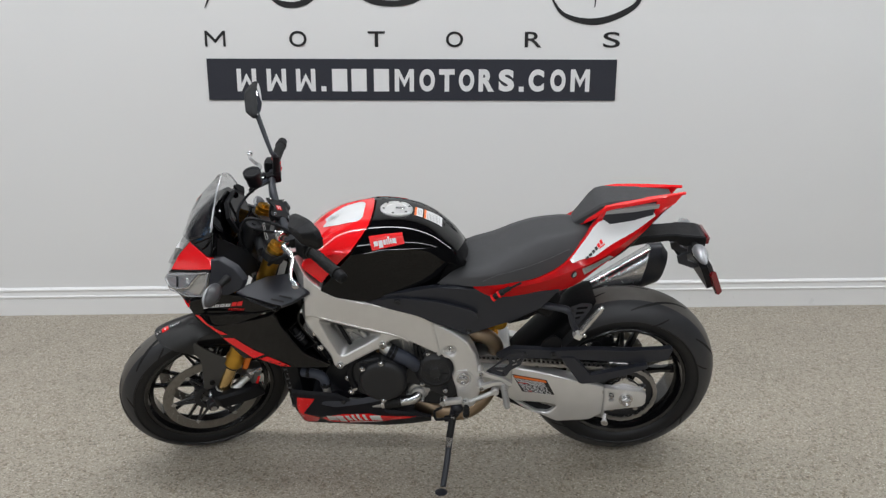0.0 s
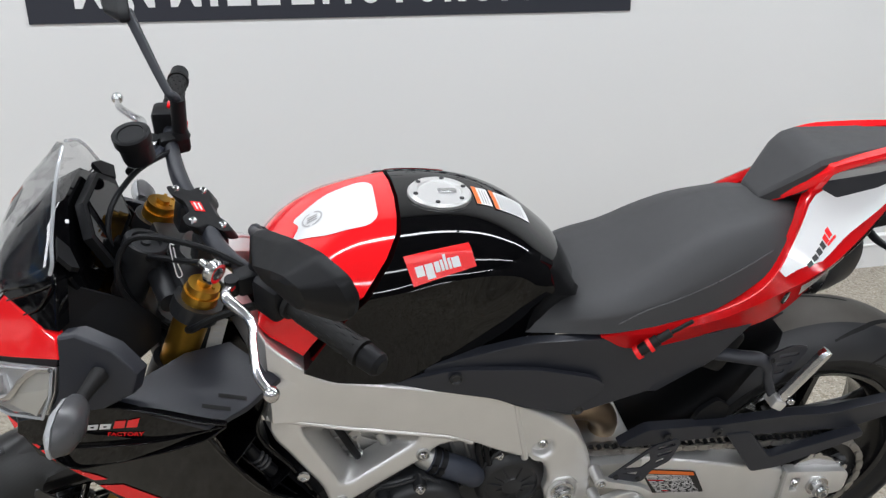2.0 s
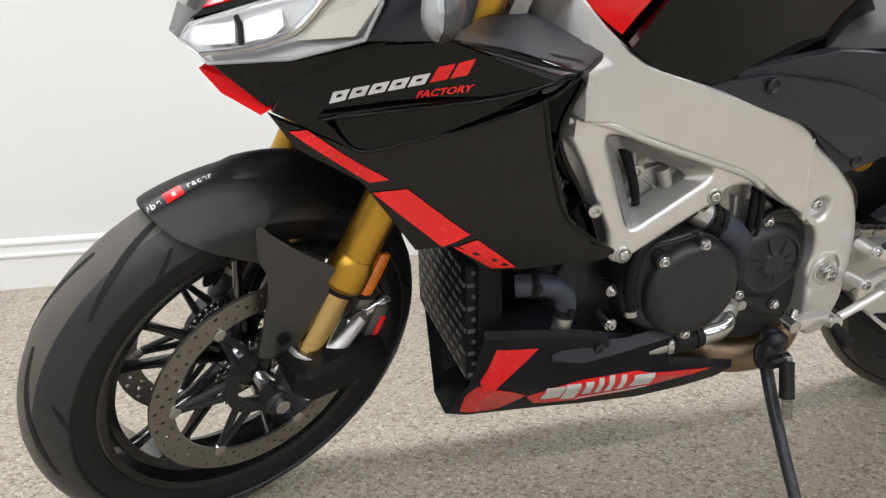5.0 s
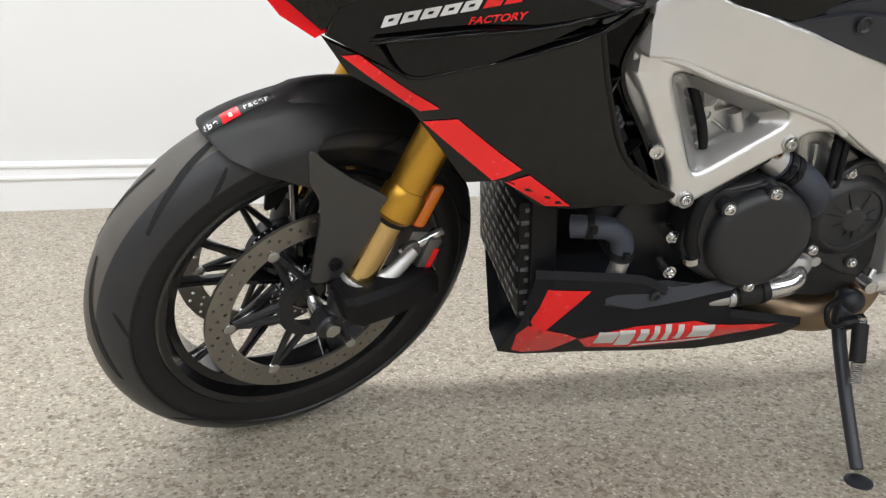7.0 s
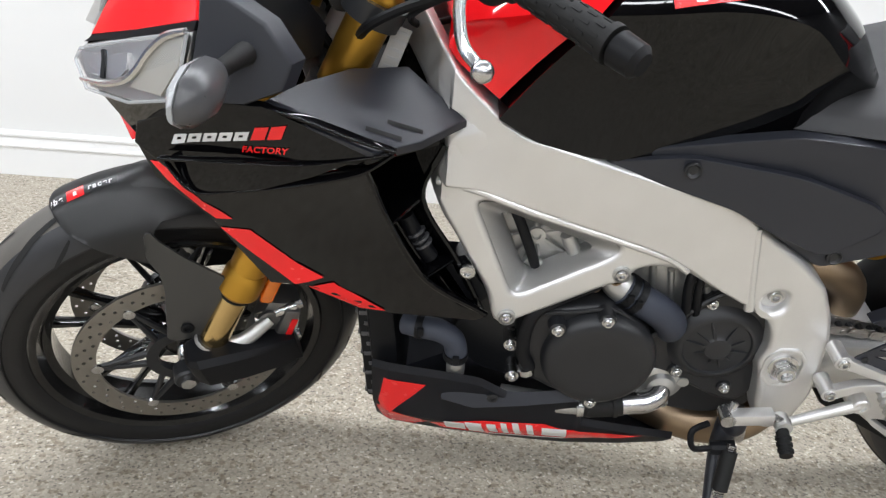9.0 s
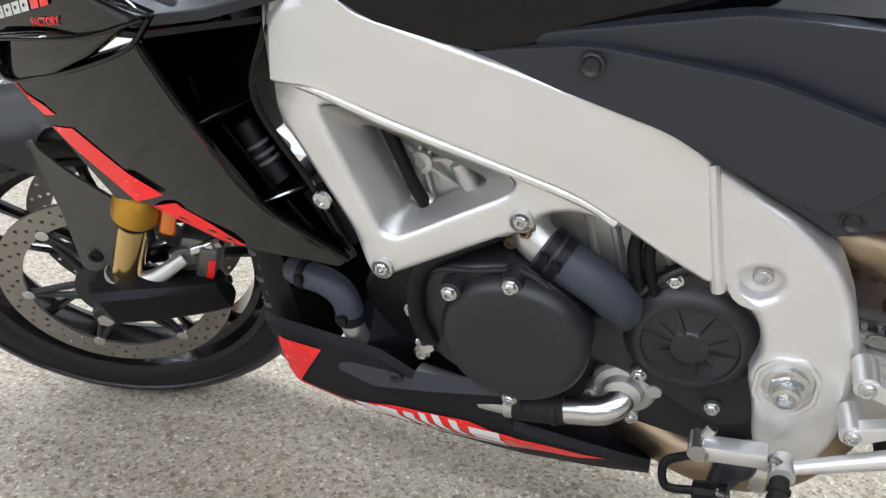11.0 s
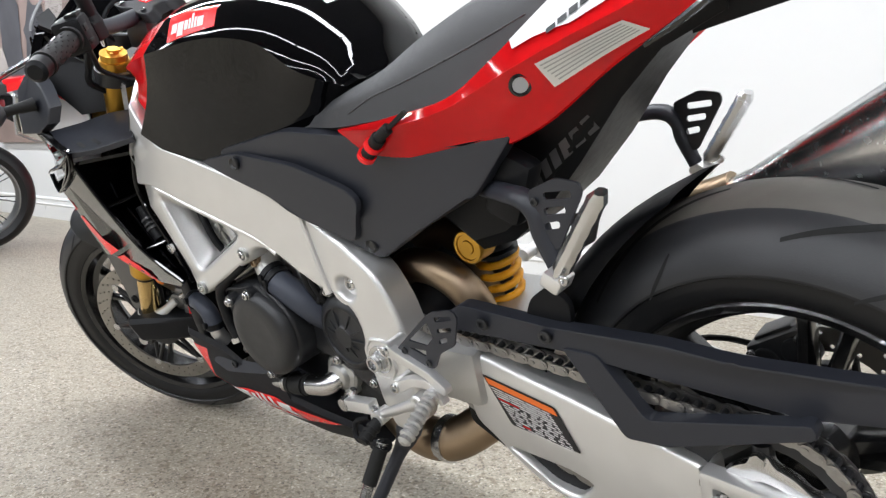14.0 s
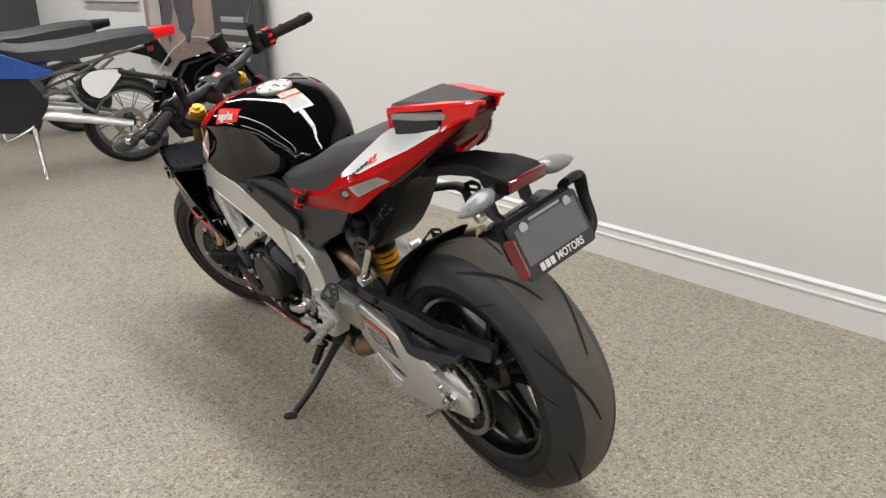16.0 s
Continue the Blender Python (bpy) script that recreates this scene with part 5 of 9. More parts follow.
# matte wing on top, from the fairing's edge in to the fork and the tank
WING = [(-1.250, -0.236, 0.807), (-1.215, -0.175, 0.808), (-1.160, -0.140, 0.818), (-1.095, -0.125, 0.820), (-1.050, -0.155, 0.797), (-1.022, -0.178, 0.783), (-1.070, -0.228, 0.776), (-1.120, -0.263, 0.776)]
bm = bmesh.new()
plate(bm, WING, (0.0, 0.002, -0.010), bevel=0.002)
wtree = tree(bm)
wg = both("fairing_wing", bm, MATTE_BLACK, "matte black air deflector on top of the fairing")
for k in (0, 1):
    for sgn, f in ((-1, wg[0]), (1, wg[1])):
        c = Vector((-1.112 + 0.022 * k, -0.232 + 0.018 * k, 0.9))
        bm = drape([c + Vector((-0.020, 0.001, 0)), c + Vector((0.020, -0.005, 0)), c + Vector((0.020, 0.002, 0)), c + Vector((-0.020, 0.008, 0))], wtree, (0, 0, -1), 0.001)
        if sgn > 0:
            bmesh.ops.scale(bm, vec=(1, -1, 1), verts=bm.verts[:])
        part("slot", bm, GROOVE, f)
# glossy creases between the upper and the lower fairing
for path in ([(-1.375, -0.203, 0.714), (-1.274, -0.234, 0.734), (-1.186, -0.250, 0.749), (-1.103, -0.262, 0.776)], [(-1.368, -0.204, 0.711), (-1.335, -0.214, 0.680), (-1.280, -0.226, 0.692), (-1.209, -0.240, 0.714), (-1.135, -0.255, 0.745), (-1.096, -0.264, 0.778)],
             [(-1.233, -0.240, 0.807), (-1.184, -0.250, 0.798), (-1.134, -0.260, 0.787), (-1.095, -0.264, 0.781)]):
    for sgn, f in ((-1, fu[0]), (1, fu[1])):
        bm = bmesh.new()
        n = len(spline(path, 6))
        rings = []
        for i, p in enumerate(spline(path, 6)):
            k = math.sin(math.pi * (0.04 + 0.92 * i / (n - 1)))
            rings.append([(p.x, -sgn * (p.y + dv), p.z + dz * k) for dv, dz in ((0.006, 0.005), (0.001, 0.003), (-0.002, 0.0), (0.001, -0.002), (0.006, -0.004))])
        skin(bm, rings)
        cr = part("crease", bm, GLOSS_BLACK, f, "", 60)
        bm = bmesh.new()
        tube(bm, [(u, -sgn * (v - 0.0015), w) for u, v, w in path], 0.0021, 10, 6)
        part("crease_edge", bm, GLOSS_BLACK, cr, "", 60)
# glossy black outlet between fairing and frame: a deep trough with cross walls and slats
OUT = [(-1.131, -0.248, 0.751), (-1.100, -0.232, 0.665), (-1.055, -0.214, 0.578), (-0.973, -0.200, 0.519)]
DEEP = [(-1.136, -0.162, 0.743), (-1.137, -0.157, 0.660), (-1.090, -0.147, 0.572), (-1.025, -0.141, 0.515)]
INN = [(-1.044, -0.178, 0.749), (-1.067, -0.180, 0.676), (-1.018, -0.180, 0.589), (-0.978, -0.180, 0.509)]
for sgn in (-1, 1):
    s = lambda p, dv=0.0: (p[0], -sgn * (p[1] + dv), p[2])
    bm = bmesh.new()
    skin(bm, [[s(p) for p in spline(OUT, 3)], [s(p) for p in spline(DEEP, 3)], [s(p) for p in spline(INN, 3)]], closed=False)
    bmesh.ops.solidify(bm, geom=bm.faces[:], thickness=0.003)
    f = part("side_duct", bm, GLOSS_BLACK, bike, "gloss black ribbed air outlet", 40)
    # roof over the trough, under the wing
    bm = bmesh.new()
    skin(bm, [[s(p) for p in ((-1.175, -0.246, w), (-1.131, -0.245, w), (-1.044, -0.176, w), (-1.050, -0.110, w), (-1.175, -0.110, w))] for w in (0.750, 0.756)])
    part("duct_roof", bm, GLOSS_BLACK, f)
    for line in (OUT, INN):
        bm = bmesh.new()
        tube(bm, [s(p, -0.001) for p in line], 0.0042, 8)
        part("duct_rim", bm, GLOSS_BLACK, f)
    for k, down in ((1, 0.004), (2, 0.004)):
        a, d, e = Vector(s(OUT[k], 0.004)), Vector(s(DEEP[k])), Vector(s(INN[k], 0.002))
        lift = Vector((0.002, 0, down))
        bm = bmesh.new()
        skin(bm, [[a, a + lift], [a.lerp(e, 0.5), a.lerp(e, 0.5) + lift], [e, e + lift], [d, d + lift]], closed=False)
        bm.faces.new([bm.verts.new(q) for q in (a, a.lerp(e, 0.5), e, d)])
        bm.faces.new([bm.verts.new(q + lift) for q in (a, a.lerp(e, 0.5), e, d)])
        part("cross_wall", bm, GLOSS_BLACK, f)
        bm = bmesh.new()
        tube(bm, [a, e], 0.0026, 8, smooth=False)
        part("rib", bm, GLOSS_BLACK, f)
    for a, b in ([(-1.100, -0.195, 0.651), (-1.056, -0.188, 0.578)], [(-1.122, -0.200, 0.700), (-1.116, -0.200, 0.673)], [(-1.043, -0.190, 0.571), (-1.008, -0.185, 0.521)]):
        bm = bmesh.new()
        tube(bm, [s(a), s(b)], 0.0030, 8, smooth=False)
        part("rib", bm, GLOSS_BLACK, f)
    bm = bmesh.new()
    tube(bm, [s(p) for p in [(-1.086, -0.178, 0.648), (-1.070, -0.178, 0.615), (-1.051, -0.178, 0.587)]], [0.010, 0.012, 0.011], 14)
    cn = part("connector", bm, BLACK_PLASTIC, f)
    for t in (0.35, 0.5, 0.62):
        bm = bmesh.new()
        p, q = Vector(s((-1.086, -0.178, 0.648))), Vector(s((-1.051, -0.178, 0.587)))
        rod(bm, p.lerp(q, t), p.lerp(q, t + 0.05), 0.0135, n=16)
        part("collar", bm, SMOKE_GREY, cn)
    bm = bmesh.new()
    plate(bm, [s(p) for p in [(-1.034, -0.176, 0.575), (-1.007, -0.176, 0.585), (-0.967, -0.176, 0.529), (-0.981, -0.176, 0.517), (-0.998, -0.176, 0.521)]], sgn * -0.012, bevel=0.003)
    part("duct_bracket", bm, BLACK_PLASTIC, f)
    bm = bmesh.new()
    bolt(bm, s((-1.003, -0.186, 0.576)), 0.0105, 0.006, (0, sgn, 0))
    part("bolt", bm, STEEL, f)

# front mudguard in carbon, steered: a low nose, a shell close round the tyre, sides that drop to the fork
def mud(f, table):
    for (a, x), (c, y) in zip(table, table[1:]):
        if f <= c:
            return x + (y - x) * (f - a) / (c - a)
    return table[-1][1]


def mud_half(d):
    """Half width of the shell at depth d below its crest: round on top, then a steep side."""
    return math.sqrt(d / 11) if d < 0.03 else 0.0522 + 0.036 * (1 - math.exp((0.03 - d) / 0.03))


bm = bmesh.new()
rings = []
for i in range(45):
    ph = -24.9 + i * (0.5 if i < 8 else 2.0) - (0 if i < 8 else 12.0)
    top = mud(ph, [(-24.9, 0.318), (-24, 0.3205), (-22, 0.322), (-8, 0.323), (0, 0.3245), (70, 0.330)])
    low = mud(ph, [(-24.9, 0.317), (-24.4, 0.311), (-22.8, 0.293), (-17, 0.264), (-9, 0.237), (-4.5, 0.226), (-2.5, 0.262), (0, 0.282), (10, 0.288), (70, 0.292)])
    row = []
    for j in range(-12, 13):
        d = (top - low) * (abs(j) / 12) ** 1.7
        r = top - d
        row.append((F_AXLE.x + r * math.sin(radians(ph)), math.copysign(mud_half(d), j), F_AXLE.z + r * math.cos(radians(ph))))
    rings.append(row)
skin(bm, rings, closed=False)
bmesh.ops.solidify(bm, geom=bm.faces[:], thickness=-0.003)
fend_tree = tree(bm)
fender = part("front_mudguard", bm, CARBON, bike, "satin carbon front mudguard", 50, STEER)
# raised rear half of the shell, its front edge swept back at the sides
bm = bmesh.new()
rings = []
for i in range(17):
    row = []
    for j in range(-9, 10):
        t = j / 9
        ph = -6.5 + i * 4.0 + 2.5 * abs(t) ** 2 * (1 - min(1, i / 4))
        lift = (0.0065 - 0.0055 * abs(t) ** 3) * (1 if i else 0.25)
        half = 0.036 * min(1, 0.70 + 0.1 * i)
        v = half * t
        r = mud(ph, [(-8, 0.323), (0, 0.3245), (70, 0.330)]) - 11 * v * v + lift
        row.append((F_AXLE.x + r * math.sin(radians(ph)), v, F_AXLE.z + r * math.cos(radians(ph))))
    rings.append(row)
skin(bm, rings, closed=False)
bmesh.ops.solidify(bm, geom=bm.faces[:], thickness=-0.0045)
part("raised_shell", bm, CARBON, fender, "", 40)
# flat guard that runs from the shell's side down before the fork leg
bm = bmesh.new()
GUARD = rounded([(-1.481, 0.536), (-1.476, 0.523), (-1.468, 0.508), (-1.466, 0.472), (-1.477, 0.366), (-1.462, 0.362), (-1.424, 0.382), (-1.376, 0.494), (-1.382, 0.508), (-1.430, 0.539), (-1.462, 0.563), (-1.470, 0.574), (-1.479, 0.570)], 0.007)
plate(bm, side(GUARD, lambda u, w: -0.0015 - mud_half(max(0.0, 0.3235 - math.hypot(u - F_AXLE.x, w - F_AXLE.z))) - 0.32 * max(0, u + 1.474)), 0.004, bevel=0.0012)
both("fork_guard", bm, CARBON, "carbon fork guard", fender)
for sgn in (-1, 1):
    bm = bmesh.new()
    bolt(bm, (-1.445, sgn * 0.100, 0.398), 0.010, 0.004, (0, sgn, 0))
    part("bolt", bm, BLACK_PLASTIC, fender)


def ring_pt(ph, v, r):
    return Vector((F_AXLE.x + r * math.sin(radians(ph)), v, F_AXLE.z + r * math.cos(radians(ph))))


DOWN = (0.12, 0.0, -1)
lab = [ring_pt(-23.4, -0.0215, 0.40), ring_pt(-23.2, -0.0085, 0.40), ring_pt(-7.4, -0.0015, 0.40), ring_pt(-7.4, -0.0145, 0.40)]
part("slogan_label", drape(lab, fend_tree, DOWN, 0.0012, 0.006), BLACK_PRINT, fender)
q = [ring_pt(-17.2, -0.0200, 0.40), ring_pt(-17.2, -0.0045, 0.40), ring_pt(-13.8, -0.003, 0.40), ring_pt(-13.8, -0.0185, 0.40)]
part("slogan_block", drape(q, fend_tree, DOWN, 0.0018, 0.006), RED_MATTE, fender)
for text, ph in (("#be", -19.6), ("a", -15.5), ("racer", -10.6)):
    bm = cling(lettering(text, 0.0125, 1.25, 0.0004), ring_pt(ph, -0.0118 + 0.00044 * (ph + 15.5), 0.4), Vector((0.97, 0.03, 0.22)), Vector((0.05, 0.95, 0)), fend_tree, DOWN, 0.0024)
    part("lettering", bm, WHITE_PRINT, fender)

# ---- tank, seat, tail ----
def tank_ring(ut, wt, sv, sw, bv, wb, slant):
    """Half a cross-section of the tank, mirrored: crown, shoulder with its crease, hollow knee side."""
    half = [(0, wt), (0.35, wt - 0.002), (0.60, wt - 0.007), (0.82, wt - 0.38 * (wt - sw)), (0.96, sw + 0.16 * (wt - sw)), (1.0, sw)]
    pts = [(f * sv, w) for f, w in half]
    for t in (0.12, 0.35, 0.6, 0.85, 1.0):
        pts.append((sv + (bv - sv) * t - 0.010 * math.sin(math.pi * t), sw + (wb - sw) * t))
    out = []
    for v, w in pts:
        f = min(1, max(0, (wt - w) / (wt - wb)))
        out.append((ut + slant * f ** 0.92, -v, w))
    return out + [(u, -v, w) for u, v, w in out[-1:0:-1]]


TANK = [(-1.062, 0.880, 0.090, 0.862, 0.095, 0.845, 0.030), (-1.045, 0.900, 0.116, 0.872, 0.112, 0.850, 0.000), (-0.990, 0.934, 0.146, 0.888, 0.126, 0.850, -0.060), (-0.930, 0.963, 0.163, 0.900, 0.137, 0.838, -0.110),
        (-0.880, 0.978, 0.166, 0.910, 0.143, 0.820, -0.136), (-0.826, 0.986, 0.174, 0.916, 0.152, 0.800, -0.160), (-0.820, 0.986, 0.183, 0.917, 0.180, 0.788, -0.166), (-0.775, 0.987, 0.178, 0.922, 0.176, 0.755, -0.150),
        (-0.720, 0.982, 0.166, 0.926, 0.168, 0.742, -0.140), (-0.670, 0.970, 0.155, 0.922, 0.155, 0.736, -0.125), (-0.620, 0.947, 0.140, 0.905, 0.140, 0.744, -0.105), (-0.575, 0.912, 0.130, 0.868, 0.126, 0.756, -0.085),
        (-0.546, 0.884, 0.116, 0.848, 0.114, 0.766, -0.076), (-0.526, 0.850, 0.100, 0.834, 0.098, 0.790, -0.060), (-0.520, 0.838, 0.092, 0.828, 0.090, 0.800, -0.050)]


def refine(rows, k=3):
    """More cross-sections between the given ones."""
    r = [list(a) for a in rows]
    out = []
    for i in range(len(r) - 1):
        p0, p1, p2, p3 = r[max(i - 1, 0)], r[i], r[i + 1], r[min(i + 2, len(r) - 1)]
        for j in range(k):
            t = j / k
            out.append([0.5 * (2 * b + (c - a) * t + (2 * a - 5 * b + 4 * c - d) * t * t + (3 * b - 3 * c + d - a) * t ** 3) for a, b, c, d in zip(p0, p1, p2, p3)])
    return out + [r[-1]]


bm = bmesh.new()
skin(bm, [tank_ring(*r) for r in refine(TANK[:6])])
cover_tree = tree(bm)
cover = part("tank_cover", bm, RED_PAINT, bike, "glossy red front tank cover with a white patch", 38)
bm = bmesh.new()
skin(bm, [tank_ring(*r) for r in refine(TANK[6:])])
tank_tree = tree(bm)
tank = part("fuel_tank", bm, GLOSS_BLACK, bike, "gloss black fuel tank", 38)
pts = rounded([(-0.992, 0.030), (-0.935, 0.066), (-0.872, 0.074), (-0.856, 0.055), (-0.856, -0.055), (-0.872, -0.074), (-0.935, -0.066), (-0.992, -0.030), (-0.978, 0.0)], 0.012, 3)
part("white_patch", drape([(u, v, 1.3) for u, v in pts], cover_tree, (0, 0, -1), 0.0014, 0.010), WHITE_PAINT, cover, "white painted patch")
c = Vector((-0.958, 0.004, 1.3))
bm = bmesh.new()
for i in range(24):
    if i in (5, 6, 17):
        continue
    a, d = (c + Vector((0.017 * math.cos(2 * math.pi * k / 24), 0.021 * math.sin(2 * math.pi * k / 24), 0)) for k in (i, i + 1))
    join(bm, drape([a, d, c + (d - c) * 0.84, c + (a - c) * 0.84], cover_tree, (0, 0, -1), 0.0022, 0.05))
for dv in (-0.007, 0.0, 0.007):
    q = [c + Vector((x, dv + y, 0)) for x, y in ((-0.008, -0.002), (0.008, -0.002), (0.008, 0.002), (-0.008, 0.002))]
    join(bm, drape(q, cover_tree, (0, 0, -1), 0.0022, 0.05))
part("round_mark", bm, GREY_PRINT, cover)
for sgn in (-1, 1):
    # badge: red block with plain white blocks in place of the maker's name
    d = Vector((0, -sgn * 0.72, -0.69))
    pts = [(-0.829, sgn * 0.140, 0.957), (-0.727, sgn * 0.126, 0.968), (-0.719, sgn * 0.154, 0.943), (-0.817, sgn * 0.179, 0.931)]
    part("badge", drape(pts, tank_tree, d, 0.0014, 0.010), RED_MATTE, tank, "red maker's badge")
    o, ex, ez = Vector((-0.8105, sgn * 0.169, 0.9395)), Vector((0.98, -sgn * 0.17, 0.12)), Vector((-0.20, -sgn * 0.82, 0.54))
    for x, wd, lo, hi in ((0.000, 0.0125, 0, 0.016), (0.0145, 0.0125, -0.007, 0.016), (0.029, 0.008, 0, 0.016), (0.0385, 0.0045, 0, 0.017), (0.0445, 0.0045, 0, 0.024), (0.0505, 0.0045, 0, 0.017), (0.0565, 0.0125, 0, 0.016)):
        p = o + ex * x
        part("letter_block", drape([p + ez * lo, p + ex * wd + ez * lo, p + ex * wd + ez * hi, p + ez * hi], tank_tree, d, 0.0022, 0.02), WHITE_PRINT, tank)
# filler cap
bm = bmesh.new()
capm = Matrix.Translation((-0.752, 0.0, 0.984)) @ Matrix.Rotation(radians(4), 4, "Y")
ax = capm.to_3x3() @ Vector((0, 0, 1))
turned(bm, [(-0.01, 0.052), (0.004, 0.052), (0.008, 0.048), (0.008, 0.037), (0.005, 0.035), (0.005, 0.012)], capm.translation, ax, 48)
fc = part("filler_cap", bm, SILVER, tank, "round brushed aluminium filler cap", 30)
for k in range(6):
    t = 2 * math.pi * k / 6 + 0.3
    bm = bmesh.new()
    turned(bm, [(0.007, 0.004), (0.0095, 0.004), (0.0095, 0.002)], capm @ Vector((0.0425 * math.cos(t), 0.0425 * math.sin(t), 0)), ax, 10)
    part("cap_screw", bm, DARK_METAL, tank)
bm = bmesh.new()
box(bm, capm @ Vector((0.012, 0, 0.007)), (0.030, 0.012, 0.004), capm.to_3x3().to_4x4(), 0.001)
part("cap_flap", bm, POLISHED, tank)
# tank warning labels
for pts, mt, n in (([(-0.694, -0.026, 1.3), (-0.694, 0.034, 1.3), (-0.668, 0.034, 1.3), (-0.668, -0.026, 1.3)], WHITE_PRINT, 3), ([(-0.664, -0.030, 1.3), (-0.664, 0.034, 1.3), (-0.606, 0.034, 1.3), (-0.606, -0.030, 1.3)], WHITE_PRINT, 9)):
    part("warning_label", drape(pts, tank_tree, (0, 0, -1), 0.0012, 0.010), mt, tank)
    a = Vector(pts[0])
    part("label_head", drape([a, Vector(pts[1]), Vector(pts[1]) + Vector((0.007, 0, 0)), a + Vector((0.007, 0, 0))], tank_tree, (0, 0, -1), 0.002, 0.012), ORANGE_PRINT, tank)
    rnd = random.Random(4)
    for i in range(n):
        b = a + Vector((0.011 + i * 0.0046, 0.004, 0))
        part("print_line", drape([b, b + Vector((0, 0.052 * rnd.uniform(0.8, 1), 0)), b + Vector((0.0016, 0.050, 0)), b + Vector((0.0016, 0, 0))], tank_tree, (0, 0, -1), 0.002, 0.03), GREY_PRINT, tank)

# seat
bm = bmesh.new()
rings, seam = [], []
for u, wt, we, hw, wb, hb in refine([(-0.630, 0.800, 0.795, 0.085, 0.770, 0.112), (-0.570, 0.812, 0.805, 0.112, 0.775, 0.130), (-0.500, 0.832, 0.824, 0.138, 0.782, 0.152), (-0.430, 0.856, 0.840, 0.140, 0.790, 0.156),
                                     (-0.370, 0.888, 0.860, 0.134, 0.798, 0.155), (-0.310, 0.914, 0.880, 0.124, 0.812, 0.150), (-0.250, 0.928, 0.898, 0.110, 0.838, 0.136), (-0.205, 0.934, 0.910, 0.098, 0.866, 0.122), (-0.160, 0.934, 0.914, 0.078, 0.900, 0.092), (-0.120, 0.930, 0.914, 0.050, 0.902, 0.056)], 3):
    half = [(0, wt), (0.5 * hw, wt + 0.001), (0.82 * hw, wt - 0.25 * (wt - we)), (hw, we - 0.006), (hw + (hb - hw) * 0.35, we - 0.3 * (we - wb)), (hw + (hb - hw) * 0.75, we - 0.68 * (we - wb)), (hb, wb + 0.006), (hb - 0.008, wb), (0.5 * hb, wb)]
    ring = [(u, -v, w) for v, w in half]
    rings.append(ring + [(a, -b, c) for a, b, c in ring[:0:-1]])
    if -0.49 < u < -0.19:
        f = 0.30 if u > -0.45 else 0.30 + (u + 0.45) * -9
        seam.append((u, hw + (hb - hw) * f * 1.16 + 0.0008, we - f * (we - wb)))
skin(bm, rings)
seat = part("seat", bm, VINYL, bike, "dark grey textured rider seat", 60)
for sgn in (-1, 1):
    bm = bmesh.new()
    tube(bm, [(u, sgn * v, w) for u, v, w in seam[::2]], 0.0010, 6, 3)
    part("seam", bm, SMOKE_GREY, seat)

# tail: red side panels with white fields, cowl pad, red wing edges; its middle lies a little to the right
VT = 0.038
TOP = [(-0.505, -0.150, 0.784), (-0.400, -0.158, 0.800), (-0.300, -0.156, 0.820), (-0.225, -0.148, 0.862), (-0.160, -0.090, 0.922), (-0.103, -0.036, 0.968), (0.000, -0.036, 0.976), (0.064, -0.028, 0.986), (0.134, 0.002, 1.008)]
RIDGE = [(-0.505, -0.151, 0.782), (-0.400, -0.163, 0.790), (-0.298, -0.164, 0.810), (-0.208, -0.160, 0.846), (-0.130, -0.146, 0.876), (-0.070, -0.118, 0.898), (0.000, -0.080, 0.934), (0.069, -0.038, 0.975), (0.136, 0.001, 1.005)]
LOWER = [(-0.503, -0.150, 0.779), (-0.440, -0.148, 0.748), (-0.290, -0.134, 0.750), (-0.190, -0.135, 0.780), (-0.105, -0.112, 0.838), (-0.035, -0.085, 0.880), (0.035, -0.052, 0.932), (0.100, -0.012, 0.984), (0.135, 0.003, 1.004)]
STEPS = 5
TOP_L, RIDGE_L, LOW_L = (spline(a, STEPS) for a in (TOP, RIDGE, LOWER))


def tail_pt(k, s, lift=0.0):
    """A point of the left tail panel: k counts cross-sections, s runs 0 to 1 from the top to the ridge, 1 to 2 from there to the lower edge."""
    f = min(max(k * STEPS, 0), len(TOP_L) - 1.001)
    i = int(f)
    g = [a[i].lerp(a[i + 1], f - i) for a in (TOP_L, RIDGE_L, LOW_L)]
    if s <= 1:
        p, d = g[0].lerp(g[1], s), (g[1] - g[0])
    else:
        p, d = g[1].lerp(g[2], s - 1), (g[2] - g[1])
    n = d.cross(TOP_L[min(i + 1, len(TOP_L) - 1)] - TOP_L[i])
    n = n.normalized() if n.length > 1e-9 else Vector((0, -1, 0))
    if n.y > 0:
        n = -n
    return p + n * lift


def on_tail(bm, sgn):
    """The tail's right half is its left one, mirrored."""
    if sgn > 0:
        for v in bm.verts:
            v.co.y = 2 * VT * min(1.0, max(0.1, (v.co.x + 0.26) / 0.22)) - v.co.y
    return bm


def tail_patch(k0, k1, s0, s1, lift, n=14, m=4):
    """A film on the panel; s0 and s1 may be rules of the way f along it."""
    bm = bmesh.new()
    rows = []
    for i in range(n + 1):
        f = i / n
        a, c = (s(f) if callable(s) else s for s in (s0, s1))
        rows.append([tail_pt(k0 + (k1 - k0) * f, a + (c - a) * j / m, lift) for j in range(m + 1)])
    skin(bm, rows, closed=False)
    return bm


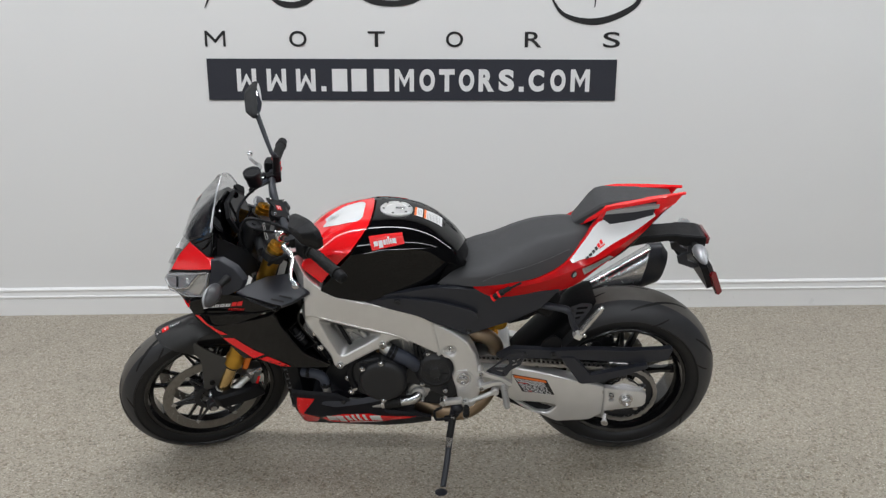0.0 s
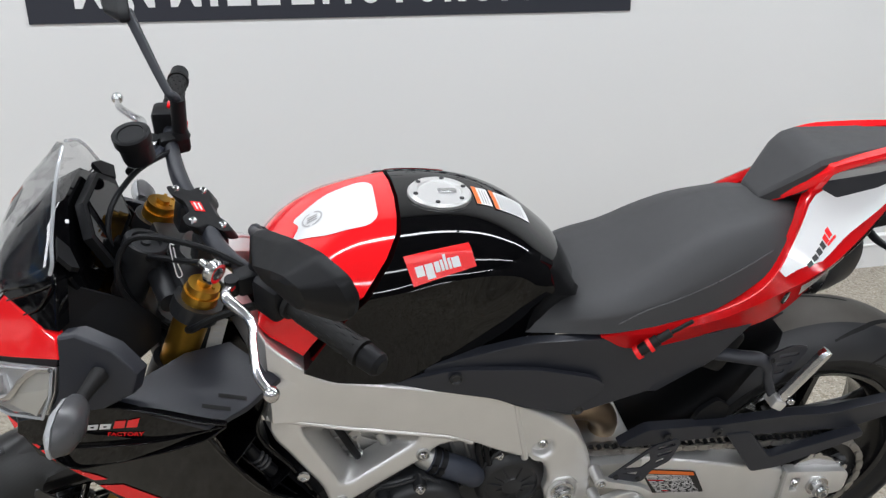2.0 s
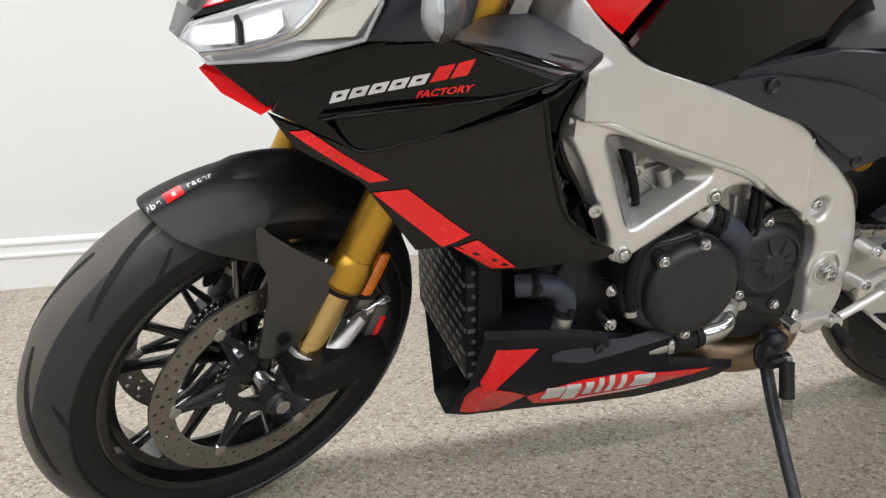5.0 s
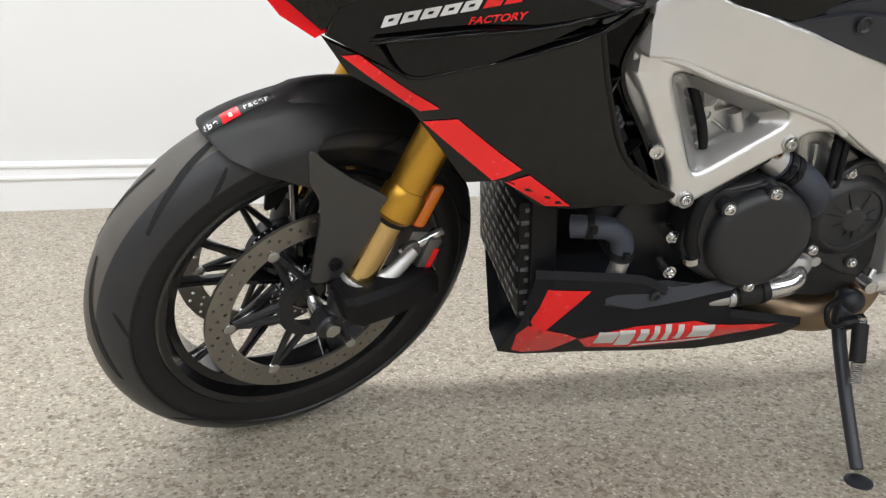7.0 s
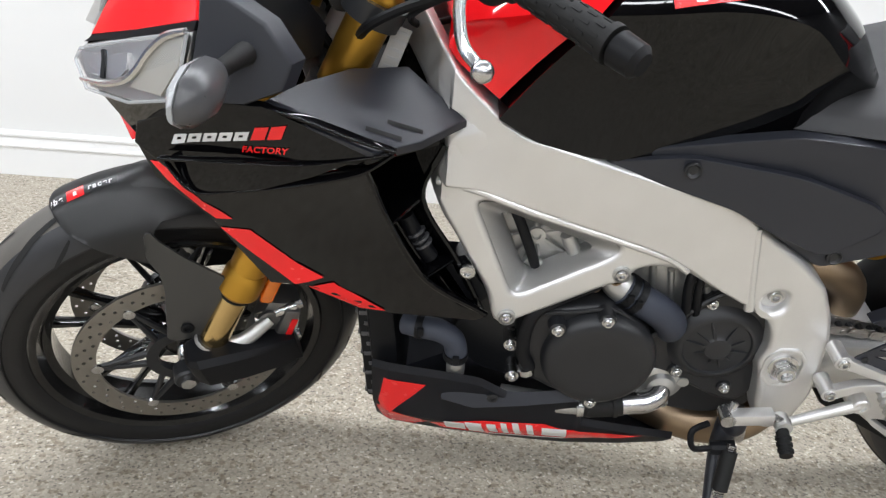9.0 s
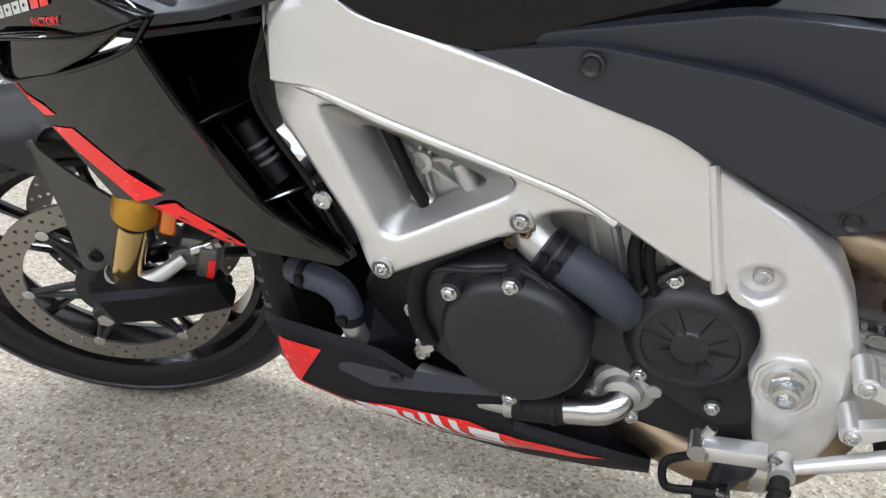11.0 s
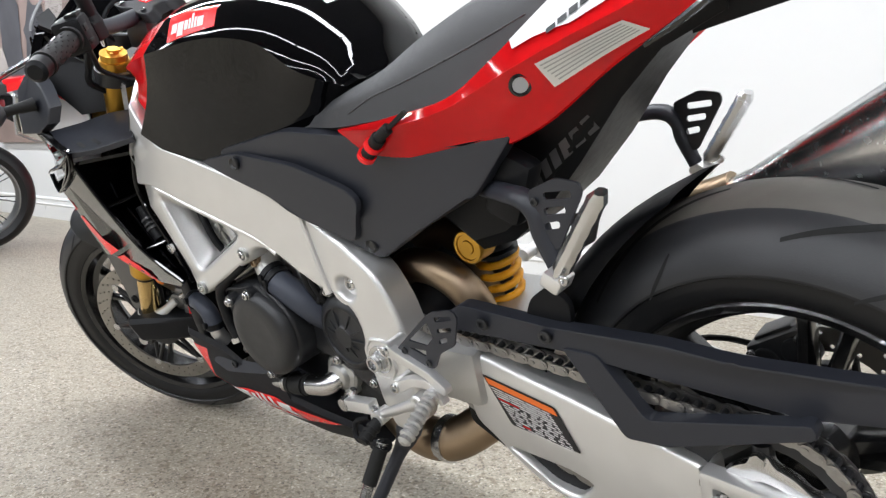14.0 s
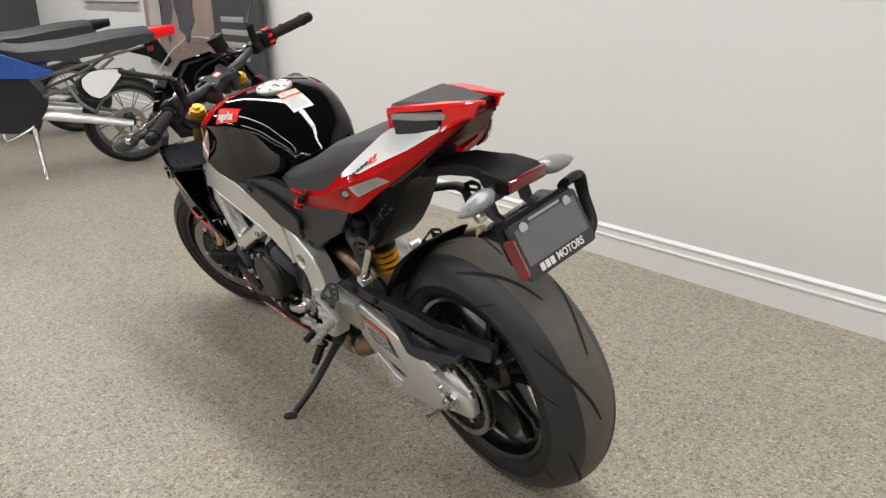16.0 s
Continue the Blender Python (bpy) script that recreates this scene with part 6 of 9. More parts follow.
for sgn in (-1, 1):
    bm = bmesh.new()
    rows = []
    for i in range(len(TOP_L)):
        a, c, d = TOP_L[i], RIDGE_L[i], LOW_L[i]
        rows.append([a + Vector((0, 0.022, -0.004)), a + Vector((0, 0.004, 0.001)), a, a.lerp(c, 0.5), a.lerp(c, 0.86), c, c.lerp(d, 0.14), c.lerp(d, 0.55), d, d + Vector((0, 0.004, -0.002)), d + Vector((0, 0.03, 0.006))])
    skin(bm, rows, closed=False)
    bmesh.ops.solidify(bm, geom=bm.faces[:], thickness=0.002)
    f = part("tail_panel", on_tail(bm, sgn), RED_PAINT, bike, "glossy red tail panel with a white field", 28)
    part("white_field", on_tail(tail_patch(3.25, 7.0 if sgn < 0 else 5.7, lambda f: 0.05, lambda f: 0.42 + 0.42 * min(1, f * 5) - 0.04 * f, 0.0024), sgn), WHITE_PAINT, f, "white painted field")
    for i in range(6):
        k = 3.72 + i * 0.165
        part("letter_block", on_tail(tail_patch(k, k + 0.135, 0.76 - 0.022 * i, 0.65 - 0.028 * i, 0.0032, 2, 1), sgn), BLACK_PRINT if i < 4 else RED_MATTE, f)
    part("small_line", on_tail(tail_patch(4.40, 4.75, 0.72, 0.68, 0.0032, 3, 1), sgn), RED_MATTE, f)
    # dark lip under the rear half of the lower edge
    bm = bmesh.new()
    lip = [tail_pt(4.4 + 3.3 * i / 14, 1.985) + Vector((0, 0.005, -0.004)) for i in range(15)]
    tube(bm, lip, [0.002 + 0.004 * math.sin(math.pi * min(1, i / 10 + 0.15)) ** 2 if i < 10 else 0.0025 for i in range(15)], 8, smooth=False)
    part("edge_lip", on_tail(bm, sgn), RIM_BLACK, f, "dark lip under the red panel")
    # black inlet under the wing
    bm = bmesh.new()
    skin(bm, [[(-0.100, -0.038, 0.970), (-0.100, -0.020, 0.972), (-0.098, -0.020, 0.990), (-0.098, -0.040, 0.988)], [(-0.074, -0.054, 0.954), (-0.070, -0.020, 0.960), (-0.070, -0.020, 0.990), (-0.072, -0.047, 0.988)],
              [(0.000, -0.048, 0.966), (0.000, -0.020, 0.972), (0.000, -0.020, 0.995), (0.000, -0.042, 0.994)], [(0.062, -0.036, 0.982), (0.060, -0.018, 0.984), (0.060, -0.018, 1.000), (0.062, -0.032, 1.000)]])
    part("inlet", on_tail(bm, sgn), MATTE_BLACK, f, "black inlet under the wing")
    bm = bmesh.new()
    skin(bm, [[(-0.092, -0.045, 0.987), (-0.092, -0.020, 0.988), (-0.090, -0.022, 1.004), (-0.090, -0.046, 1.002)], [(0.000, -0.041, 0.993), (0.000, -0.020, 0.994), (0.000, -0.020, 1.009), (0.000, -0.041, 1.008)],
              [(0.078, -0.028, 1.001), (0.078, -0.014, 1.002), (0.080, -0.012, 1.012), (0.080, -0.026, 1.012)]])
    part("inlet_face", on_tail(bm, sgn), GREY_PRINT, f, "grey face of the inlet")
    if sgn < 0:
        bm = bmesh.new()
        turned(bm, [(0, 0.0125), (0.003, 0.0125), (0.004, 0.010), (0.002, 0.009)], tail_pt(3.12, 1.28), tail_pt(3.12, 1.28, 1.0) - tail_pt(3.12, 1.28), 24)
        lk = part("seat_lock", bm, RIM_BLACK, f, "black ringed seat lock")
        bm = bmesh.new()
        c0, n0 = tail_pt(3.12, 1.28), (tail_pt(3.12, 1.28, 1.0) - tail_pt(3.12, 1.28))
        turned(bm, [(0.000, 0.0085), (0.0032, 0.0085), (0.0034, 0.0075), (0.0030, 0.001)], c0, n0, 20)
        part("lock_face", bm, GREY_PRINT, lk)
    part("data_label", on_tail(tail_patch(3.42, 4.62, lambda f: 1.12 + 0.16 * f, lambda f: 1.62 + 0.22 * f, 0.0022, 8, 3), sgn), SILVER, f, "silver printed data label")
    for i in range(6):
        s = 1.18 + 0.072 * i
        part("print_line", on_tail(tail_patch(3.46 + 0.01 * i, 4.55, lambda f: s + 0.16 * f, lambda f: s + 0.16 * f + 0.026, 0.003, 6, 1), sgn), GREY_PRINT, f)
    # red wing edge, from the low front tip over the bend to the rear
    bm = bmesh.new()
    rings = []
    for p, h, t in zip(spline([(-0.182, 0.014, 0.916), (-0.146, -0.018, 0.952), (-0.100, -0.048, 0.998), (-0.080, -0.050, 1.012), (0.034, -0.030, 1.024), (0.168, 0.008, 1.036)], 4), spline([(0.003, 0, 0), (0.010, 0, 0), (0.013, 0, 0), (0.010, 0, 0), (0.0085, 0, 0), (0.006, 0, 0)], 4),
                       spline([(0.003, 0, 0), (0.010, 0, 0), (0.015, 0, 0), (0.022, 0, 0), (0.028, 0, 0), (0.010, 0, 0)], 4)):
        rings.append([p + Vector((0, 0, 0)), p + Vector((0, 0.003, h.x * 0.5)), p + Vector((0, t.x, h.x * 0.3)), p + Vector((0, t.x, -h.x * 0.7)), p + Vector((0, 0.004, -h.x)), p + Vector((0, 0.001, -h.x * 0.8))])
    skin(bm, rings)
    part("tail_wing", on_tail(bm, sgn), RED_PAINT, bike, "glossy red wing edge of the tail", 40)
    # wing root down to the panel
    bm = bmesh.new()
    skin(bm, [[(-0.118, -0.040, 0.962), (-0.098, -0.038, 0.964), (-0.098, -0.020, 0.964), (-0.118, -0.022, 0.962)], [(-0.102, -0.048, 0.998), (-0.088, -0.048, 1.004), (-0.088, -0.026, 1.004), (-0.102, -0.028, 0.998)]])
    part("wing_root", on_tail(bm, sgn), RED_PAINT, bike, "", 30)
    # rear end of the wing, closed down to the panel
    bm = bmesh.new()
    skin(bm, [[(0.072, -0.021, 1.022), (0.066, -0.028, 0.985), (0.066, -0.021, 0.985), (0.072, -0.014, 1.022)], [(0.110, -0.010, 1.028), (0.104, -0.013, 0.990), (0.104, -0.006, 0.990), (0.110, -0.003, 1.028)],
              [(0.158, 0.005, 1.034), (0.136, 0.002, 1.003), (0.136, 0.008, 1.003), (0.158, 0.011, 1.034)]])
    part("wing_end", on_tail(bm, sgn), RED_PAINT, bike, "", 30)
bm = bmesh.new()
rings = []
for u, a, c, w0, w1 in ((-0.184, 0.014, 0.062, 0.926, 0.936), (-0.180, 0.004, 0.072, 0.926, 0.942), (-0.124, -0.030, 0.106, 0.958, 1.000), (-0.106, -0.034, 0.110, 0.970, 1.015), (-0.080, -0.034, 0.110, 0.985, 1.022), (0.040, -0.014, 0.090, 1.003, 1.027), (0.125, 0.008, 0.068, 1.016, 1.028)):
    rings.append([(u, a, w0), (u, a + 0.001, w1 - 0.007), (u, a + 0.008, w1), (u, c - 0.008, w1), (u, c - 0.001, w1 - 0.007), (u, c, w0)])
skin(bm, rings)
part("passenger_pad", bm, VINYL, bike, "dark grey tail pad", 25)
# closed middle of the tail, tail lamp
bm = bmesh.new()
skin(bm, [[(-0.12, -0.075, 0.850), (-0.12, 0.151, 0.850), (-0.12, 0.096, 0.975), (-0.12, -0.02, 0.975)], [(0.02, -0.048, 0.920), (0.02, 0.124, 0.920), (0.02, 0.091, 0.997), (0.02, -0.015, 0.997)], [(0.072, -0.016, 0.958), (0.072, 0.092, 0.958), (0.072, 0.078, 1.008), (0.072, -0.002, 1.008)], [(0.126, 0.008, 1.006), (0.126, 0.068, 1.006), (0.126, 0.064, 1.020), (0.126, 0.012, 1.020)]])
part("tail_core", bm, DARK_LENS, bike, "", 30)
bm = bmesh.new()
skin(bm, [[(0.052, -0.022, 0.936), (0.052, 0.098, 0.936), (0.037, 0.094, 0.947), (0.037, -0.018, 0.947)], [(0.082, -0.010, 0.960), (0.082, 0.086, 0.960), (0.070, 0.082, 0.969), (0.070, -0.006, 0.969)], [(0.133, 0.010, 1.003), (0.133, 0.066, 1.003), (0.121, 0.064, 1.011), (0.121, 0.012, 1.011)]])
part("tail_lamp", bm, DARK_LENS, bike, "dark red tail lamp", 30)
# red loop at the seat's front corner
bm = bmesh.new()
for p0, p1 in (((-0.446, -0.164, 0.752), (-0.440, -0.165, 0.757)), ((-0.428, -0.166, 0.766), (-0.422, -0.166, 0.770))):
    rod(bm, p0, p1, 0.0125, n=20)
part("knob_ring", bm, RED_MATTE, bike, "red ring of the pull knob", 50)
bm = bmesh.new()
rod(bm, (-0.447, -0.164, 0.751), (-0.412, -0.166, 0.778), 0.0098, n=18)
rod(bm, (-0.412, -0.166, 0.778), (-0.392, -0.166, 0.790), 0.0075, n=14)
box(bm, (-0.374, -0.166, 0.800), (0.040, 0.005, 0.006), Matrix.Rotation(radians(-30), 4, "Y"), 0.001)
part("pull_knob", bm, SOFT_RUBBER, bike)

# black panel under the seat
bm = bmesh.new()
PANEL = rounded([(-0.880, 0.738), (-0.780, 0.758), (-0.630, 0.784), (-0.500, 0.776), (-0.400, 0.762), (-0.300, 0.764), (-0.215, 0.785), (-0.290, 0.700), (-0.400, 0.645), (-0.525, 0.575), (-0.560, 0.600), (-0.640, 0.660), (-0.680, 0.682)], 0.012, 2)
plate(bm, side(PANEL, lambda u, w: -0.158 + 0.06 * (w - 0.7) + 0.04 * max(0, u + 0.6) + (0.58 * max(0, 0.66 - w))), 0.02, bevel=0.004)
pn = both("seat_panel", bm, MATTE_BLACK, "matte black side panel under the seat")
bm = bmesh.new()
RAISED = rounded([(-0.865, 0.736), (-0.750, 0.752), (-0.610, 0.736), (-0.505, 0.703), (-0.486, 0.682), (-0.540, 0.610), (-0.640, 0.662), (-0.680, 0.684)], 0.02, 3)
plate(bm, side(RAISED, lambda u, w: -0.167 + 0.06 * (w - 0.7) + 0.04 * max(0, u + 0.6) + (0.58 * max(0, 0.66 - w))), 0.01, bevel=0.003)
both("panel_insert", bm, MATTE_BLACK, "matte black raised side insert")
for sgn, f in ((-1, pn[0]), (1, pn[1])):
    for u, w, v in ((-0.748, 0.737, 0.167), (-0.520, 0.606, 0.130)):
        bm = bmesh.new()
        turned(bm, [(0, 0.011), (0.003, 0.011), (0.004, 0.009), (0.001, 0.006)], (u, sgn * v, w), (0, sgn, 0), 20)
        part("bolt", bm, DARK_METAL, f)

# ---- frame ----
def fv(u, w):
    return -0.151 + 0.085 * (u + 0.633) + 0.044 * (w - 0.645) + 1.8 * max(0, -1.04 - u) * min(1, max(0, (0.92 - w) / 0.12)) + 0.35 * max(0, w - 0.76) + 1.25 * max(0, -1.06 - u) * min(1, max(0, (w - 0.80) / 0.12))


BEAM = [(-1.106, 0.898), (-1.079, 0.876), (-1.050, 0.844), (-1.022, 0.814), (-0.990, 0.788), (-0.958, 0.766), (-0.818, 0.724), (-0.676, 0.680), (-0.638, 0.656), (-0.562, 0.602), (-0.517, 0.562), (-0.494, 0.516), (-0.481, 0.470), (-0.478, 0.366), (-0.500, 0.306), (-0.539, 0.302),
        (-0.557, 0.350), (-0.563, 0.391), (-0.576, 0.432), (-0.567, 0.455), (-0.573, 0.489), (-0.589, 0.511), (-0.607, 0.520), (-0.622, 0.534), (-0.674, 0.557), (-0.720, 0.584), (-0.760, 0.590), (-0.785, 0.582), (-0.792, 0.564), (-0.815, 0.556), (-0.930, 0.496), (-0.945, 0.488), (-0.962, 0.494), (-0.974, 0.540),
        (-1.032, 0.643), (-1.062, 0.682), (-1.058, 0.715), (-1.048, 0.752), (-1.070, 0.791), (-1.115, 0.840)]
HOLE = rounded([(-1.000, 0.674), (-0.982, 0.676), (-0.819, 0.622), (-0.810, 0.614), (-0.816, 0.603), (-0.928, 0.541), (-0.943, 0.543)], 0.012, 3)
INNER_HOLE = rounded([(-0.970, 0.650), (-0.957, 0.651), (-0.848, 0.610), (-0.841, 0.603), (-0.852, 0.592), (-0.914, 0.557), (-0.929, 0.560)], 0.012, 3)
bm = bmesh.new()
SINK = [(-0.582 + 0.0185 * math.cos(radians(20 * i)), 0.537 + 0.0175 * math.sin(radians(20 * i))) for i in range(18)]
bent_plate(bm, rounded(BEAM, 0.012, 2), fv, 0.05, [HOLE, SINK], 0.009, 3)
fr = both("frame", bm, SILVER, "satin silver aluminium twin-spar frame")
SPAR = [(-1.106, 0.901), (-1.078, 0.879), (-1.049, 0.847), (-1.021, 0.817), (-0.989, 0.791), (-0.957, 0.769), (-0.817, 0.727), (-0.675, 0.683), (-0.640, 0.660), (-0.620, 0.532), (-0.674, 0.562), (-0.716, 0.590), (-0.760, 0.614), (-0.925, 0.668), (-1.000, 0.694), (-1.050, 0.698), (-1.054, 0.715), (-1.044, 0.754), (-1.067, 0.794), (-1.110, 0.840)]
for f in fr:
    sgn = 1 if f is fr[1] else -1
    bm = bmesh.new()
    skin(bm, [[(u, -sgn * (fv(u, w) + d), w) for u, w in ring] for ring, d in ((HOLE, 0.004), (INNER_HOLE, 0.022), (INNER_HOLE, 0.046))], caps=False)
    bmesh.ops.solidify(bm, geom=bm.faces[:], thickness=0.002)
    part("window_rim", bm, SILVER, f, "", 50)
bm = bmesh.new()
bent_plate(bm, rounded(SPAR, 0.012, 2), lambda u, w: fv(u, w) - 0.006, 0.012, bevel=0.005, segments=3)
both("spar", bm, SILVER, "smooth formed aluminium spar")
for sgn, f in ((-1, fr[0]), (1, fr[1])):
    for path in ([(-0.642, 0.655), (-0.630, 0.590), (-0.617, 0.527)], [(-1.050, 0.694), (-1.000, 0.692), (-0.925, 0.664), (-0.760, 0.610), (-0.716, 0.586)]):
        bm = bmesh.new()
        tube(bm, [(u, sgn * -(fv(u, w) - 0.0005), w) for u, w in path], 0.0068 if len(path) == 3 else 0.0052, 10)
        part("weld_seam", bm, SILVER, f)
    for u, w, r in ((-0.802, 0.578, 0.012), (-0.944, 0.504, 0.012)):
        bm = bmesh.new()
        v = -fv(u, w)
        turned(bm, [(-0.002, r), (0.004, r), (0.005, r * 0.85), (0.001, r * 0.75), (0.001, r * 0.2)], (u, sgn * v, w), (0, sgn, 0), 28)
        part("boss", bm, CAST, f)
        bm = bmesh.new()
        bolt(bm, (u, sgn * v, w), 0.0075, 0.007, (0, sgn, 0))
        part("bolt", bm, STEEL, f)
    # countersunk pocket with its bolt at the bottom
    bm = bmesh.new()
    v = -fv(-0.582, 0.537)
    turned(bm, [(-0.006, 0.0275), (-0.016, 0.020), (-0.018, 0.013), (-0.018, 0.002), (-0.021, 0.002), (-0.021, 0.020), (-0.008, 0.0300)], (-0.582, sgn * v, 0.537), (0, sgn, 0), 28, closed=True)
    part("bolt_pocket", bm, SILVER, f)
    bm = bmesh.new()
    bolt(bm, (-0.580, sgn * (v - 0.018), 0.540), 0.0095, 0.010, (0, sgn, 0))
    part("bolt", bm, STEEL, f)
    # swingarm pivot: an eight-sided raised rim, a washer, a flanged nut and the hollow spindle
    pu, pw = -0.538, 0.426
    v = -fv(pu, pw)
    octo = lambda a, b: rounded([(pu + a * x, pw + b * z) for x, z in ((-1, -0.45), (-1, 0.45), (-0.5, 1), (0.5, 1), (1, 0.45), (1, -0.45), (0.5, -1), (-0.5, -1))], 0.006, 3)
    bm = bmesh.new()
    plate(bm, side(octo(0.030, 0.035), sgn * (v + 0.0035)), -sgn * 0.006, [side(octo(0.025, 0.030), sgn * (v + 0.0035))], bevel=0.0018)
    part("pivot_rim", bm, SILVER, f)
    bm = bmesh.new()
    turned(bm, [(0, 0.0225), (0.004, 0.0225), (0.005, 0.019), (0.005, 0.010)], (pu, sgn * v, pw), (0, sgn, 0), 28)
    part("washer", bm, STEEL, f)
    bm = bmesh.new()
    rod(bm, (pu, sgn * v, pw), (pu, sgn * (v + 0.012), pw), 0.0185, 0.0165, n=6)
    turned(bm, [(0.010, 0.0135), (0.019, 0.0130), (0.020, 0.0115), (0.020, 0.0085), (0.004, 0.0075)], (pu, sgn * v, pw), (0, sgn, 0), 24)
    part("pivot_nut", bm, STEEL, f)

# ---- engine ----
bm = bmesh.new()
plate(bm, side(rounded([(-1.02, 0.40), (-0.97, 0.33), (-0.80, 0.30), (-0.60, 0.27), (-0.53, 0.30), (-0.52, 0.46), (-0.60, 0.53), (-0.72, 0.56), (-0.95, 0.52)], 0.03), -0.105), 0.21, bevel=0.01)
eng = part("engine", bm, DARK_METAL, bike, "black engine cases", 40)
# silver cylinder heads seen through the frame
bm = bmesh.new()
box(bm, (-0.895, 0, 0.60), (0.20, 0.25, 0.17), Matrix.Rotation(radians(-24), 4, "Y"), 0.012)
box(bm, (-0.745, 0, 0.575), (0.13, 0.22, 0.14), Matrix.Rotation(radians(30), 4, "Y"), 0.012)
plate(bm, side(rounded([(-0.785, 0.572), (-0.705, 0.570), (-0.640, 0.533), (-0.602, 0.500), (-0.620, 0.465), (-0.740, 0.485), (-0.792, 0.530)], 0.01, 2), -0.112), 0.06, bevel=0.005)
for k in range(5):
    rod(bm, (-0.735 + 0.027 * k, -0.112, 0.500), (-0.748 + 0.027 * k, -0.116, 0.566 - 0.011 * k), 0.005, n=8)
head = part("cylinder_head", bm, CAST, bike, "cast silver cylinder head", 40)
bm = bmesh.new()
star = Vector((-0.915, -0.132, 0.606))
turned(bm, [(0, 0.012), (0.006, 0.012), (0.006, 0.006), (0.002, 0.005)], star, (0, -1, 0), 20)
for i in range(8):
    t = 2 * math.pi * i / 8 + 0.2
    rod(bm, star + Vector((0.011 * math.cos(t), 0, 0.011 * math.sin(t))), star + Vector((0.048 * math.cos(t), 0.004, 0.048 * math.sin(t))), 0.0028, n=6)
part("rib", bm, CAST, head)
bm = bmesh.new()
rod(bm, (-0.875, -0.136, 0.612), (-0.862, -0.136, 0.585), 0.010, n=14)
rod(bm, (-0.925, -0.136, 0.570), (-0.905, -0.136, 0.560), 0.008, n=14)
part("fitting", bm, CAST, head)


def cover_plate(name, outline, v, depth, mat, label, bev=0.012):
    b = bmesh.new()
    plate(b, side(rounded(outline, 0.02, 4), v), depth, bevel=bev, segments=3)
    return part(name, b, mat, bike, label, 50)


ALT = [(-0.920, 0.412), (-0.917, 0.480), (-0.897, 0.505), (-0.850, 0.513), (-0.800, 0.522), (-0.760, 0.497), (-0.731, 0.462), (-0.727, 0.410), (-0.752, 0.368), (-0.800, 0.350), (-0.850, 0.350), (-0.898, 0.376)]
alt = cover_plate("alternator_cover", ALT, -0.166, 0.08, DARK_METAL, "round matte black engine cover")
bm = bmesh.new()
turned(bm, [(0, 0.0805), (0.008, 0.0795), (0.0165, 0.0745), (0.0205, 0.067), (0.0215, 0.058), (0.0222, 0.047), (0.0212, 0.044), (0.0212, 0.020)], (-0.806, -0.166, 0.431), (0, -1, 0), 64)
part("cover_face", bm, DARK_METAL, alt, "", 40)
# bead along the flange
bm = bmesh.new()
tube(bm, [(-0.914, -0.167, 0.420), (-0.911, -0.167, 0.478), (-0.893, -0.167, 0.500), (-0.848, -0.167, 0.508), (-0.800, -0.167, 0.517), (-0.764, -0.167, 0.494), (-0.736, -0.167, 0.458), (-0.733, -0.167, 0.415)], 0.003, 8)
part("flange_bead", bm, DARK_METAL, alt)
for u, w in ((-0.872, 0.486), (-0.808, 0.508), (-0.806, 0.357)):
    bm = bmesh.new()
    rod(bm, (u, -0.160, w), (u, -0.182, w), 0.0135, 0.0115, n=20)
    part("bolt_boss", bm, DARK_METAL, alt)
    bm = bmesh.new()
    rod(bm, (u, -0.181, w), (u, -0.1845, w), 0.0085, n=18)
    bolt(bm, (u, -0.1835, w), 0.0068, 0.006)
    part("bolt", bm, STEEL, alt)
CLU = [(-0.748, 0.385), (-0.742, 0.442), (-0.705, 0.468), (-0.675, 0.505), (-0.645, 0.527), (-0.610, 0.530), (-0.580, 0.510), (-0.560, 0.470), (-0.552, 0.345), (-0.575, 0.322), (-0.612, 0.332), (-0.655, 0.354), (-0.690, 0.374)]
clu = cover_plate("sprocket_cover", CLU, -0.126, 0.06, DARK_METAL, "matte black cast sprocket cover", 0.008)
bm = bmesh.new()
tube(bm, [(-0.745, -0.130, 0.437), (-0.723, -0.130, 0.450), (-0.703, -0.130, 0.471), (-0.674, -0.130, 0.506), (-0.645, -0.128, 0.528), (-0.618, -0.127, 0.530)], 0.0045, 10)
part("flange_bead", bm, DARK_METAL, clu)
bm = bmesh.new()
sc = Vector((-0.632, -0.126, 0.439))
turned(bm, [(-0.002, 0.070), (0.006, 0.063), (0.011, 0.056), (0.0125, 0.0515), (0.0120, 0.0495), (0.0085, 0.0480), (0.0085, 0.040), (0.0105, 0.028), (0.0125, 0.021), (0.0160, 0.0185), (0.0168, 0.0150), (0.0168, 0.002)], sc, (0, -1, 0), 56)
part("star_cover", bm, DARK_METAL, clu, "", 40)
for deg, r0, r1 in ((113, 0.018, 0.046), (63, 0.018, 0.044), (146, 0.018, 0.040), (171, 0.018, 0.047), (204, 0.018, 0.034), (22, 0.018, 0.040), (352, 0.018, 0.047), (318, 0.018, 0.034), (290, 0.018, 0.040), (262, 0.018, 0.032)):
    t = radians(deg)
    bm = bmesh.new()
    rad = Vector((math.cos(t), 0, math.sin(t)))
    skin(bm, [[sc + rad * r + Vector((-math.sin(t), 0, math.cos(t))) * x + Vector((0, -y, 0)) for x, y in ((-wd, 0.006), (-wd * 0.5, hh), (wd * 0.5, hh), (wd, 0.006))] for r, wd, hh in ((r0, 0.0036, 0.0158), ((r0 + r1) / 2, 0.0026, 0.0135), (r1, 0.0014, 0.0095))])
    part("vane", bm, DARK_METAL, clu)
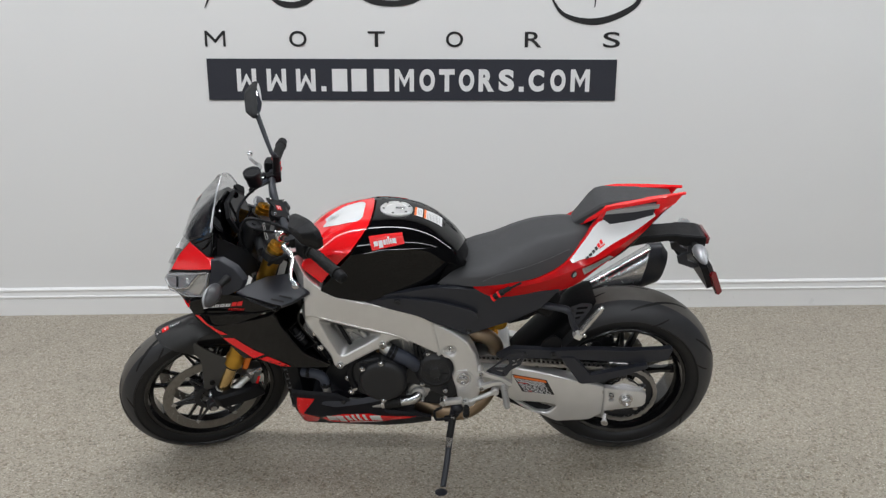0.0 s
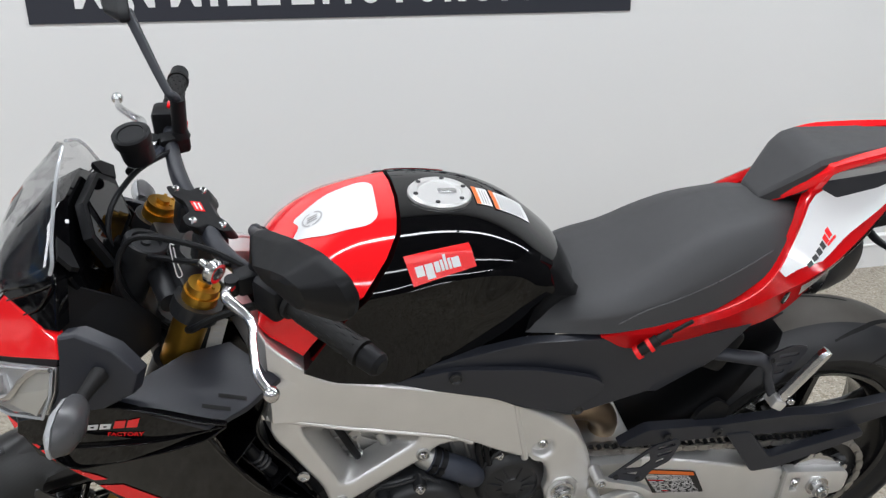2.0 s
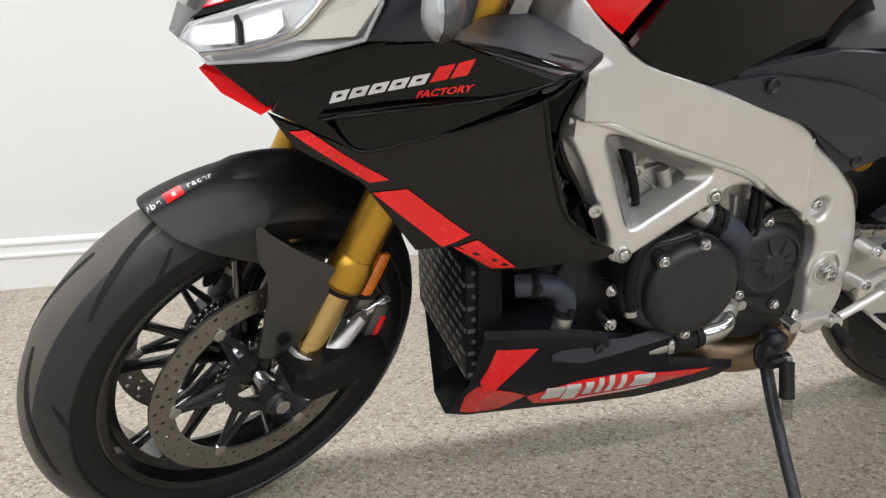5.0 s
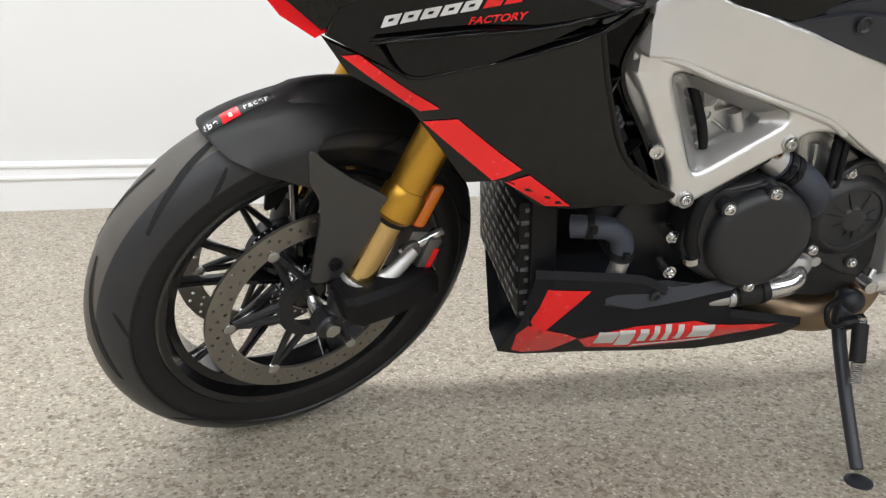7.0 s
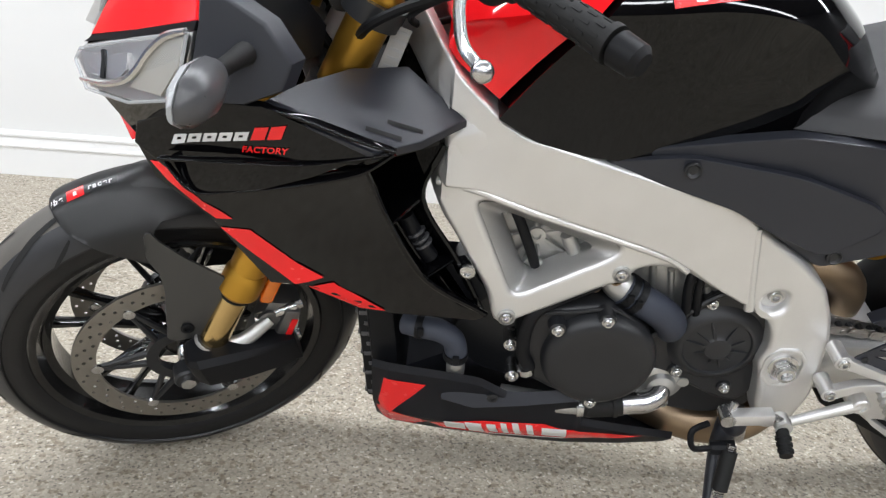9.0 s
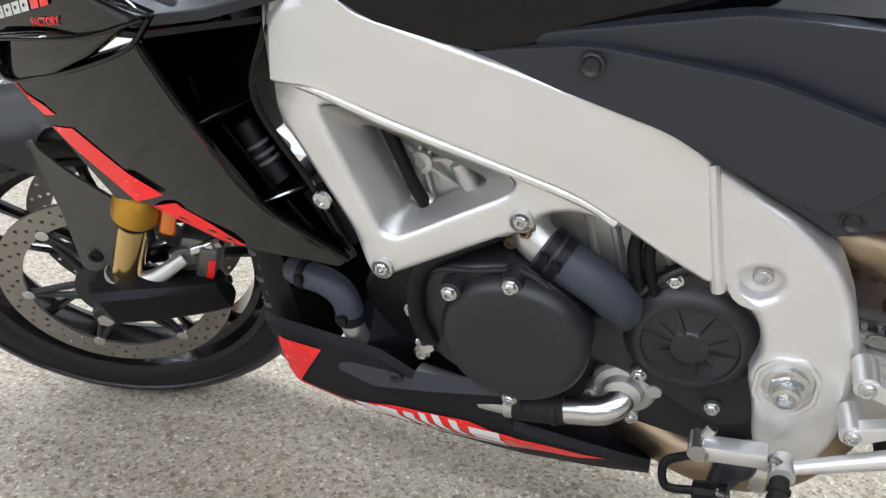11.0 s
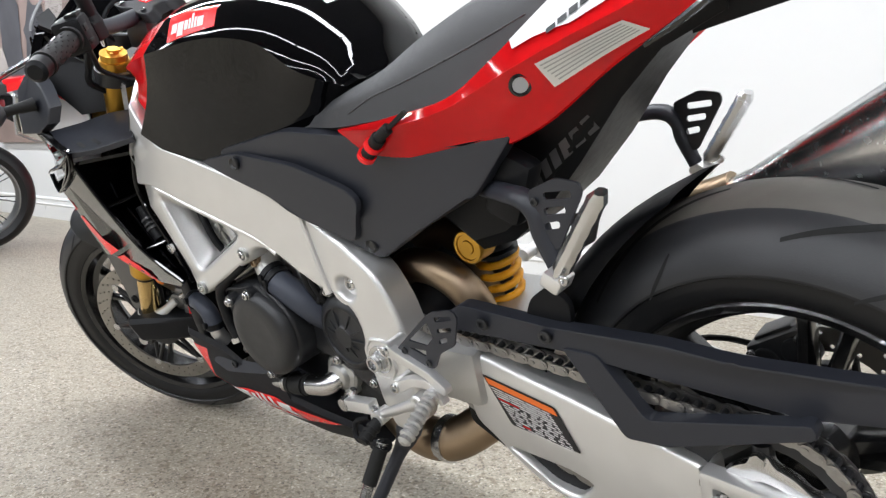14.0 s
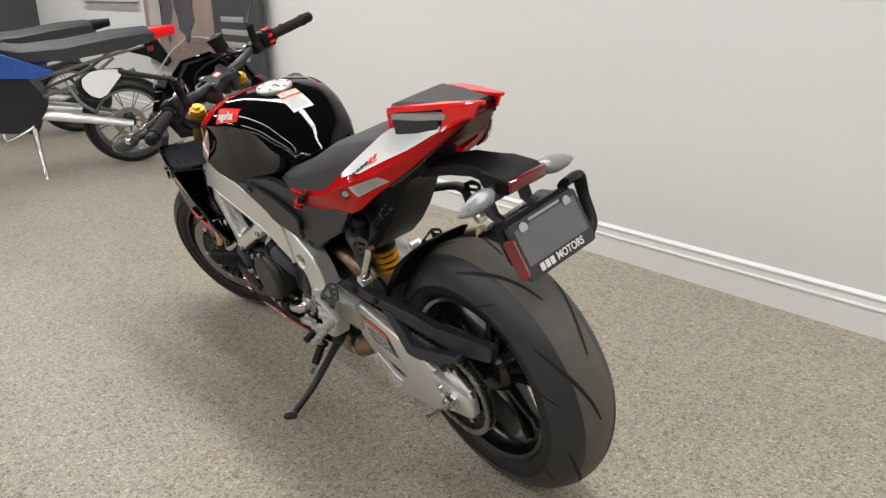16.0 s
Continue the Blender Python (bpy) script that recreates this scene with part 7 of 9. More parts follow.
for u, w, v in ((-0.656, 0.512, 0.129), (-0.677, 0.384, 0.132), (-0.598, 0.357, 0.130)):
    bm = bmesh.new()
    rod(bm, (u, -0.115, w), (u, -v, w), 0.0125, 0.0105, n=20)
    part("bolt_boss", bm, DARK_METAL, clu)
    bm = bmesh.new()
    rod(bm, (u, -v + 0.001, w), (u, -v - 0.0025, w), 0.0082, n=18)
    bolt(bm, (u, -v - 0.0015, w), 0.0066, 0.006)
    part("bolt", bm, STEEL, clu)
for u, w in ((-0.928, 0.426), (-0.919, 0.366)):
    bm = bmesh.new()
    rod(bm, (u, -0.120, w), (u, -0.152, w), 0.010, n=16)
    bolt(bm, (u, -0.152, w), 0.0068, 0.006)
    part("bolt", bm, STEEL, eng)
# water pump: a stepped cast body with a rubber joint on the pipe
bm = bmesh.new()
turned(bm, [(0, 0.036), (0.012, 0.036), (0.016, 0.032), (0.018, 0.024), (0.026, 0.021), (0.030, 0.014), (0.031, 0.004)], (-0.692, -0.108, 0.348), (0, -1, 0), 32)
for du, dw in ((-0.034, -0.014), (0.012, -0.034), (0.033, 0.010)):
    rod(bm, (-0.692 + du, -0.105, 0.348 + dw), (-0.692 + du, -0.128, 0.348 + dw), 0.0085, n=14)
pump = part("water_pump", bm, CAST, eng, "cast aluminium water pump", 30)
for du, dw in ((-0.034, -0.014), (0.012, -0.034)):
    bm = bmesh.new()
    bolt(bm, (-0.692 + du, -0.128, 0.348 + dw), 0.0060, 0.006)
    part("bolt", bm, STEEL, pump)
bm = bmesh.new()
tube(bm, [(-0.806, -0.152, 0.320), (-0.780, -0.152, 0.3225), (-0.750, -0.150, 0.3265)], 0.0185, 20)
for u in (-0.798, -0.760):
    rod(bm, (u - 0.003, -0.1515, 0.3235 + (u + 0.78) * 0.12), (u + 0.003, -0.1515, 0.3243 + (u + 0.78) * 0.12), 0.0205, n=24)
part("rubber_joint", bm, SOFT_RUBBER, pump)
# water hoses and pump
for path, r, mt, nm in (([(-0.786, -0.138, 0.532), (-0.765, -0.142, 0.521), (-0.738, -0.142, 0.506), (-0.714, -0.136, 0.485), (-0.702, -0.122, 0.462), (-0.698, -0.105, 0.445)], 0.0235, HOSE, "water_hose"),
                        ([(-0.806, -0.105, 0.562), (-0.805, -0.125, 0.552), (-0.797, -0.135, 0.540), (-0.782, -0.139, 0.530)], 0.0215, CAST, "hose_elbow"),
                        ([(-1.080, -0.140, 0.442), (-1.058, -0.150, 0.446), (-1.030, -0.155, 0.445), (-1.011, -0.156, 0.432), (-1.005, -0.156, 0.412), (-1.004, -0.156, 0.396)], 0.0165, HOSE, "radiator_hose"),
                        ([(-1.004, -0.156, 0.402), (-1.003, -0.154, 0.385), (-1.002, -0.145, 0.362)], 0.0135, CAST, "coolant_pipe"),
                        ([(-0.755, -0.150, 0.326), (-0.735, -0.149, 0.329), (-0.712, -0.147, 0.333), (-0.696, -0.138, 0.340), (-0.692, -0.120, 0.348)], 0.0175, POLISHED, "water_pump_pipe"),
                        ([(-0.930, -0.135, 0.312), (-0.870, -0.147, 0.316), (-0.835, -0.151, 0.318), (-0.800, -0.152, 0.321)], 0.0155, CAST, "lower_pipe"),
                        ([(-0.900, -0.172, 0.405), (-0.913, -0.172, 0.437), (-0.911, -0.172, 0.490), (-0.889, -0.165, 0.517), (-0.825, -0.160, 0.557)], 0.010, BLACK_PLASTIC, "breather_hose"),
                        ([(-0.690, -0.120, 0.58), (-0.698, -0.135, 0.545), (-0.690, -0.130, 0.50), (-0.680, -0.115, 0.475)], 0.007, BLACK_PLASTIC, "wiring"),
                        ([(-0.676, -0.120, 0.58), (-0.684, -0.135, 0.545), (-0.676, -0.130, 0.50), (-0.668, -0.115, 0.475)], 0.006, BLACK_PLASTIC, "wiring"),
                        ([(-0.955, -0.14, 0.66), (-0.935, -0.145, 0.62), (-0.918, -0.145, 0.58), (-0.90, -0.13, 0.53)], 0.007, BLACK_PLASTIC, "wiring")):
    bm = bmesh.new()
    tube(bm, path, r, 16 if r > 0.01 else 10)
    part(nm, bm, mt, eng, "", 50)
for c, d, r in (((-0.812, -0.152, 0.3195), (0.03, 0, 0.003), 0.0185), ((-0.904, -0.172, 0.401), (-0.003, 0, 0.012), 0.012)):
    bm = bmesh.new()
    dd = Vector(d).normalized() * 0.005
    rod(bm, Vector(c) - dd, Vector(c) + dd, r, n=24)
    part("hose_clip", bm, STEEL, eng)
for c in ((-0.780, -0.139, 0.529), (-0.768, -0.1415, 0.5225), (-1.058, -0.150, 0.446), (-1.0045, -0.156, 0.404)):
    bm = bmesh.new()
    dd = Vector((0.0045, -0.0006, -0.0024)) if c[0] > -0.9 else (Vector((0.005, -0.001, 0)) if c[0] < -1.05 else Vector((0, 0, 0.005)))
    rod(bm, Vector(c) - dd, Vector(c) + dd, 0.0262 if c[0] > -0.9 else 0.0182, n=24)
    box(bm, Vector(c) + Vector((0, -0.024 if c[0] > -0.9 else -0.019, 0.006)), (0.010, 0.008, 0.012), None, 0.002)
    part("hose_clip", bm, BLACK_PLASTIC, eng)
for u, v, w in ((-0.803, -0.150, 0.556), (-0.822, -0.128, 0.526)):
    bm = bmesh.new()
    rod(bm, (u, -0.10, w), (u, v, w), 0.010, n=16)
    bolt(bm, (u, v, w), 0.0075, 0.008)
    part("bolt", bm, HEADER, eng)
# radiators
bm = bmesh.new()
box(bm, (-1.165, 0, 0.66), (0.035, 0.32, 0.25), Matrix.Rotation(radians(12), 4, "Y"), 0.006)
part("radiator", bm, BLACK_PLASTIC, bike, "black radiator core", 30)
bm = bmesh.new()
rot = Matrix.Rotation(radians(-6), 4, "Y")
box(bm, (-1.122, 0, 0.375), (0.045, 0.25, 0.20), rot, 0.006)
box(bm, (-1.110, 0, 0.385), (0.040, 0.27, 0.24), rot, 0.006)
oc = part("oil_cooler", bm, BLACK_PLASTIC, bike, "black oil cooler behind a mesh guard", 30)
# flat bars of the guard, staggered row by row, on the front and on the rounded flank
COOLER = Matrix.Translation((-1.122, 0, 0.375)) @ rot
for i in range(10):
    for j in range(8):
        y = -0.112 + 0.031 * j + (0.015 if i % 2 else 0)
        if abs(y) > 0.113:
            continue
        bm = bmesh.new()
        box(bm, COOLER @ Vector((-0.0225, y, -0.088 + 0.0195 * i)), (0.003, 0.022, 0.007), rot, 0.0008)
        part("mesh_bar", bm, SMOKE_GREY, oc)
    for sgn in (-1, 1):
        for k in range(2):
            bm = bmesh.new()
            box(bm, COOLER @ Vector((-0.013 + 0.020 * k + (0.006 if i % 2 else 0), sgn * 0.125, -0.088 + 0.0195 * i)), (0.012, 0.003, 0.007), rot, 0.0008)
            part("mesh_bar", bm, SMOKE_GREY, oc)

# belly pan: a keel that closes to a blunt point in front
def belly(u, wt, vt, wk, vk, wb, vb):
    half = [(-vt, wt), (-vt - 0.004, wt - 0.012), (-vk, wk), (-vb, wb)]
    return [(u, v, w) for v, w in half] + [(u, -v, w) for v, w in half[::-1]]


BELLY = [(-1.125, 0.378, 0.150, 0.262, 0.118, 0.140, 0.030), (-1.100, 0.383, 0.162, 0.262, 0.142, 0.158, 0.062), (-1.000, 0.378, 0.168, 0.260, 0.154, 0.184, 0.098), (-0.965, 0.373, 0.168, 0.260, 0.155, 0.183, 0.099), (-0.920, 0.347, 0.166, 0.260, 0.156, 0.181, 0.100), (-0.818, 0.352, 0.164, 0.260, 0.156, 0.178, 0.100),
         (-0.806, 0.300, 0.160, 0.258, 0.154, 0.178, 0.100), (-0.720, 0.276, 0.146, 0.244, 0.142, 0.186, 0.100), (-0.650, 0.252, 0.128, 0.232, 0.126, 0.198, 0.100)]
bm = bmesh.new()
skin(bm, [belly(*r) for r in BELLY], closed=False)
bmesh.ops.solidify(bm, geom=bm.faces[:], thickness=0.004)
belly_tree = tree(bm)
bp = part("belly_pan", bm, MATTE_BLACK, bike, "matte black belly pan with red graphics", 25)
for sgn in (-1, 1):
    for pts in ([(-1.106, 0.351), (-1.043, 0.350), (-1.082, 0.286), (-1.114, 0.287)], [(-1.114, 0.287), (-1.082, 0.286), (-1.093, 0.267), (-1.120, 0.224)], [(-1.120, 0.224), (-1.093, 0.267), (-1.064, 0.260), (-1.036, 0.243), (-1.060, 0.185), (-1.112, 0.165)],
                [(-1.034, 0.238), (-1.009, 0.263), (-0.954, 0.276), (-0.934, 0.203), (-1.009, 0.206)], [(-0.954, 0.276), (-0.860, 0.282), (-0.833, 0.272), (-0.843, 0.216), (-0.934, 0.203)], [(-0.833, 0.272), (-0.700, 0.256), (-0.752, 0.242), (-0.843, 0.216)]):
        part("red_graphic", drape([(u, sgn * 0.4, w) for u, w in pts], belly_tree, (0, -sgn, 0), 0.0016, 0.008), RED_MATTE, bp)
    for u0, u1, w0, w1, lean in ((-1.006, -0.974, 0.225, 0.266, -0.006), (-0.968, -0.943, 0.215, 0.269, -0.012), (-0.937, -0.923, 0.229, 0.270, -0.010), (-0.915, -0.906, 0.229, 0.276, -0.011), (-0.897, -0.887, 0.230, 0.279, -0.012), (-0.877, -0.867, 0.233, 0.277, -0.010), (-0.856, -0.818, 0.236, 0.272, -0.006)):
        part("letter_block", drape([(u0, sgn * 0.4, w0), (u1, sgn * 0.4, w0), (u1 + lean, sgn * 0.4, w1), (u0 + lean, sgn * 0.4, w1)], belly_tree, (0, -sgn, 0), 0.0026, 0.008), WHITE_PRINT, bp)
    part("small_line", drape([(-0.937, sgn * 0.4, 0.210), (-0.818, sgn * 0.4, 0.224), (-0.818, sgn * 0.4, 0.231), (-0.937, sgn * 0.4, 0.217)], belly_tree, (0, -sgn, 0), 0.0026, 0.01), WHITE_PRINT, bp)
    bm = bmesh.new()
    skin(bm, [[(-1.020, sgn * 0.168, 0.324), (-1.020, sgn * 0.172, 0.329), (-1.020, sgn * 0.168, 0.336)], [(-0.972, sgn * 0.164, 0.312), (-0.972, sgn * 0.177, 0.320), (-0.972, sgn * 0.166, 0.348)], [(-0.900, sgn * 0.164, 0.322), (-0.900, sgn * 0.177, 0.332), (-0.900, sgn * 0.166, 0.350)], [(-0.812, sgn * 0.160, 0.338), (-0.812, sgn * 0.172, 0.347), (-0.812, sgn * 0.162, 0.361)]])
    part("crease", bm, MATTE_BLACK, bp)
    bm = bmesh.new()
    bolt(bm, (-0.945, sgn * 0.172, 0.340), 0.008, 0.004, (0, sgn, 0))
    part("bolt", bm, DARK_METAL, bp)

# ---- rear end ----
VC = 0.012  # the rear stands a little to the right of the side-view middle
ARM = [(-0.418, 0.428), (-0.393, 0.446), (-0.368, 0.446), (-0.228, 0.412), (-0.058, 0.366), (-0.046, 0.354), (-0.048, 0.250), (-0.093, 0.218), (-0.208, 0.210), (-0.273, 0.244), (-0.358, 0.298), (-0.403, 0.333)]
WINDOW = rounded([(-0.348, 0.300), (-0.248, 0.292), (-0.210, 0.280), (-0.238, 0.250), (-0.283, 0.256)], 0.01, 2)
bm = bmesh.new()
plate(bm, side(rounded(ARM, 0.012, 3), -0.116), 0.045, [side(WINDOW, -0.116)], bevel=0.007, segments=3)
arm_tree = tree(bm)
sa = both("swingarm", bm, SILVER, "satin aluminium swingarm")
bm = bmesh.new()
box(bm, (-0.43, 0, 0.41), (0.12, 0.26, 0.09), None, 0.012)
part("swingarm_pivot", bm, CAST, bike, "", 40)
for sgn, f in ((-1, sa[0]), (1, sa[1])):
    # axle carrier with its slot, nut and adjuster
    bm = bmesh.new()
    plate(bm, side(rounded([(-0.052, 0.368), (0.080, 0.352), (0.092, 0.340), (0.092, 0.300), (0.080, 0.288), (-0.050, 0.268)], 0.008, 3), sgn * 0.128), -sgn * 0.022, [side(rounded([(-0.036, 0.348), (-0.018, 0.345), (-0.018, 0.310), (-0.036, 0.310)], 0.004, 2), sgn * 0.128)], bevel=0.003)
    part("axle_carrier", bm, SILVER, f)
    bm = bmesh.new()
    tube(bm, [(-0.050, sgn * 0.117, 0.364), (-0.047, sgn * 0.117, 0.31), (-0.050, sgn * 0.117, 0.246)], 0.006, 8)
    part("weld_seam", bm, CAST, f)
    bm = bmesh.new()
    turned(bm, [(0, 0.024), (0.006, 0.024), (0.007, 0.020)], (0.022, sgn * 0.128, 0.322), (0, sgn, 0), 28)
    part("washer", bm, STEEL, f)
    bm = bmesh.new()
    rod(bm, (0.022, sgn * 0.134, 0.322), (0.022, sgn * 0.150, 0.322), 0.017, n=6)
    turned(bm, [(0.014, 0.011), (0.024, 0.011), (0.024, 0.007), (0.012, 0.006)], (0.022, sgn * 0.132, 0.322), (0, sgn, 0), 20)
    part("axle_nut", bm, STEEL, f)
    bm = bmesh.new()
    rod(bm, (-0.045, sgn * 0.12, 0.328), (-0.012, sgn * 0.12, 0.328), 0.006, n=12)
    rod(bm, (-0.03, sgn * 0.12, 0.328), (-0.022, sgn * 0.12, 0.328), 0.010, n=6)
    part("chain_adjuster", bm, STEEL, f)
    bm = bmesh.new()
    rod(bm, (-0.045, sgn * 0.135, 0.258), (-0.050, sgn * 0.165, 0.252), 0.008, n=16)
    rod(bm, (-0.050, sgn * 0.165, 0.252), (-0.051, sgn * 0.172, 0.251), 0.012, n=16)
    part("stand_bobbin", bm, STEEL, f)
# instruction label on the left arm: black field, orange head, plain print bars
LAB = rounded([(-0.371, 0.419), (-0.252, 0.394), (-0.221, 0.329), (-0.333, 0.344)], 0.004, 2)
part("chain_label", drape([(u, -0.4, w) for u, w in LAB], arm_tree, (0, 1, 0), 0.001, 0.1), BLACK_PRINT, sa[0])
part("label_head", drape([(-0.367, -0.4, 0.415), (-0.255, -0.4, 0.3915), (-0.250, -0.4, 0.381), (-0.361, -0.4, 0.4045)], arm_tree, (0, 1, 0), 0.0016, 0.1), ORANGE_PRINT, sa[0])
rnd = random.Random(11)
for i in range(14):
    a = Vector((-0.359 + 0.0026 * i, -0.4, 0.4010 - i * 0.0041))
    x = 0.0
    while x < 0.092:
        wd = rnd.uniform(0.012, 0.034) if i < 5 else rnd.uniform(0.004, 0.018)
        wd = min(wd, 0.096 - x)
        p = a + Vector((x, 0, -0.196 * x))
        q = [p, p + Vector((wd, 0, -0.196 * wd)), p + Vector((wd + 0.001, 0, -0.196 * wd - 0.0019)), p + Vector((0.001, 0, -0.0019))]
        part("print_bar", drape(q, arm_tree, (0, 1, 0), 0.0016, 0.1), WHITE_PRINT if rnd.random() < 0.985 else RED_MATTE, sa[0])
        x += wd + (0.002 if i < 5 else rnd.uniform(0.002, 0.008))

# sprocket, its carrier and the chain
SPV = -0.100
RC = Vector((0.018, SPV, 0.326))
bm = bmesh.new()
prof = []
teeth = 42
for i in range(teeth * 4):
    t = 2 * math.pi * i / (teeth * 4)
    prof.append((0.1055 + 0.0045 * math.cos(t * teeth)) * Vector((math.cos(t), 0, math.sin(t))) + RC)
inner = [RC + 0.078 * Vector((math.cos(2 * math.pi * i / 40), 0, math.sin(2 * math.pi * i / 40))) for i in range(40)]
plate(bm, prof, 0.006, [inner])
for i in range(5):
    t = 2 * math.pi * (i + 0.3) / 5
    rod(bm, RC + 0.05 * Vector((math.cos(t), 0.06, math.sin(t))), RC + 0.082 * Vector((math.cos(t), 0.04, math.sin(t))), 0.012, n=12)
spr = part("sprocket", bm, DARK_METAL, bike, "black toothed rear sprocket", 30)
bm = bmesh.new()
lob = []
for i in range(80):
    t = 2 * math.pi * i / 80
    lob.append(RC + Vector((0, -0.010, 0)) + (0.060 + 0.018 * max(0, math.cos(5 * (t - 0.377))) ** 2) * Vector((math.cos(t), 0, math.sin(t))))
hole = [RC + Vector((0, -0.010, 0)) + 0.036 * Vector((math.cos(2 * math.pi * i / 32), 0, math.sin(2 * math.pi * i / 32))) for i in range(32)]
plate(bm, lob, 0.014, [hole], bevel=0.002)
part("sprocket_carrier", bm, POLISHED, spr, "bright machined sprocket carrier")
for i in range(5):
    t = 2 * math.pi * (i + 0.3) / 5
    bm = bmesh.new()
    c = RC + 0.069 * Vector((math.cos(t), 0, math.sin(t)))
    rod(bm, c + Vector((0, -0.010, 0)), c + Vector((0, -0.018, 0)), 0.009, n=6)
    part("sprocket_nut", bm, STEEL, spr)
FC, FRAD, RRAD = Vector((-0.505, SPV, 0.432)), 0.040, 0.1075


def chain_line():
    """The chain's closed line, as even stations with their headings."""
    pts = []
    for i in range(61):  # round the rear sprocket, from its top over the back to its bottom
        t = radians(98 - 196 * i / 60)
        pts.append(RC + RRAD * Vector((math.cos(t), 0, math.sin(t))))
    low = FC + FRAD * Vector((math.cos(radians(-75)), 0, math.sin(radians(-75))))
    a = pts[-1]
    for i in range(1, 30):
        f = i / 30
        pts.append(a.lerp(low, f) - Vector((0, 0, 0.016 * math.sin(math.pi * f))))
    for i in range(20):
        t = radians(-75 - 200 * i / 19)
        pts.append(FC + FRAD * Vector((math.cos(t), 0, math.sin(t))))
    b = pts[-1]
    for i in range(1, 30):
        pts.append(b.lerp(pts[0], i / 30))
    return pts


line = chain_line()
line.append(line[0])
total = sum((line[i + 1] - line[i]).length for i in range(len(line) - 1))
count = 2 * round(total / 0.015875 / 2)
stations, acc, k, step = [], 0.0, 0, total / count
for n in range(count):
    want = n * step
    while acc + (line[k + 1] - line[k]).length < want:
        acc += (line[k + 1] - line[k]).length
        k += 1
    seg = line[k + 1] - line[k]
    stations.append(line[k] + seg * ((want - acc) / seg.length))


def link_mesh(name, gap, mat):
    b = bmesh.new()
    for s in (-1, 1):
        o = []
        for x, t0 in ((0.0079, -90), (-0.0079, 90)):
            for i in range(5):
                t = radians(t0 + 45 * i)
                o.append((x + 0.0072 * math.cos(t), s * gap, 0.0072 * math.sin(t)))
        plate(b, o, s * 0.0018)
    for x in (-0.0079, 0.0079):
        rod(b, (x, -gap - 0.003, 0), (x, gap + 0.003, 0), 0.0036, n=8)
    bmesh.ops.recalc_face_normals(b, faces=b.faces[:])
    me = bpy.data.meshes.new(name)
    b.to_mesh(me)
    b.free()
    me.materials.append(mat)
    return me


bm = bmesh.new()
for s in stations:
    rod(bm, s + Vector((0, -0.007, 0)), s + Vector((0, 0.007, 0)), 0.0048, n=8)
chain = part("chain", bm, DARK_METAL, bike, "steel drive chain")
chain["kind"] = "stuff"
meshes = (link_mesh("link", 0.0108, CHAIN_STEEL), link_mesh("link", 0.0080, CHAIN_STEEL))
for n in range(count):
    a, b = stations[n], stations[(n + 1) % count]
    d = (b - a).normalized()
    ob = new("link", meshes[n % 2])
    ob.parent = chain
    ob.matrix_basis = Matrix.Translation((a + b) / 2) @ Matrix((d, Vector((0, 1, 0)), d.cross(Vector((0, 1, 0))))).transposed().to_4x4()

# chain guard: a long bar and a strut bent like a tick
GBAR = rounded([(-0.430, 0.498), (-0.375, 0.532), (-0.230, 0.524), (-0.080, 0.528), (0.000, 0.522), (0.172, 0.508), (0.158, 0.464), (0.070, 0.462), (-0.140, 0.486), (-0.220, 0.492), (-0.400, 0.490)], 0.008, 2)
bm = bmesh.new()
plate(bm, side(GBAR, lambda u, w: -0.128 + 0.2 * max(0, u)), 0.022, bevel=0.003)
cg = part("chain_guard", bm, MATTE_BLACK, bike, "matte black chain guard")
GST = rounded([(-0.215, 0.500), (-0.165, 0.500), (-0.108, 0.424), (0.080, 0.470), (0.085, 0.452), (-0.085, 0.392), (-0.140, 0.388)], 0.008, 2)
bm = bmesh.new()
plate(bm, side(GST, -0.132), 0.020, bevel=0.003)
part("guard_strut", bm, MATTE_BLACK, cg)
for u in (-0.335, -0.235):
    bm = bmesh.new()
    bolt(bm, (u, -0.131, 0.512), 0.009, 0.005)
    part("bolt", bm, DARK_METAL, cg)

# black guard under the chain's lower run
bm = bmesh.new()
plate(bm, side(rounded([(-0.430, 0.345), (-0.300, 0.292), (-0.190, 0.272), (-0.090, 0.262), (-0.080, 0.240), (-0.190, 0.222), (-0.290, 0.238), (-0.430, 0.312)], 0.008, 2), -0.100), 0.045, bevel=0.004)
part("chain_slider", bm, BLACK_PLASTIC, bike, "black guard under the chain")

# hugger over the rear tyre
bm = bmesh.new()
rings = []
for i in range(16):
    deg = -76 + i * 3.8
    ph = radians(deg)
    crown = 0.358 + 0.040 * (max(0, -45 - deg) / 27) ** 2
    rim = 0.292 + 0.060 * min(1, max(0, (deg + 52) / 33)) ** 1.4
    wid = 0.110 - 0.022 * max(0, (i - 9) / 6) - 0.02 * (i == 15)
    row = []
    for j in range(-7, 8):
        a = j / 7 * radians(86)
        r = rim + (crown - rim) * math.cos(a) ** 0.6
        row.append((R_AXLE.x + r * math.sin(ph), 0.5 * (VC + R_AXLE.y) + wid * math.sin(a), R_AXLE.z + r * math.cos(ph)))
    rings.append(row)
skin(bm, rings, closed=False)
bmesh.ops.solidify(bm, geom=bm.faces[:], thickness=0.004)
hug = part("rear_hugger", bm, BLACK_PLASTIC, bike, "matte black rear hugger", 50)
bm = bmesh.new()
plate(bm, side(rounded([(-0.285, 0.508), (-0.268, 0.548), (-0.236, 0.572), (-0.208, 0.552), (-0.208, 0.522), (-0.235, 0.505)], 0.008, 2), -0.110), 0.01, bevel=0.003)
part("hugger_arm", bm, BLACK_PLASTIC, hug)

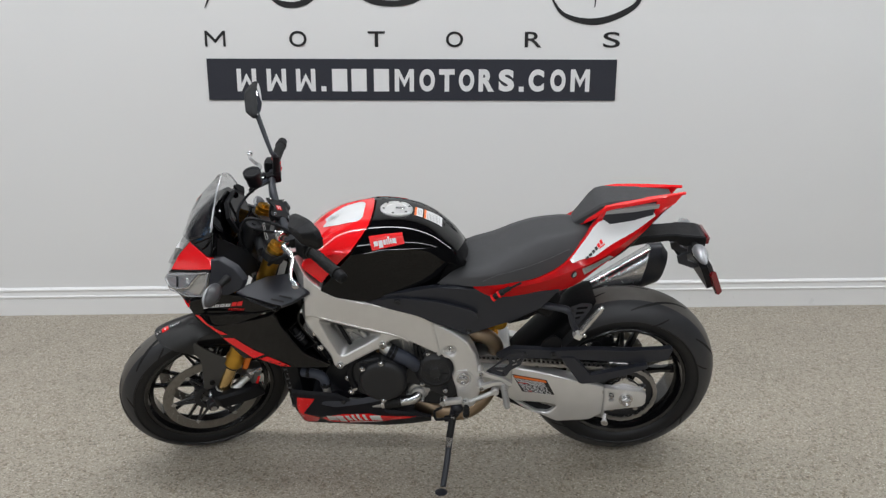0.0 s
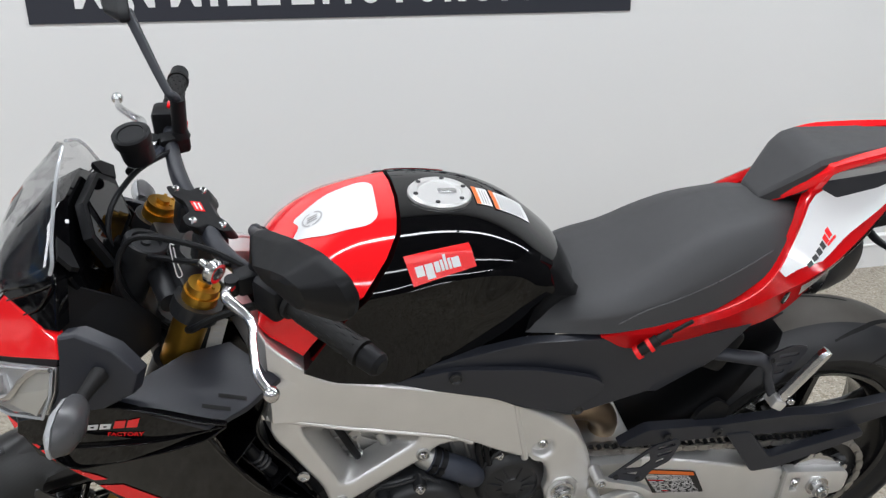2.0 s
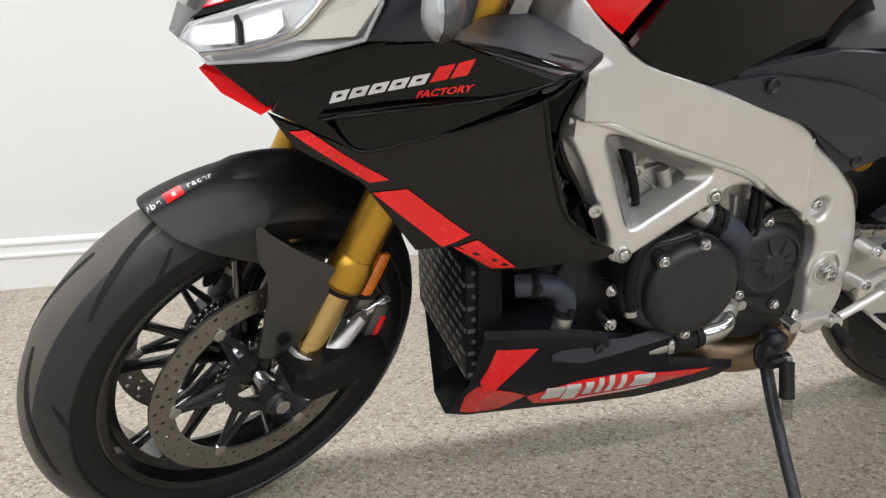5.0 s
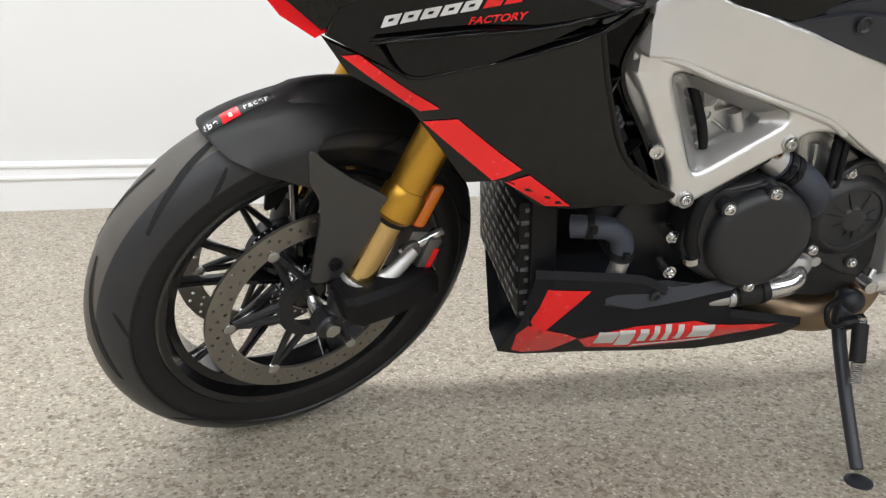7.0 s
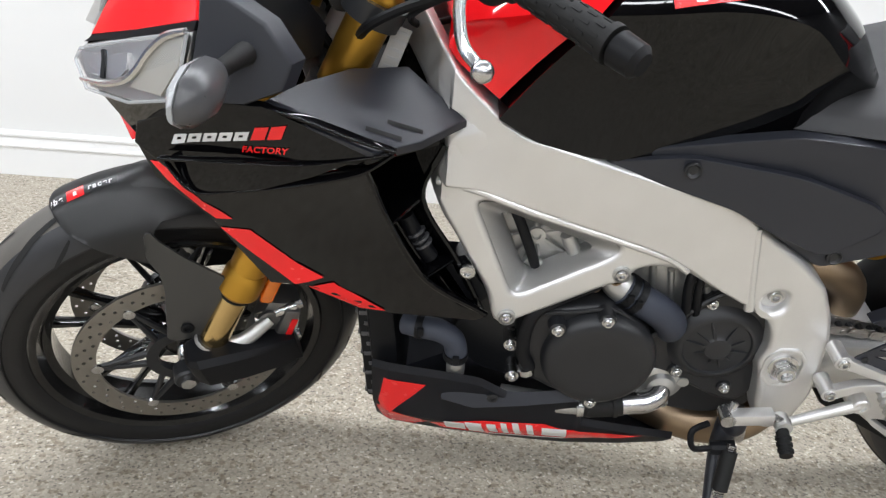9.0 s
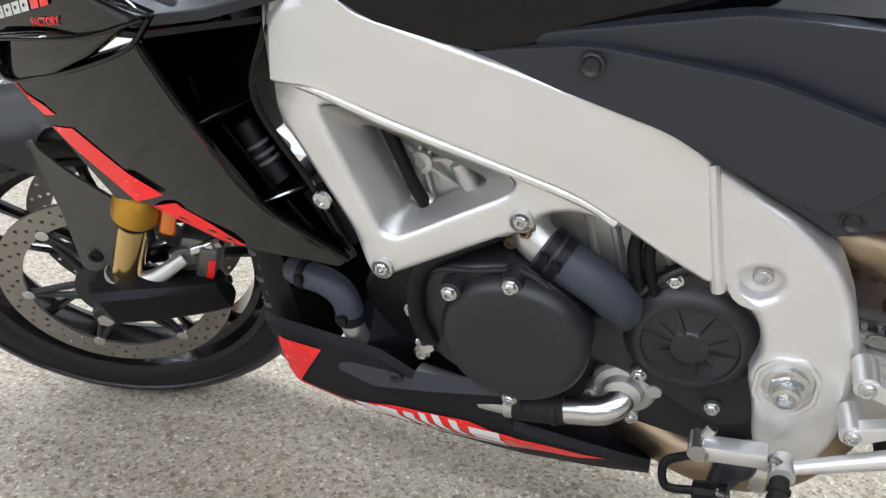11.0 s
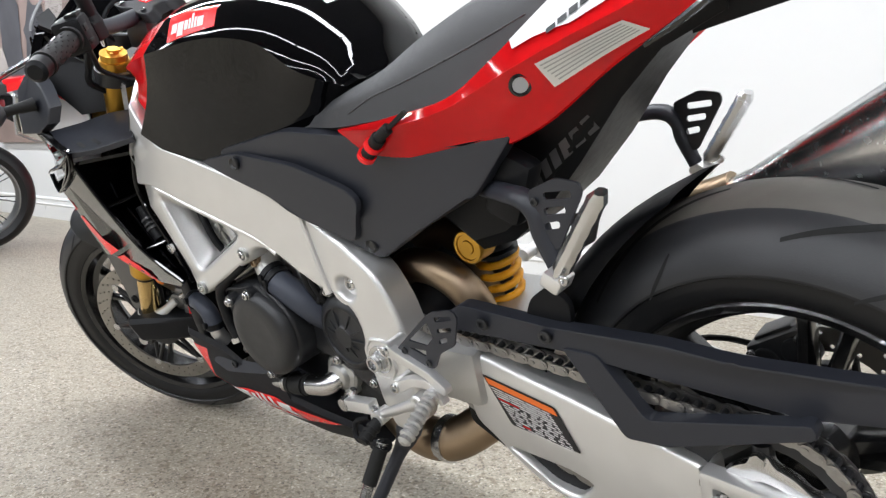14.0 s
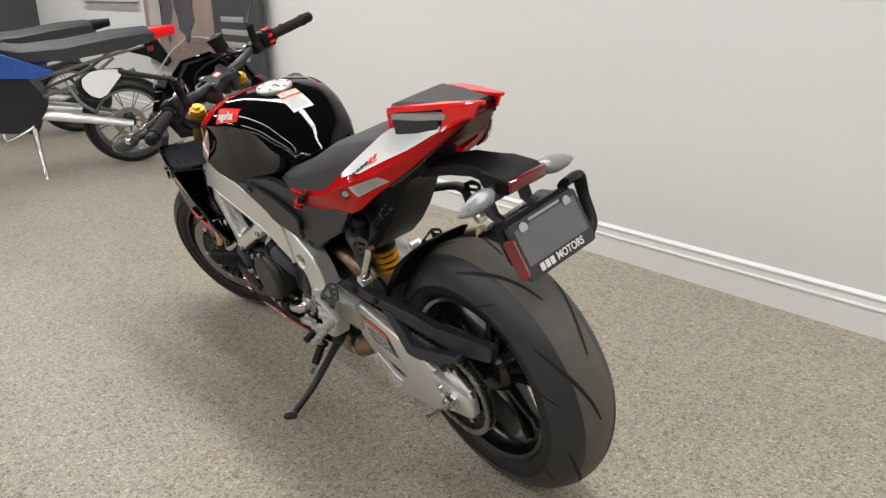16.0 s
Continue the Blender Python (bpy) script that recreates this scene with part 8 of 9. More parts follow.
# seat subframe box under the tail
bm = bmesh.new()
rings = []
for u, hw, w0, w1 in ((-0.46, 0.06, 0.62, 0.74), (-0.38, 0.078, 0.580, 0.75), (-0.32, 0.080, 0.600, 0.765), (-0.26, 0.080, 0.648, 0.785), (-0.20, 0.080, 0.712, 0.815), (-0.14, 0.072, 0.786, 0.855), (-0.09, 0.060, 0.836, 0.885), (-0.02, 0.045, 0.868, 0.90)):
    rings.append([(u, VC - hw * 0.8, w0), (u, VC - hw, w0 + 0.02), (u, VC - hw * 1.1, w1), (u, VC + hw * 1.1, w1), (u, VC + hw, w0 + 0.02), (u, VC + hw * 0.8, w0)])
skin(bm, rings)
ut_tree = tree(bm)
ut = part("undertail", bm, BLACK_PLASTIC, bike, "black plastic undertail box with raised marks", 30)
for k in range(6):
    a = Vector((-0.256 + 0.0155 * k, -0.4, 0.684 + 0.0125 * k))
    part("raised_mark", drape([a, a + Vector((0.011, 0, 0.008)), a + Vector((0.007, 0, 0.028)), a + Vector((-0.004, 0, 0.020))], ut_tree, (0, 1, 0), 0.002, 0.1), SMOKE_GREY, ut)

# number-plate carrier
VP = 0.022
bm = bmesh.new()
rings = []
for u, hw, w0, w1 in ((-0.06, 0.046, 0.846, 0.872), (0.05, 0.044, 0.871, 0.897), (0.12, 0.042, 0.880, 0.903), (0.15, 0.044, 0.879, 0.905), (0.165, 0.050, 0.868, 0.905), (0.228, 0.052, 0.862, 0.901), (0.242, 0.050, 0.866, 0.896)):
    rings.append([(u, VP - hw, w0), (u, VP - hw, w1 - 0.004), (u, VP - hw * 0.92, w1), (u, VP + hw * 0.92, w1), (u, VP + hw, w1 - 0.004), (u, VP + hw, w0)])
skin(bm, rings)
pc = part("plate_carrier", bm, BLACK_PLASTIC, bike, "black plastic plate carrier", 12)
bm = bmesh.new()
box(bm, (0.248, VP, 0.884), (0.012, 0.098, 0.024), Matrix.Rotation(radians(8), 4, "Y"), 0.003)
part("rear_lamp", bm, RED_LENS, pc, "dark red rear lamp strip")
for sgn in (-1, 1):
    bm = bmesh.new()
    line2 = [(0.200, 0.870), (0.204, 0.848), (0.172, 0.830), (0.178, 0.808), (0.225, 0.790)]
    rings = []
    for i, (u, w) in enumerate(line2):
        v = VP + sgn * 0.048
        rings.append([(u - 0.014, v - 0.006, w - 0.004), (u - 0.014, v + 0.006, w - 0.004), (u + 0.014, v + 0.006, w + 0.006), (u + 0.014, v - 0.006, w + 0.006)])
    skin(bm, rings)
    part("bracket", bm, MATTE_BLACK, pc)
    # rear indicators
    bm = bmesh.new()
    tube(bm, [(0.205, VP + sgn * 0.045, 0.872), (0.205, VP + sgn * 0.070, 0.870)], [0.013, 0.011], 12, smooth=False)
    part("indicator_stem", bm, SOFT_RUBBER, pc)
    bm = bmesh.new()
    rings = []
    for f, h, d in ((0, 0.016, 0.014), (0.12, 0.025, 0.020), (0.4, 0.029, 0.021), (0.75, 0.020, 0.014), (0.95, 0.008, 0.006), (1.0, 0.003, 0.002)):
        rings.append([(0.212 + 0.004 * f + d * math.cos(t), VP + sgn * (0.068 + 0.090 * f), 0.872 - 0.012 * f + 0.68 * h * math.sin(t)) for t in [2 * math.pi * i / 16 for i in range(16)]])
    skin(bm, rings)
    ri = part("rear_indicator", bm, IND_BRIGHT, pc, "clear rear indicator", 60)
    # ribbed clear lens over the bright inside
    bm = bmesh.new()
    rings = []
    for f, h, d in ((0, 0.018, 0.017), (0.12, 0.027, 0.023), (0.4, 0.031, 0.024), (0.75, 0.022, 0.017), (0.95, 0.010, 0.008), (1.02, 0.003, 0.003)):
        rings.append([(0.212 + 0.004 * f + d * math.cos(t), VP + sgn * (0.067 + 0.092 * f), 0.872 - 0.012 * f + 0.68 * h * math.sin(t)) for t in [2 * math.pi * i / 16 for i in range(16)]])
    skin(bm, rings)
    part("lens", bm, LENS, ri)
# the plate in its dealer frame
PM = Matrix.Translation((0.277, 0.040, 0.762)) @ Matrix.Rotation(radians(94), 4, "Z") @ Matrix.Rotation(radians(90 - 23), 4, "X") @ Matrix.Diagonal((1.06, 0.94, 1, 1))


def on_plate(shape, lift, thick=0.002, bev=0.0):
    b = bmesh.new()
    vs = [b.verts.new((x, y, lift)) for x, y in shape]
    fc = b.faces.new(vs)
    r = bmesh.ops.extrude_face_region(b, geom=[fc])
    bmesh.ops.translate(b, verts=[g for g in r["geom"] if isinstance(g, bmesh.types.BMVert)], vec=(0, 0, -thick))
    bmesh.ops.transform(b, matrix=PM, verts=b.verts[:])
    return b


def rect(x0, y0, x1, y1, r=0.01):
    return rounded([(x0, y0), (x1, y0), (x1, y1), (x0, y1)], r, 3)


nb = part("number_plate", on_plate(rect(-0.096, -0.066, 0.096, 0.062, 0.012), 0.0, 0.012), PLATE_FRAME, pc, "black dealer plate frame with a grey insert")
part("plate_insert", on_plate(rect(-0.086, -0.036, 0.086, 0.046, 0.003), 0.0015, 0.001), PLATE_COVER, nb)
part("plate_hood", on_plate(rect(-0.100, -0.03, 0.100, 0.072, 0.02), -0.014, 0.022), BLACK_PLASTIC, nb)
for x in (-0.062, 0.062):
    b = on_plate(rounded([(x - 0.009, 0.036), (x + 0.009, 0.036), (x + 0.011, 0.047), (x + 0.004, 0.056), (x - 0.007, 0.054), (x - 0.011, 0.046)], 0.003, 2), 0.0045, 0.003)
    part("plate_screw", b, CHROME, nb)
part("plate_print", on_plate(rect(-0.042, 0.050, 0.046, 0.056, 0.001), 0.0022, 0.001), GREY_PRINT, nb)
for x in (-0.058, -0.044, -0.030):
    part("letter_block", on_plate(rect(x - 0.0055, -0.058, x + 0.0055, -0.041, 0.001), 0.0022, 0.001), WHITE_PRINT, nb)
b = lettering("MOTORS", 0.024, 1.0, 0.0008)
xs = [v.co.x for v in b.verts]
bmesh.ops.scale(b, vec=(0.078 / (max(xs) - min(xs)), 1, 1), verts=b.verts[:])
bmesh.ops.transform(b, matrix=PM @ Matrix.Translation((0.022, -0.0495, 0.0022)), verts=b.verts[:])
part("lettering", b, WHITE_PRINT, nb)
for sgn in (-1,):
    b = on_plate(rounded([(-0.013, -0.056), (0.009, -0.056), (0.009, 0.036), (-0.013, 0.036)], 0.008, 3), 0, 0.010)
    bmesh.ops.transform(b, matrix=PM @ Matrix.Translation((sgn * 0.104, 0, -0.002)) @ Matrix.Rotation(sgn * radians(62), 4, "Y") @ PM.inverted(), verts=b.verts[:])
    part("side_reflector", b, RED_LENS, nb, "red side reflector")

bm = bmesh.new()
tube(bm, [(0.230, 0.130, 0.822), (0.210, 0.176, 0.814), (0.198, 0.208, 0.800), (0.206, 0.208, 0.758), (0.238, 0.190, 0.712), (0.264, 0.150, 0.696)], [0.017, 0.018, 0.016, 0.013, 0.013, 0.010], 12, 6, flat=0.6)
part("plate_loop", bm, BLACK_PLASTIC, nb, "", 50)

# silencer on the right
bm = bmesh.new()
rings = []
for u, v, w, a, b, k in ((-0.115, 0.145, 0.605, 0.020, 0.020, 0), (-0.085, 0.148, 0.615, 0.030, 0.026, 0), (-0.02, 0.152, 0.640, 0.042, 0.048, 0), (0.065, 0.158, 0.672, 0.050, 0.078, 0), (0.095, 0.160, 0.684, 0.052, 0.086, 0)):
    rings.append([(u + 0.25 * b * math.sin(t), v + a * math.copysign(abs(math.cos(t)) ** 0.8, math.cos(t)) * (1 - 0.15 * math.sin(t)), w + b * math.sin(t)) for t in [2 * math.pi * i / 28 for i in range(28)]])
skin(bm, rings)
ex = part("silencer", bm, STEEL, bike, "brushed steel silencer with a black end cap", 40)
bm = bmesh.new()
rings = []
for u, v, w, a, b in ((0.092, 0.160, 0.684, 0.054, 0.088), (0.135, 0.162, 0.692, 0.052, 0.084), (0.165, 0.164, 0.682, 0.040, 0.060)):
    rings.append([(u + 0.25 * b * math.sin(t), v + a * math.cos(t), w + b * math.sin(t)) for t in [2 * math.pi * i / 28 for i in range(28)]])
skin(bm, rings)
part("end_cap", bm, MATTE_BLACK, ex, "matte black end cap")
bm = bmesh.new()
tube(bm, [(-0.50, 0.02, 0.24), (-0.40, 0.06, 0.26), (-0.33, 0.10, 0.36), (-0.25, 0.125, 0.50), (-0.18, 0.14, 0.575), (-0.10, 0.146, 0.610)], 0.026, 16)
part("link_pipe", bm, HEADER, ex)
# header bend and collector seen behind the frame
for path, r in (([(-0.600, -0.02, 0.50), (-0.540, -0.045, 0.535), (-0.475, -0.050, 0.535), (-0.432, -0.045, 0.500), (-0.425, -0.03, 0.44), (-0.45, -0.01, 0.36), (-0.50, 0.0, 0.28)], 0.027), ([(-0.70, -0.03, 0.235), (-0.60, -0.06, 0.215), (-0.52, -0.06, 0.225), (-0.46, -0.02, 0.26), (-0.44, 0.04, 0.28)], 0.036),
                ([(-0.62, 0.06, 0.52), (-0.56, 0.05, 0.555), (-0.50, 0.045, 0.54), (-0.465, 0.04, 0.49), (-0.47, 0.03, 0.40), (-0.50, 0.02, 0.30)], 0.028)):
    bm = bmesh.new()
    tube(bm, path, r, 18)
    part("exhaust_header", bm, HEADER, bike, "heat-tinted exhaust header", 60)
bm = bmesh.new()
rod(bm, (-0.538, -0.06, 0.223), (-0.520, -0.06, 0.224), 0.040, n=24)
part("exhaust_clamp", bm, STEEL, bike)

# rear shock
bm = bmesh.new()
coil = []
s0, s1 = Vector((-0.445, 0.045, 0.535)), Vector((-0.452, 0.055, 0.395))
ds = (s1 - s0)
n1 = ds.orthogonal().normalized()
n2 = ds.normalized().cross(n1)
for i in range(7 * 12 + 1):
    t = 2 * math.pi * i / 12
    coil.append(s0 + ds * (i / 84) + (n1 * math.cos(t) + n2 * math.sin(t)) * 0.031)
tube(bm, coil, 0.0065, 8, smooth=False)
sh = part("shock_spring", bm, YELLOW_SPRING, bike, "yellow coil shock spring", 60)
bm = bmesh.new()
rod(bm, s0 - ds * 0.35, s1 + ds * 0.1, 0.020, n=20)
rod(bm, s0 - ds * 0.02, s0 + ds * 0.03, 0.036, n=24)
rod(bm, s0 - ds * 0.45, s0 - ds * 0.05, 0.030, n=24)
part("shock_body", bm, DARK_METAL, sh)
bm = bmesh.new()
turned(bm, [(-0.03, 0.026), (0.0, 0.026), (0.003, 0.024), (0.003, 0.020), (0.001, 0.019), (0.001, 0.011), (0.003, 0.010), (0.003, 0.004)], (-0.414, -0.046, 0.578), (0, -1, 0), 36)
part("adjuster", bm, GOLD, sh, "gold round preload adjuster", 30)
bm = bmesh.new()
rod(bm, (-0.414, -0.010, 0.578), (-0.414, 0.05, 0.578), 0.022, n=20)
part("reservoir", bm, POLISHED, sh)

# rider foot rests, levers and heel guards
for sgn in (-1, 1):
    s = lambda u, v, w: (u, sgn * v, w)
    bm = bmesh.new()
    for poly in ([(-0.486, 0.476), (-0.476, 0.480), (-0.402, 0.452), (-0.374, 0.432), (-0.378, 0.420), (-0.392, 0.424), (-0.408, 0.440), (-0.484, 0.464)], [(-0.486, 0.410), (-0.478, 0.420), (-0.446, 0.434), (-0.410, 0.440), (-0.394, 0.426), (-0.384, 0.404), (-0.396, 0.402), (-0.410, 0.424), (-0.440, 0.421), (-0.474, 0.400)]):
        plate(bm, side(rounded(poly, 0.005, 2), sgn * 0.188), sgn * -0.014, bevel=0.003)
    for u, w in ((-0.479, 0.471), (-0.477, 0.411)):
        rod(bm, s(u, 0.150, w), s(u, 0.186, w), 0.0115, n=18)
    br = part("footrest_bracket", bm, SILVER, bike, "silver footrest bracket", 40)
    for u, w in ((-0.479, 0.471), (-0.477, 0.411)):
        bm = bmesh.new()
        bolt(bm, s(u, 0.186, w), 0.008, 0.006, (0, sgn, 0))
        part("bolt", bm, STEEL, br)
    bm = bmesh.new()
    a, b = Vector(s(-0.403, 0.180, 0.422)), Vector(s(-0.394, 0.262, 0.394))
    prof = [(0, 0.010)]
    for i in range(8):
        prof += [(0.008 + 0.0095 * i, 0.0090), (0.010 + 0.0095 * i, 0.0116), (0.0135 + 0.0095 * i, 0.0116), (0.0155 + 0.0095 * i, 0.0090)]
    turned(bm, prof + [(0.088, 0.0100), (0.092, 0.005)], a, b - a, 12)
    part("footrest", bm, CAST, br, "knurled aluminium foot peg", 25)
    hg = rounded([(-0.464, 0.474), (-0.398, 0.532), (-0.381, 0.545), (-0.342, 0.554), (-0.334, 0.545), (-0.349, 0.500), (-0.380, 0.482), (-0.395, 0.456), (-0.408, 0.454), (-0.453, 0.465)], 0.005, 2)
    hls = [rounded([(x0, y0), (x1, y0 + 0.007), (x1, y0 + 0.014), (x0, y0 + 0.007)], 0.003, 2) for x0, x1, y0 in ((-0.376, -0.345, 0.531), (-0.375, -0.348, 0.514), (-0.376, -0.360, 0.497))]
    hls.append(rounded([(-0.436, 0.492), (-0.392, 0.528), (-0.386, 0.506), (-0.402, 0.490)], 0.003, 2))
    hls.append(rounded([(-0.438, 0.481), (-0.405, 0.482), (-0.408, 0.472)], 0.002, 2))
    bm = bmesh.new()
    plate(bm, side(hg, sgn * 0.178), sgn * -0.003, [side(h, sgn * 0.178) for h in hls])
    hgp = part("heel_guard", bm, MATTE_BLACK, br, "black slotted heel guard")
    for u, w in ((-0.448, 0.474), (-0.405, 0.463)):
        bm = bmesh.new()
        bolt(bm, s(u, 0.178, w), 0.0055, 0.003, (0, sgn, 0))
        part("bolt", bm, DARK_METAL, hgp)
bm = bmesh.new()
rod(bm, (-0.516, -0.190, 0.358), (-0.432, -0.188, 0.399), 0.007, 0.0095, 14)
turned(bm, [(-0.012, 0.013), (0.006, 0.013), (0.008, 0.011), (0.008, 0.007), (0.005, 0.006), (0.005, 0.001)], (-0.431, -0.188, 0.400), (0, -1, 0), 20)
rod(bm, (-0.526, -0.175, 0.350), (-0.526, -0.200, 0.350), 0.012, n=18)
gear = part("gear_lever", bm, SILVER, bike, "silver gear lever")
bm = bmesh.new()
rod(bm, (-0.527, -0.195, 0.346), (-0.528, -0.234, 0.332), 0.0095, n=14)
for i in range(3):
    c = Vector((-0.527, -0.206 - 0.009 * i, 0.342 - 0.0032 * i))
    rod(bm, c, c + Vector((-0.0003, -0.004, -0.0019)), 0.0115, n=14)
part("toe_peg", bm, SOFT_RUBBER, gear)
bm = bmesh.new()
box(bm, (-0.572, -0.186, 0.357), (0.062, 0.020, 0.020), Matrix.Rotation(radians(-8), 4, "Y"), 0.003)
part("shift_sensor", bm, SILVER, gear, "silver quick-shift sensor")
bm = bmesh.new()
rod(bm, (-0.606, -0.170, 0.352), (-0.606, -0.196, 0.352), 0.011, n=16)
part("rod_end", bm, STEEL, gear)
bm = bmesh.new()
rod(bm, (-0.604, -0.180, 0.354), (-0.596, -0.175, 0.372), 0.006, n=10)
part("link", bm, STEEL, gear)
bm = bmesh.new()
rod(bm, (-0.540, -0.188, 0.361), (-0.524, -0.190, 0.354), 0.006, n=10)
part("rod_end", bm, STEEL, gear)
bm = bmesh.new()
tube(bm, [(-0.61, -0.15, 0.30), (-0.635, -0.16, 0.29), (-0.63, -0.17, 0.265), (-0.60, -0.165, 0.262)], 0.005, 8)
tube(bm, [(-0.60, -0.16, 0.258), (-0.565, -0.165, 0.268)], 0.011, 10, smooth=False)
part("stand_switch", bm, BLACK_PLASTIC, bike)

# side stand
bm = bmesh.new()
tube(bm, [(-0.555, -0.105, 0.285), (-0.566, -0.120, 0.255), (-0.578, -0.140, 0.225), (-0.592, -0.230, 0.140), (-0.606, -0.305, 0.084)], [0.020, 0.018, 0.0115, 0.0105, 0.010], 14, 6)
bmesh.ops.create_uvsphere(bm, u_segments=16, v_segments=10, radius=0.022, matrix=Matrix.Translation((-0.558, -0.118, 0.272)))
ss = part("side_stand", bm, MATTE_BLACK, bike, "black side stand, folded out")
bm = bmesh.new()
ft = Vector((-0.612, -0.322, 0.0755))
turned(bm, [(-0.005, 0.016), (-0.003, 0.021), (0.002, 0.021), (0.006, 0.012)], ft, (0, 0.22, 0.97), 20)
part("stand_foot", bm, MATTE_BLACK, ss)
bm = bmesh.new()
a, b = Vector((-0.572, -0.165, 0.274)), Vector((-0.590, -0.222, 0.186))
dd = b - a
m1 = dd.orthogonal().normalized()
m2 = dd.normalized().cross(m1)
tube(bm, [a + dd * (i / 220) + (m1 * math.cos(i * 0.9) + m2 * math.sin(i * 0.9)) * 0.008 for i in range(221)], 0.0016, 5, smooth=False)
part("stand_spring", bm, STEEL, ss)
bm = bmesh.new()
rod(bm, a.lerp(b, 0.10), a.lerp(b, 0.68), 0.0125, n=16)
part("spring_sleeve", bm, SOFT_RUBBER, ss)

# passenger foot rests
for sgn in (-1, 1):
    s = lambda u, v, w: (u, VC + sgn * v, w)
    bm = bmesh.new()
    tube(bm, [s(-0.310, 0.122, 0.698), s(-0.241, 0.160, 0.707), s(-0.209, 0.170, 0.705), s(-0.194, 0.173, 0.690), s(-0.189, 0.174, 0.667), s(-0.174, 0.176, 0.630)], [0.012, 0.012, 0.013, 0.012, 0.012, 0.011], 12, 6, flat=0.6)
    pb = part("passenger_bracket", bm, MATTE_BLACK, bike, "black passenger footrest bracket", 50)
    sl = rounded([(-0.198, 0.718), (-0.160, 0.734), (-0.130, 0.730), (-0.128, 0.718), (-0.168, 0.650), (-0.190, 0.652)], 0.006, 3)
    hl = [rounded([(x0, y0), (x0 + ww, y0 + 0.004), (x0 + ww, y0 + 0.013), (x0, y0 + 0.009)], 0.004, 3) for x0, y0, ww in ((-0.178, 0.708, 0.036), (-0.180, 0.690, 0.028), (-0.182, 0.672, 0.020))]
    bm = bmesh.new()
    plate(bm, [s(u, 0.176, w) for u, w in sl], sgn * -0.003, [[s(u, 0.176, w) for u, w in h] for h in hl])
    part("slotted_guard", bm, MATTE_BLACK, pb)
    bm = bmesh.new()
    rings = []
    a, b = Vector(s(-0.163, 0.190, 0.628)), Vector(s(-0.098, 0.187, 0.726))
    for f in [i / 12 for i in range(13)]:
        k = 0.82 * (1.0 + (0.10 if int(f * 12) % 2 else 0)) * (0.6 if f in (0, 1) else 1)
        c = a.lerp(b, f)
        rings.append([c + Vector((x * k, y * 0.9, z * k)) for x, y, z in ((-0.010, -0.005, 0.006), (-0.004, -0.011, 0.002), (0.004, -0.011, -0.002), (0.010, -0.005, -0.006), (0.010, 0.005, -0.006), (0.004, 0.011, -0.002), (-0.004, 0.011, 0.002), (-0.010, 0.005, 0.006))])
    skin(bm, rings)
    part("passenger_peg", bm, POLISHED, pb, "folded ribbed aluminium peg")
    bm = bmesh.new()
    box(bm, s(-0.170, 0.186, 0.620), (0.026, 0.032, 0.020), Matrix.Rotation(radians(30), 4, "Y"), 0.004)
    part("peg_joint", bm, SILVER, pb)
    bm = bmesh.new()
    bolt(bm, s(-0.150, 0.200, 0.628), 0.006, 0.005, (0, sgn, 0))
    part("bolt", bm, STEEL, pb)
    for w in (0.706, 0.664):
        bm = bmesh.new()
        bolt(bm, s(-0.190, 0.177, w), 0.0048, 0.003, (0, sgn, 0))
        part("bolt", bm, DARK_METAL, pb)
bm = bmesh.new()
box(bm, (-0.262, -0.108, 0.700), (0.055, 0.035, 0.09), Matrix.Rotation(radians(25), 4, "Y"), 0.012)
part("canister", bm, BLACK_PLASTIC, bike, "black plastic canister", 40)

# ---- far left of the showroom ----
def flat(name, x0, z0, x1, z1, y, mat, depth=0.02, parent=None, label=""):
    b = bmesh.new()
    box(b, ((x0 + x1) / 2, y + depth / 2, (z0 + z1) / 2), (x1 - x0, depth, z1 - z0), None, 0.003)
    return finish(name, b, mat, parent, label)


ban = tagged(flat("banner", -3.66, 0.02, -2.91, 2.2, WALL_Y - 0.10, DARK_GREY_WALL, 0.03), "dark grey stand-up banner with a red foot", "banner")
flat("red_field", -3.64, 0.06, -2.93, 0.52, WALL_Y - 0.104, RED_MATTE, 0.003, ban)
flat("white_bar", -3.50, 0.24, -3.08, 0.36, WALL_Y - 0.108, WHITE_PRINT, 0.003, ban)
for i in range(4):
    flat("print_bar", -3.52, 0.70 + 0.09 * i, -3.52 + 0.42 - 0.05 * (i % 2), 0.74 + 0.09 * i, WALL_Y - 0.104, GREY_PRINT, 0.003, ban)
OTHER_METAL = material("dull_grey_metal", (0.20, 0.20, 0.20), 0.4, metal=0.6)
POSTER = material("faded_poster", (0.36, 0.27, 0.24), 0.5, spread=0.5, scale=2.5)
POSTER_DARK = material("poster_shape", (0.09, 0.09, 0.1), 0.5, spread=0.5, scale=6)
POSTER_PALE = material("poster_pale_shape", (0.5, 0.45, 0.42), 0.5, spread=0.3, scale=5)
pos = tagged(flat("poster", -5.26, 0.55, -3.72, 2.3, WALL_Y - 0.03, POSTER, 0.025), "large brownish poster with blurred dark shapes", "poster")
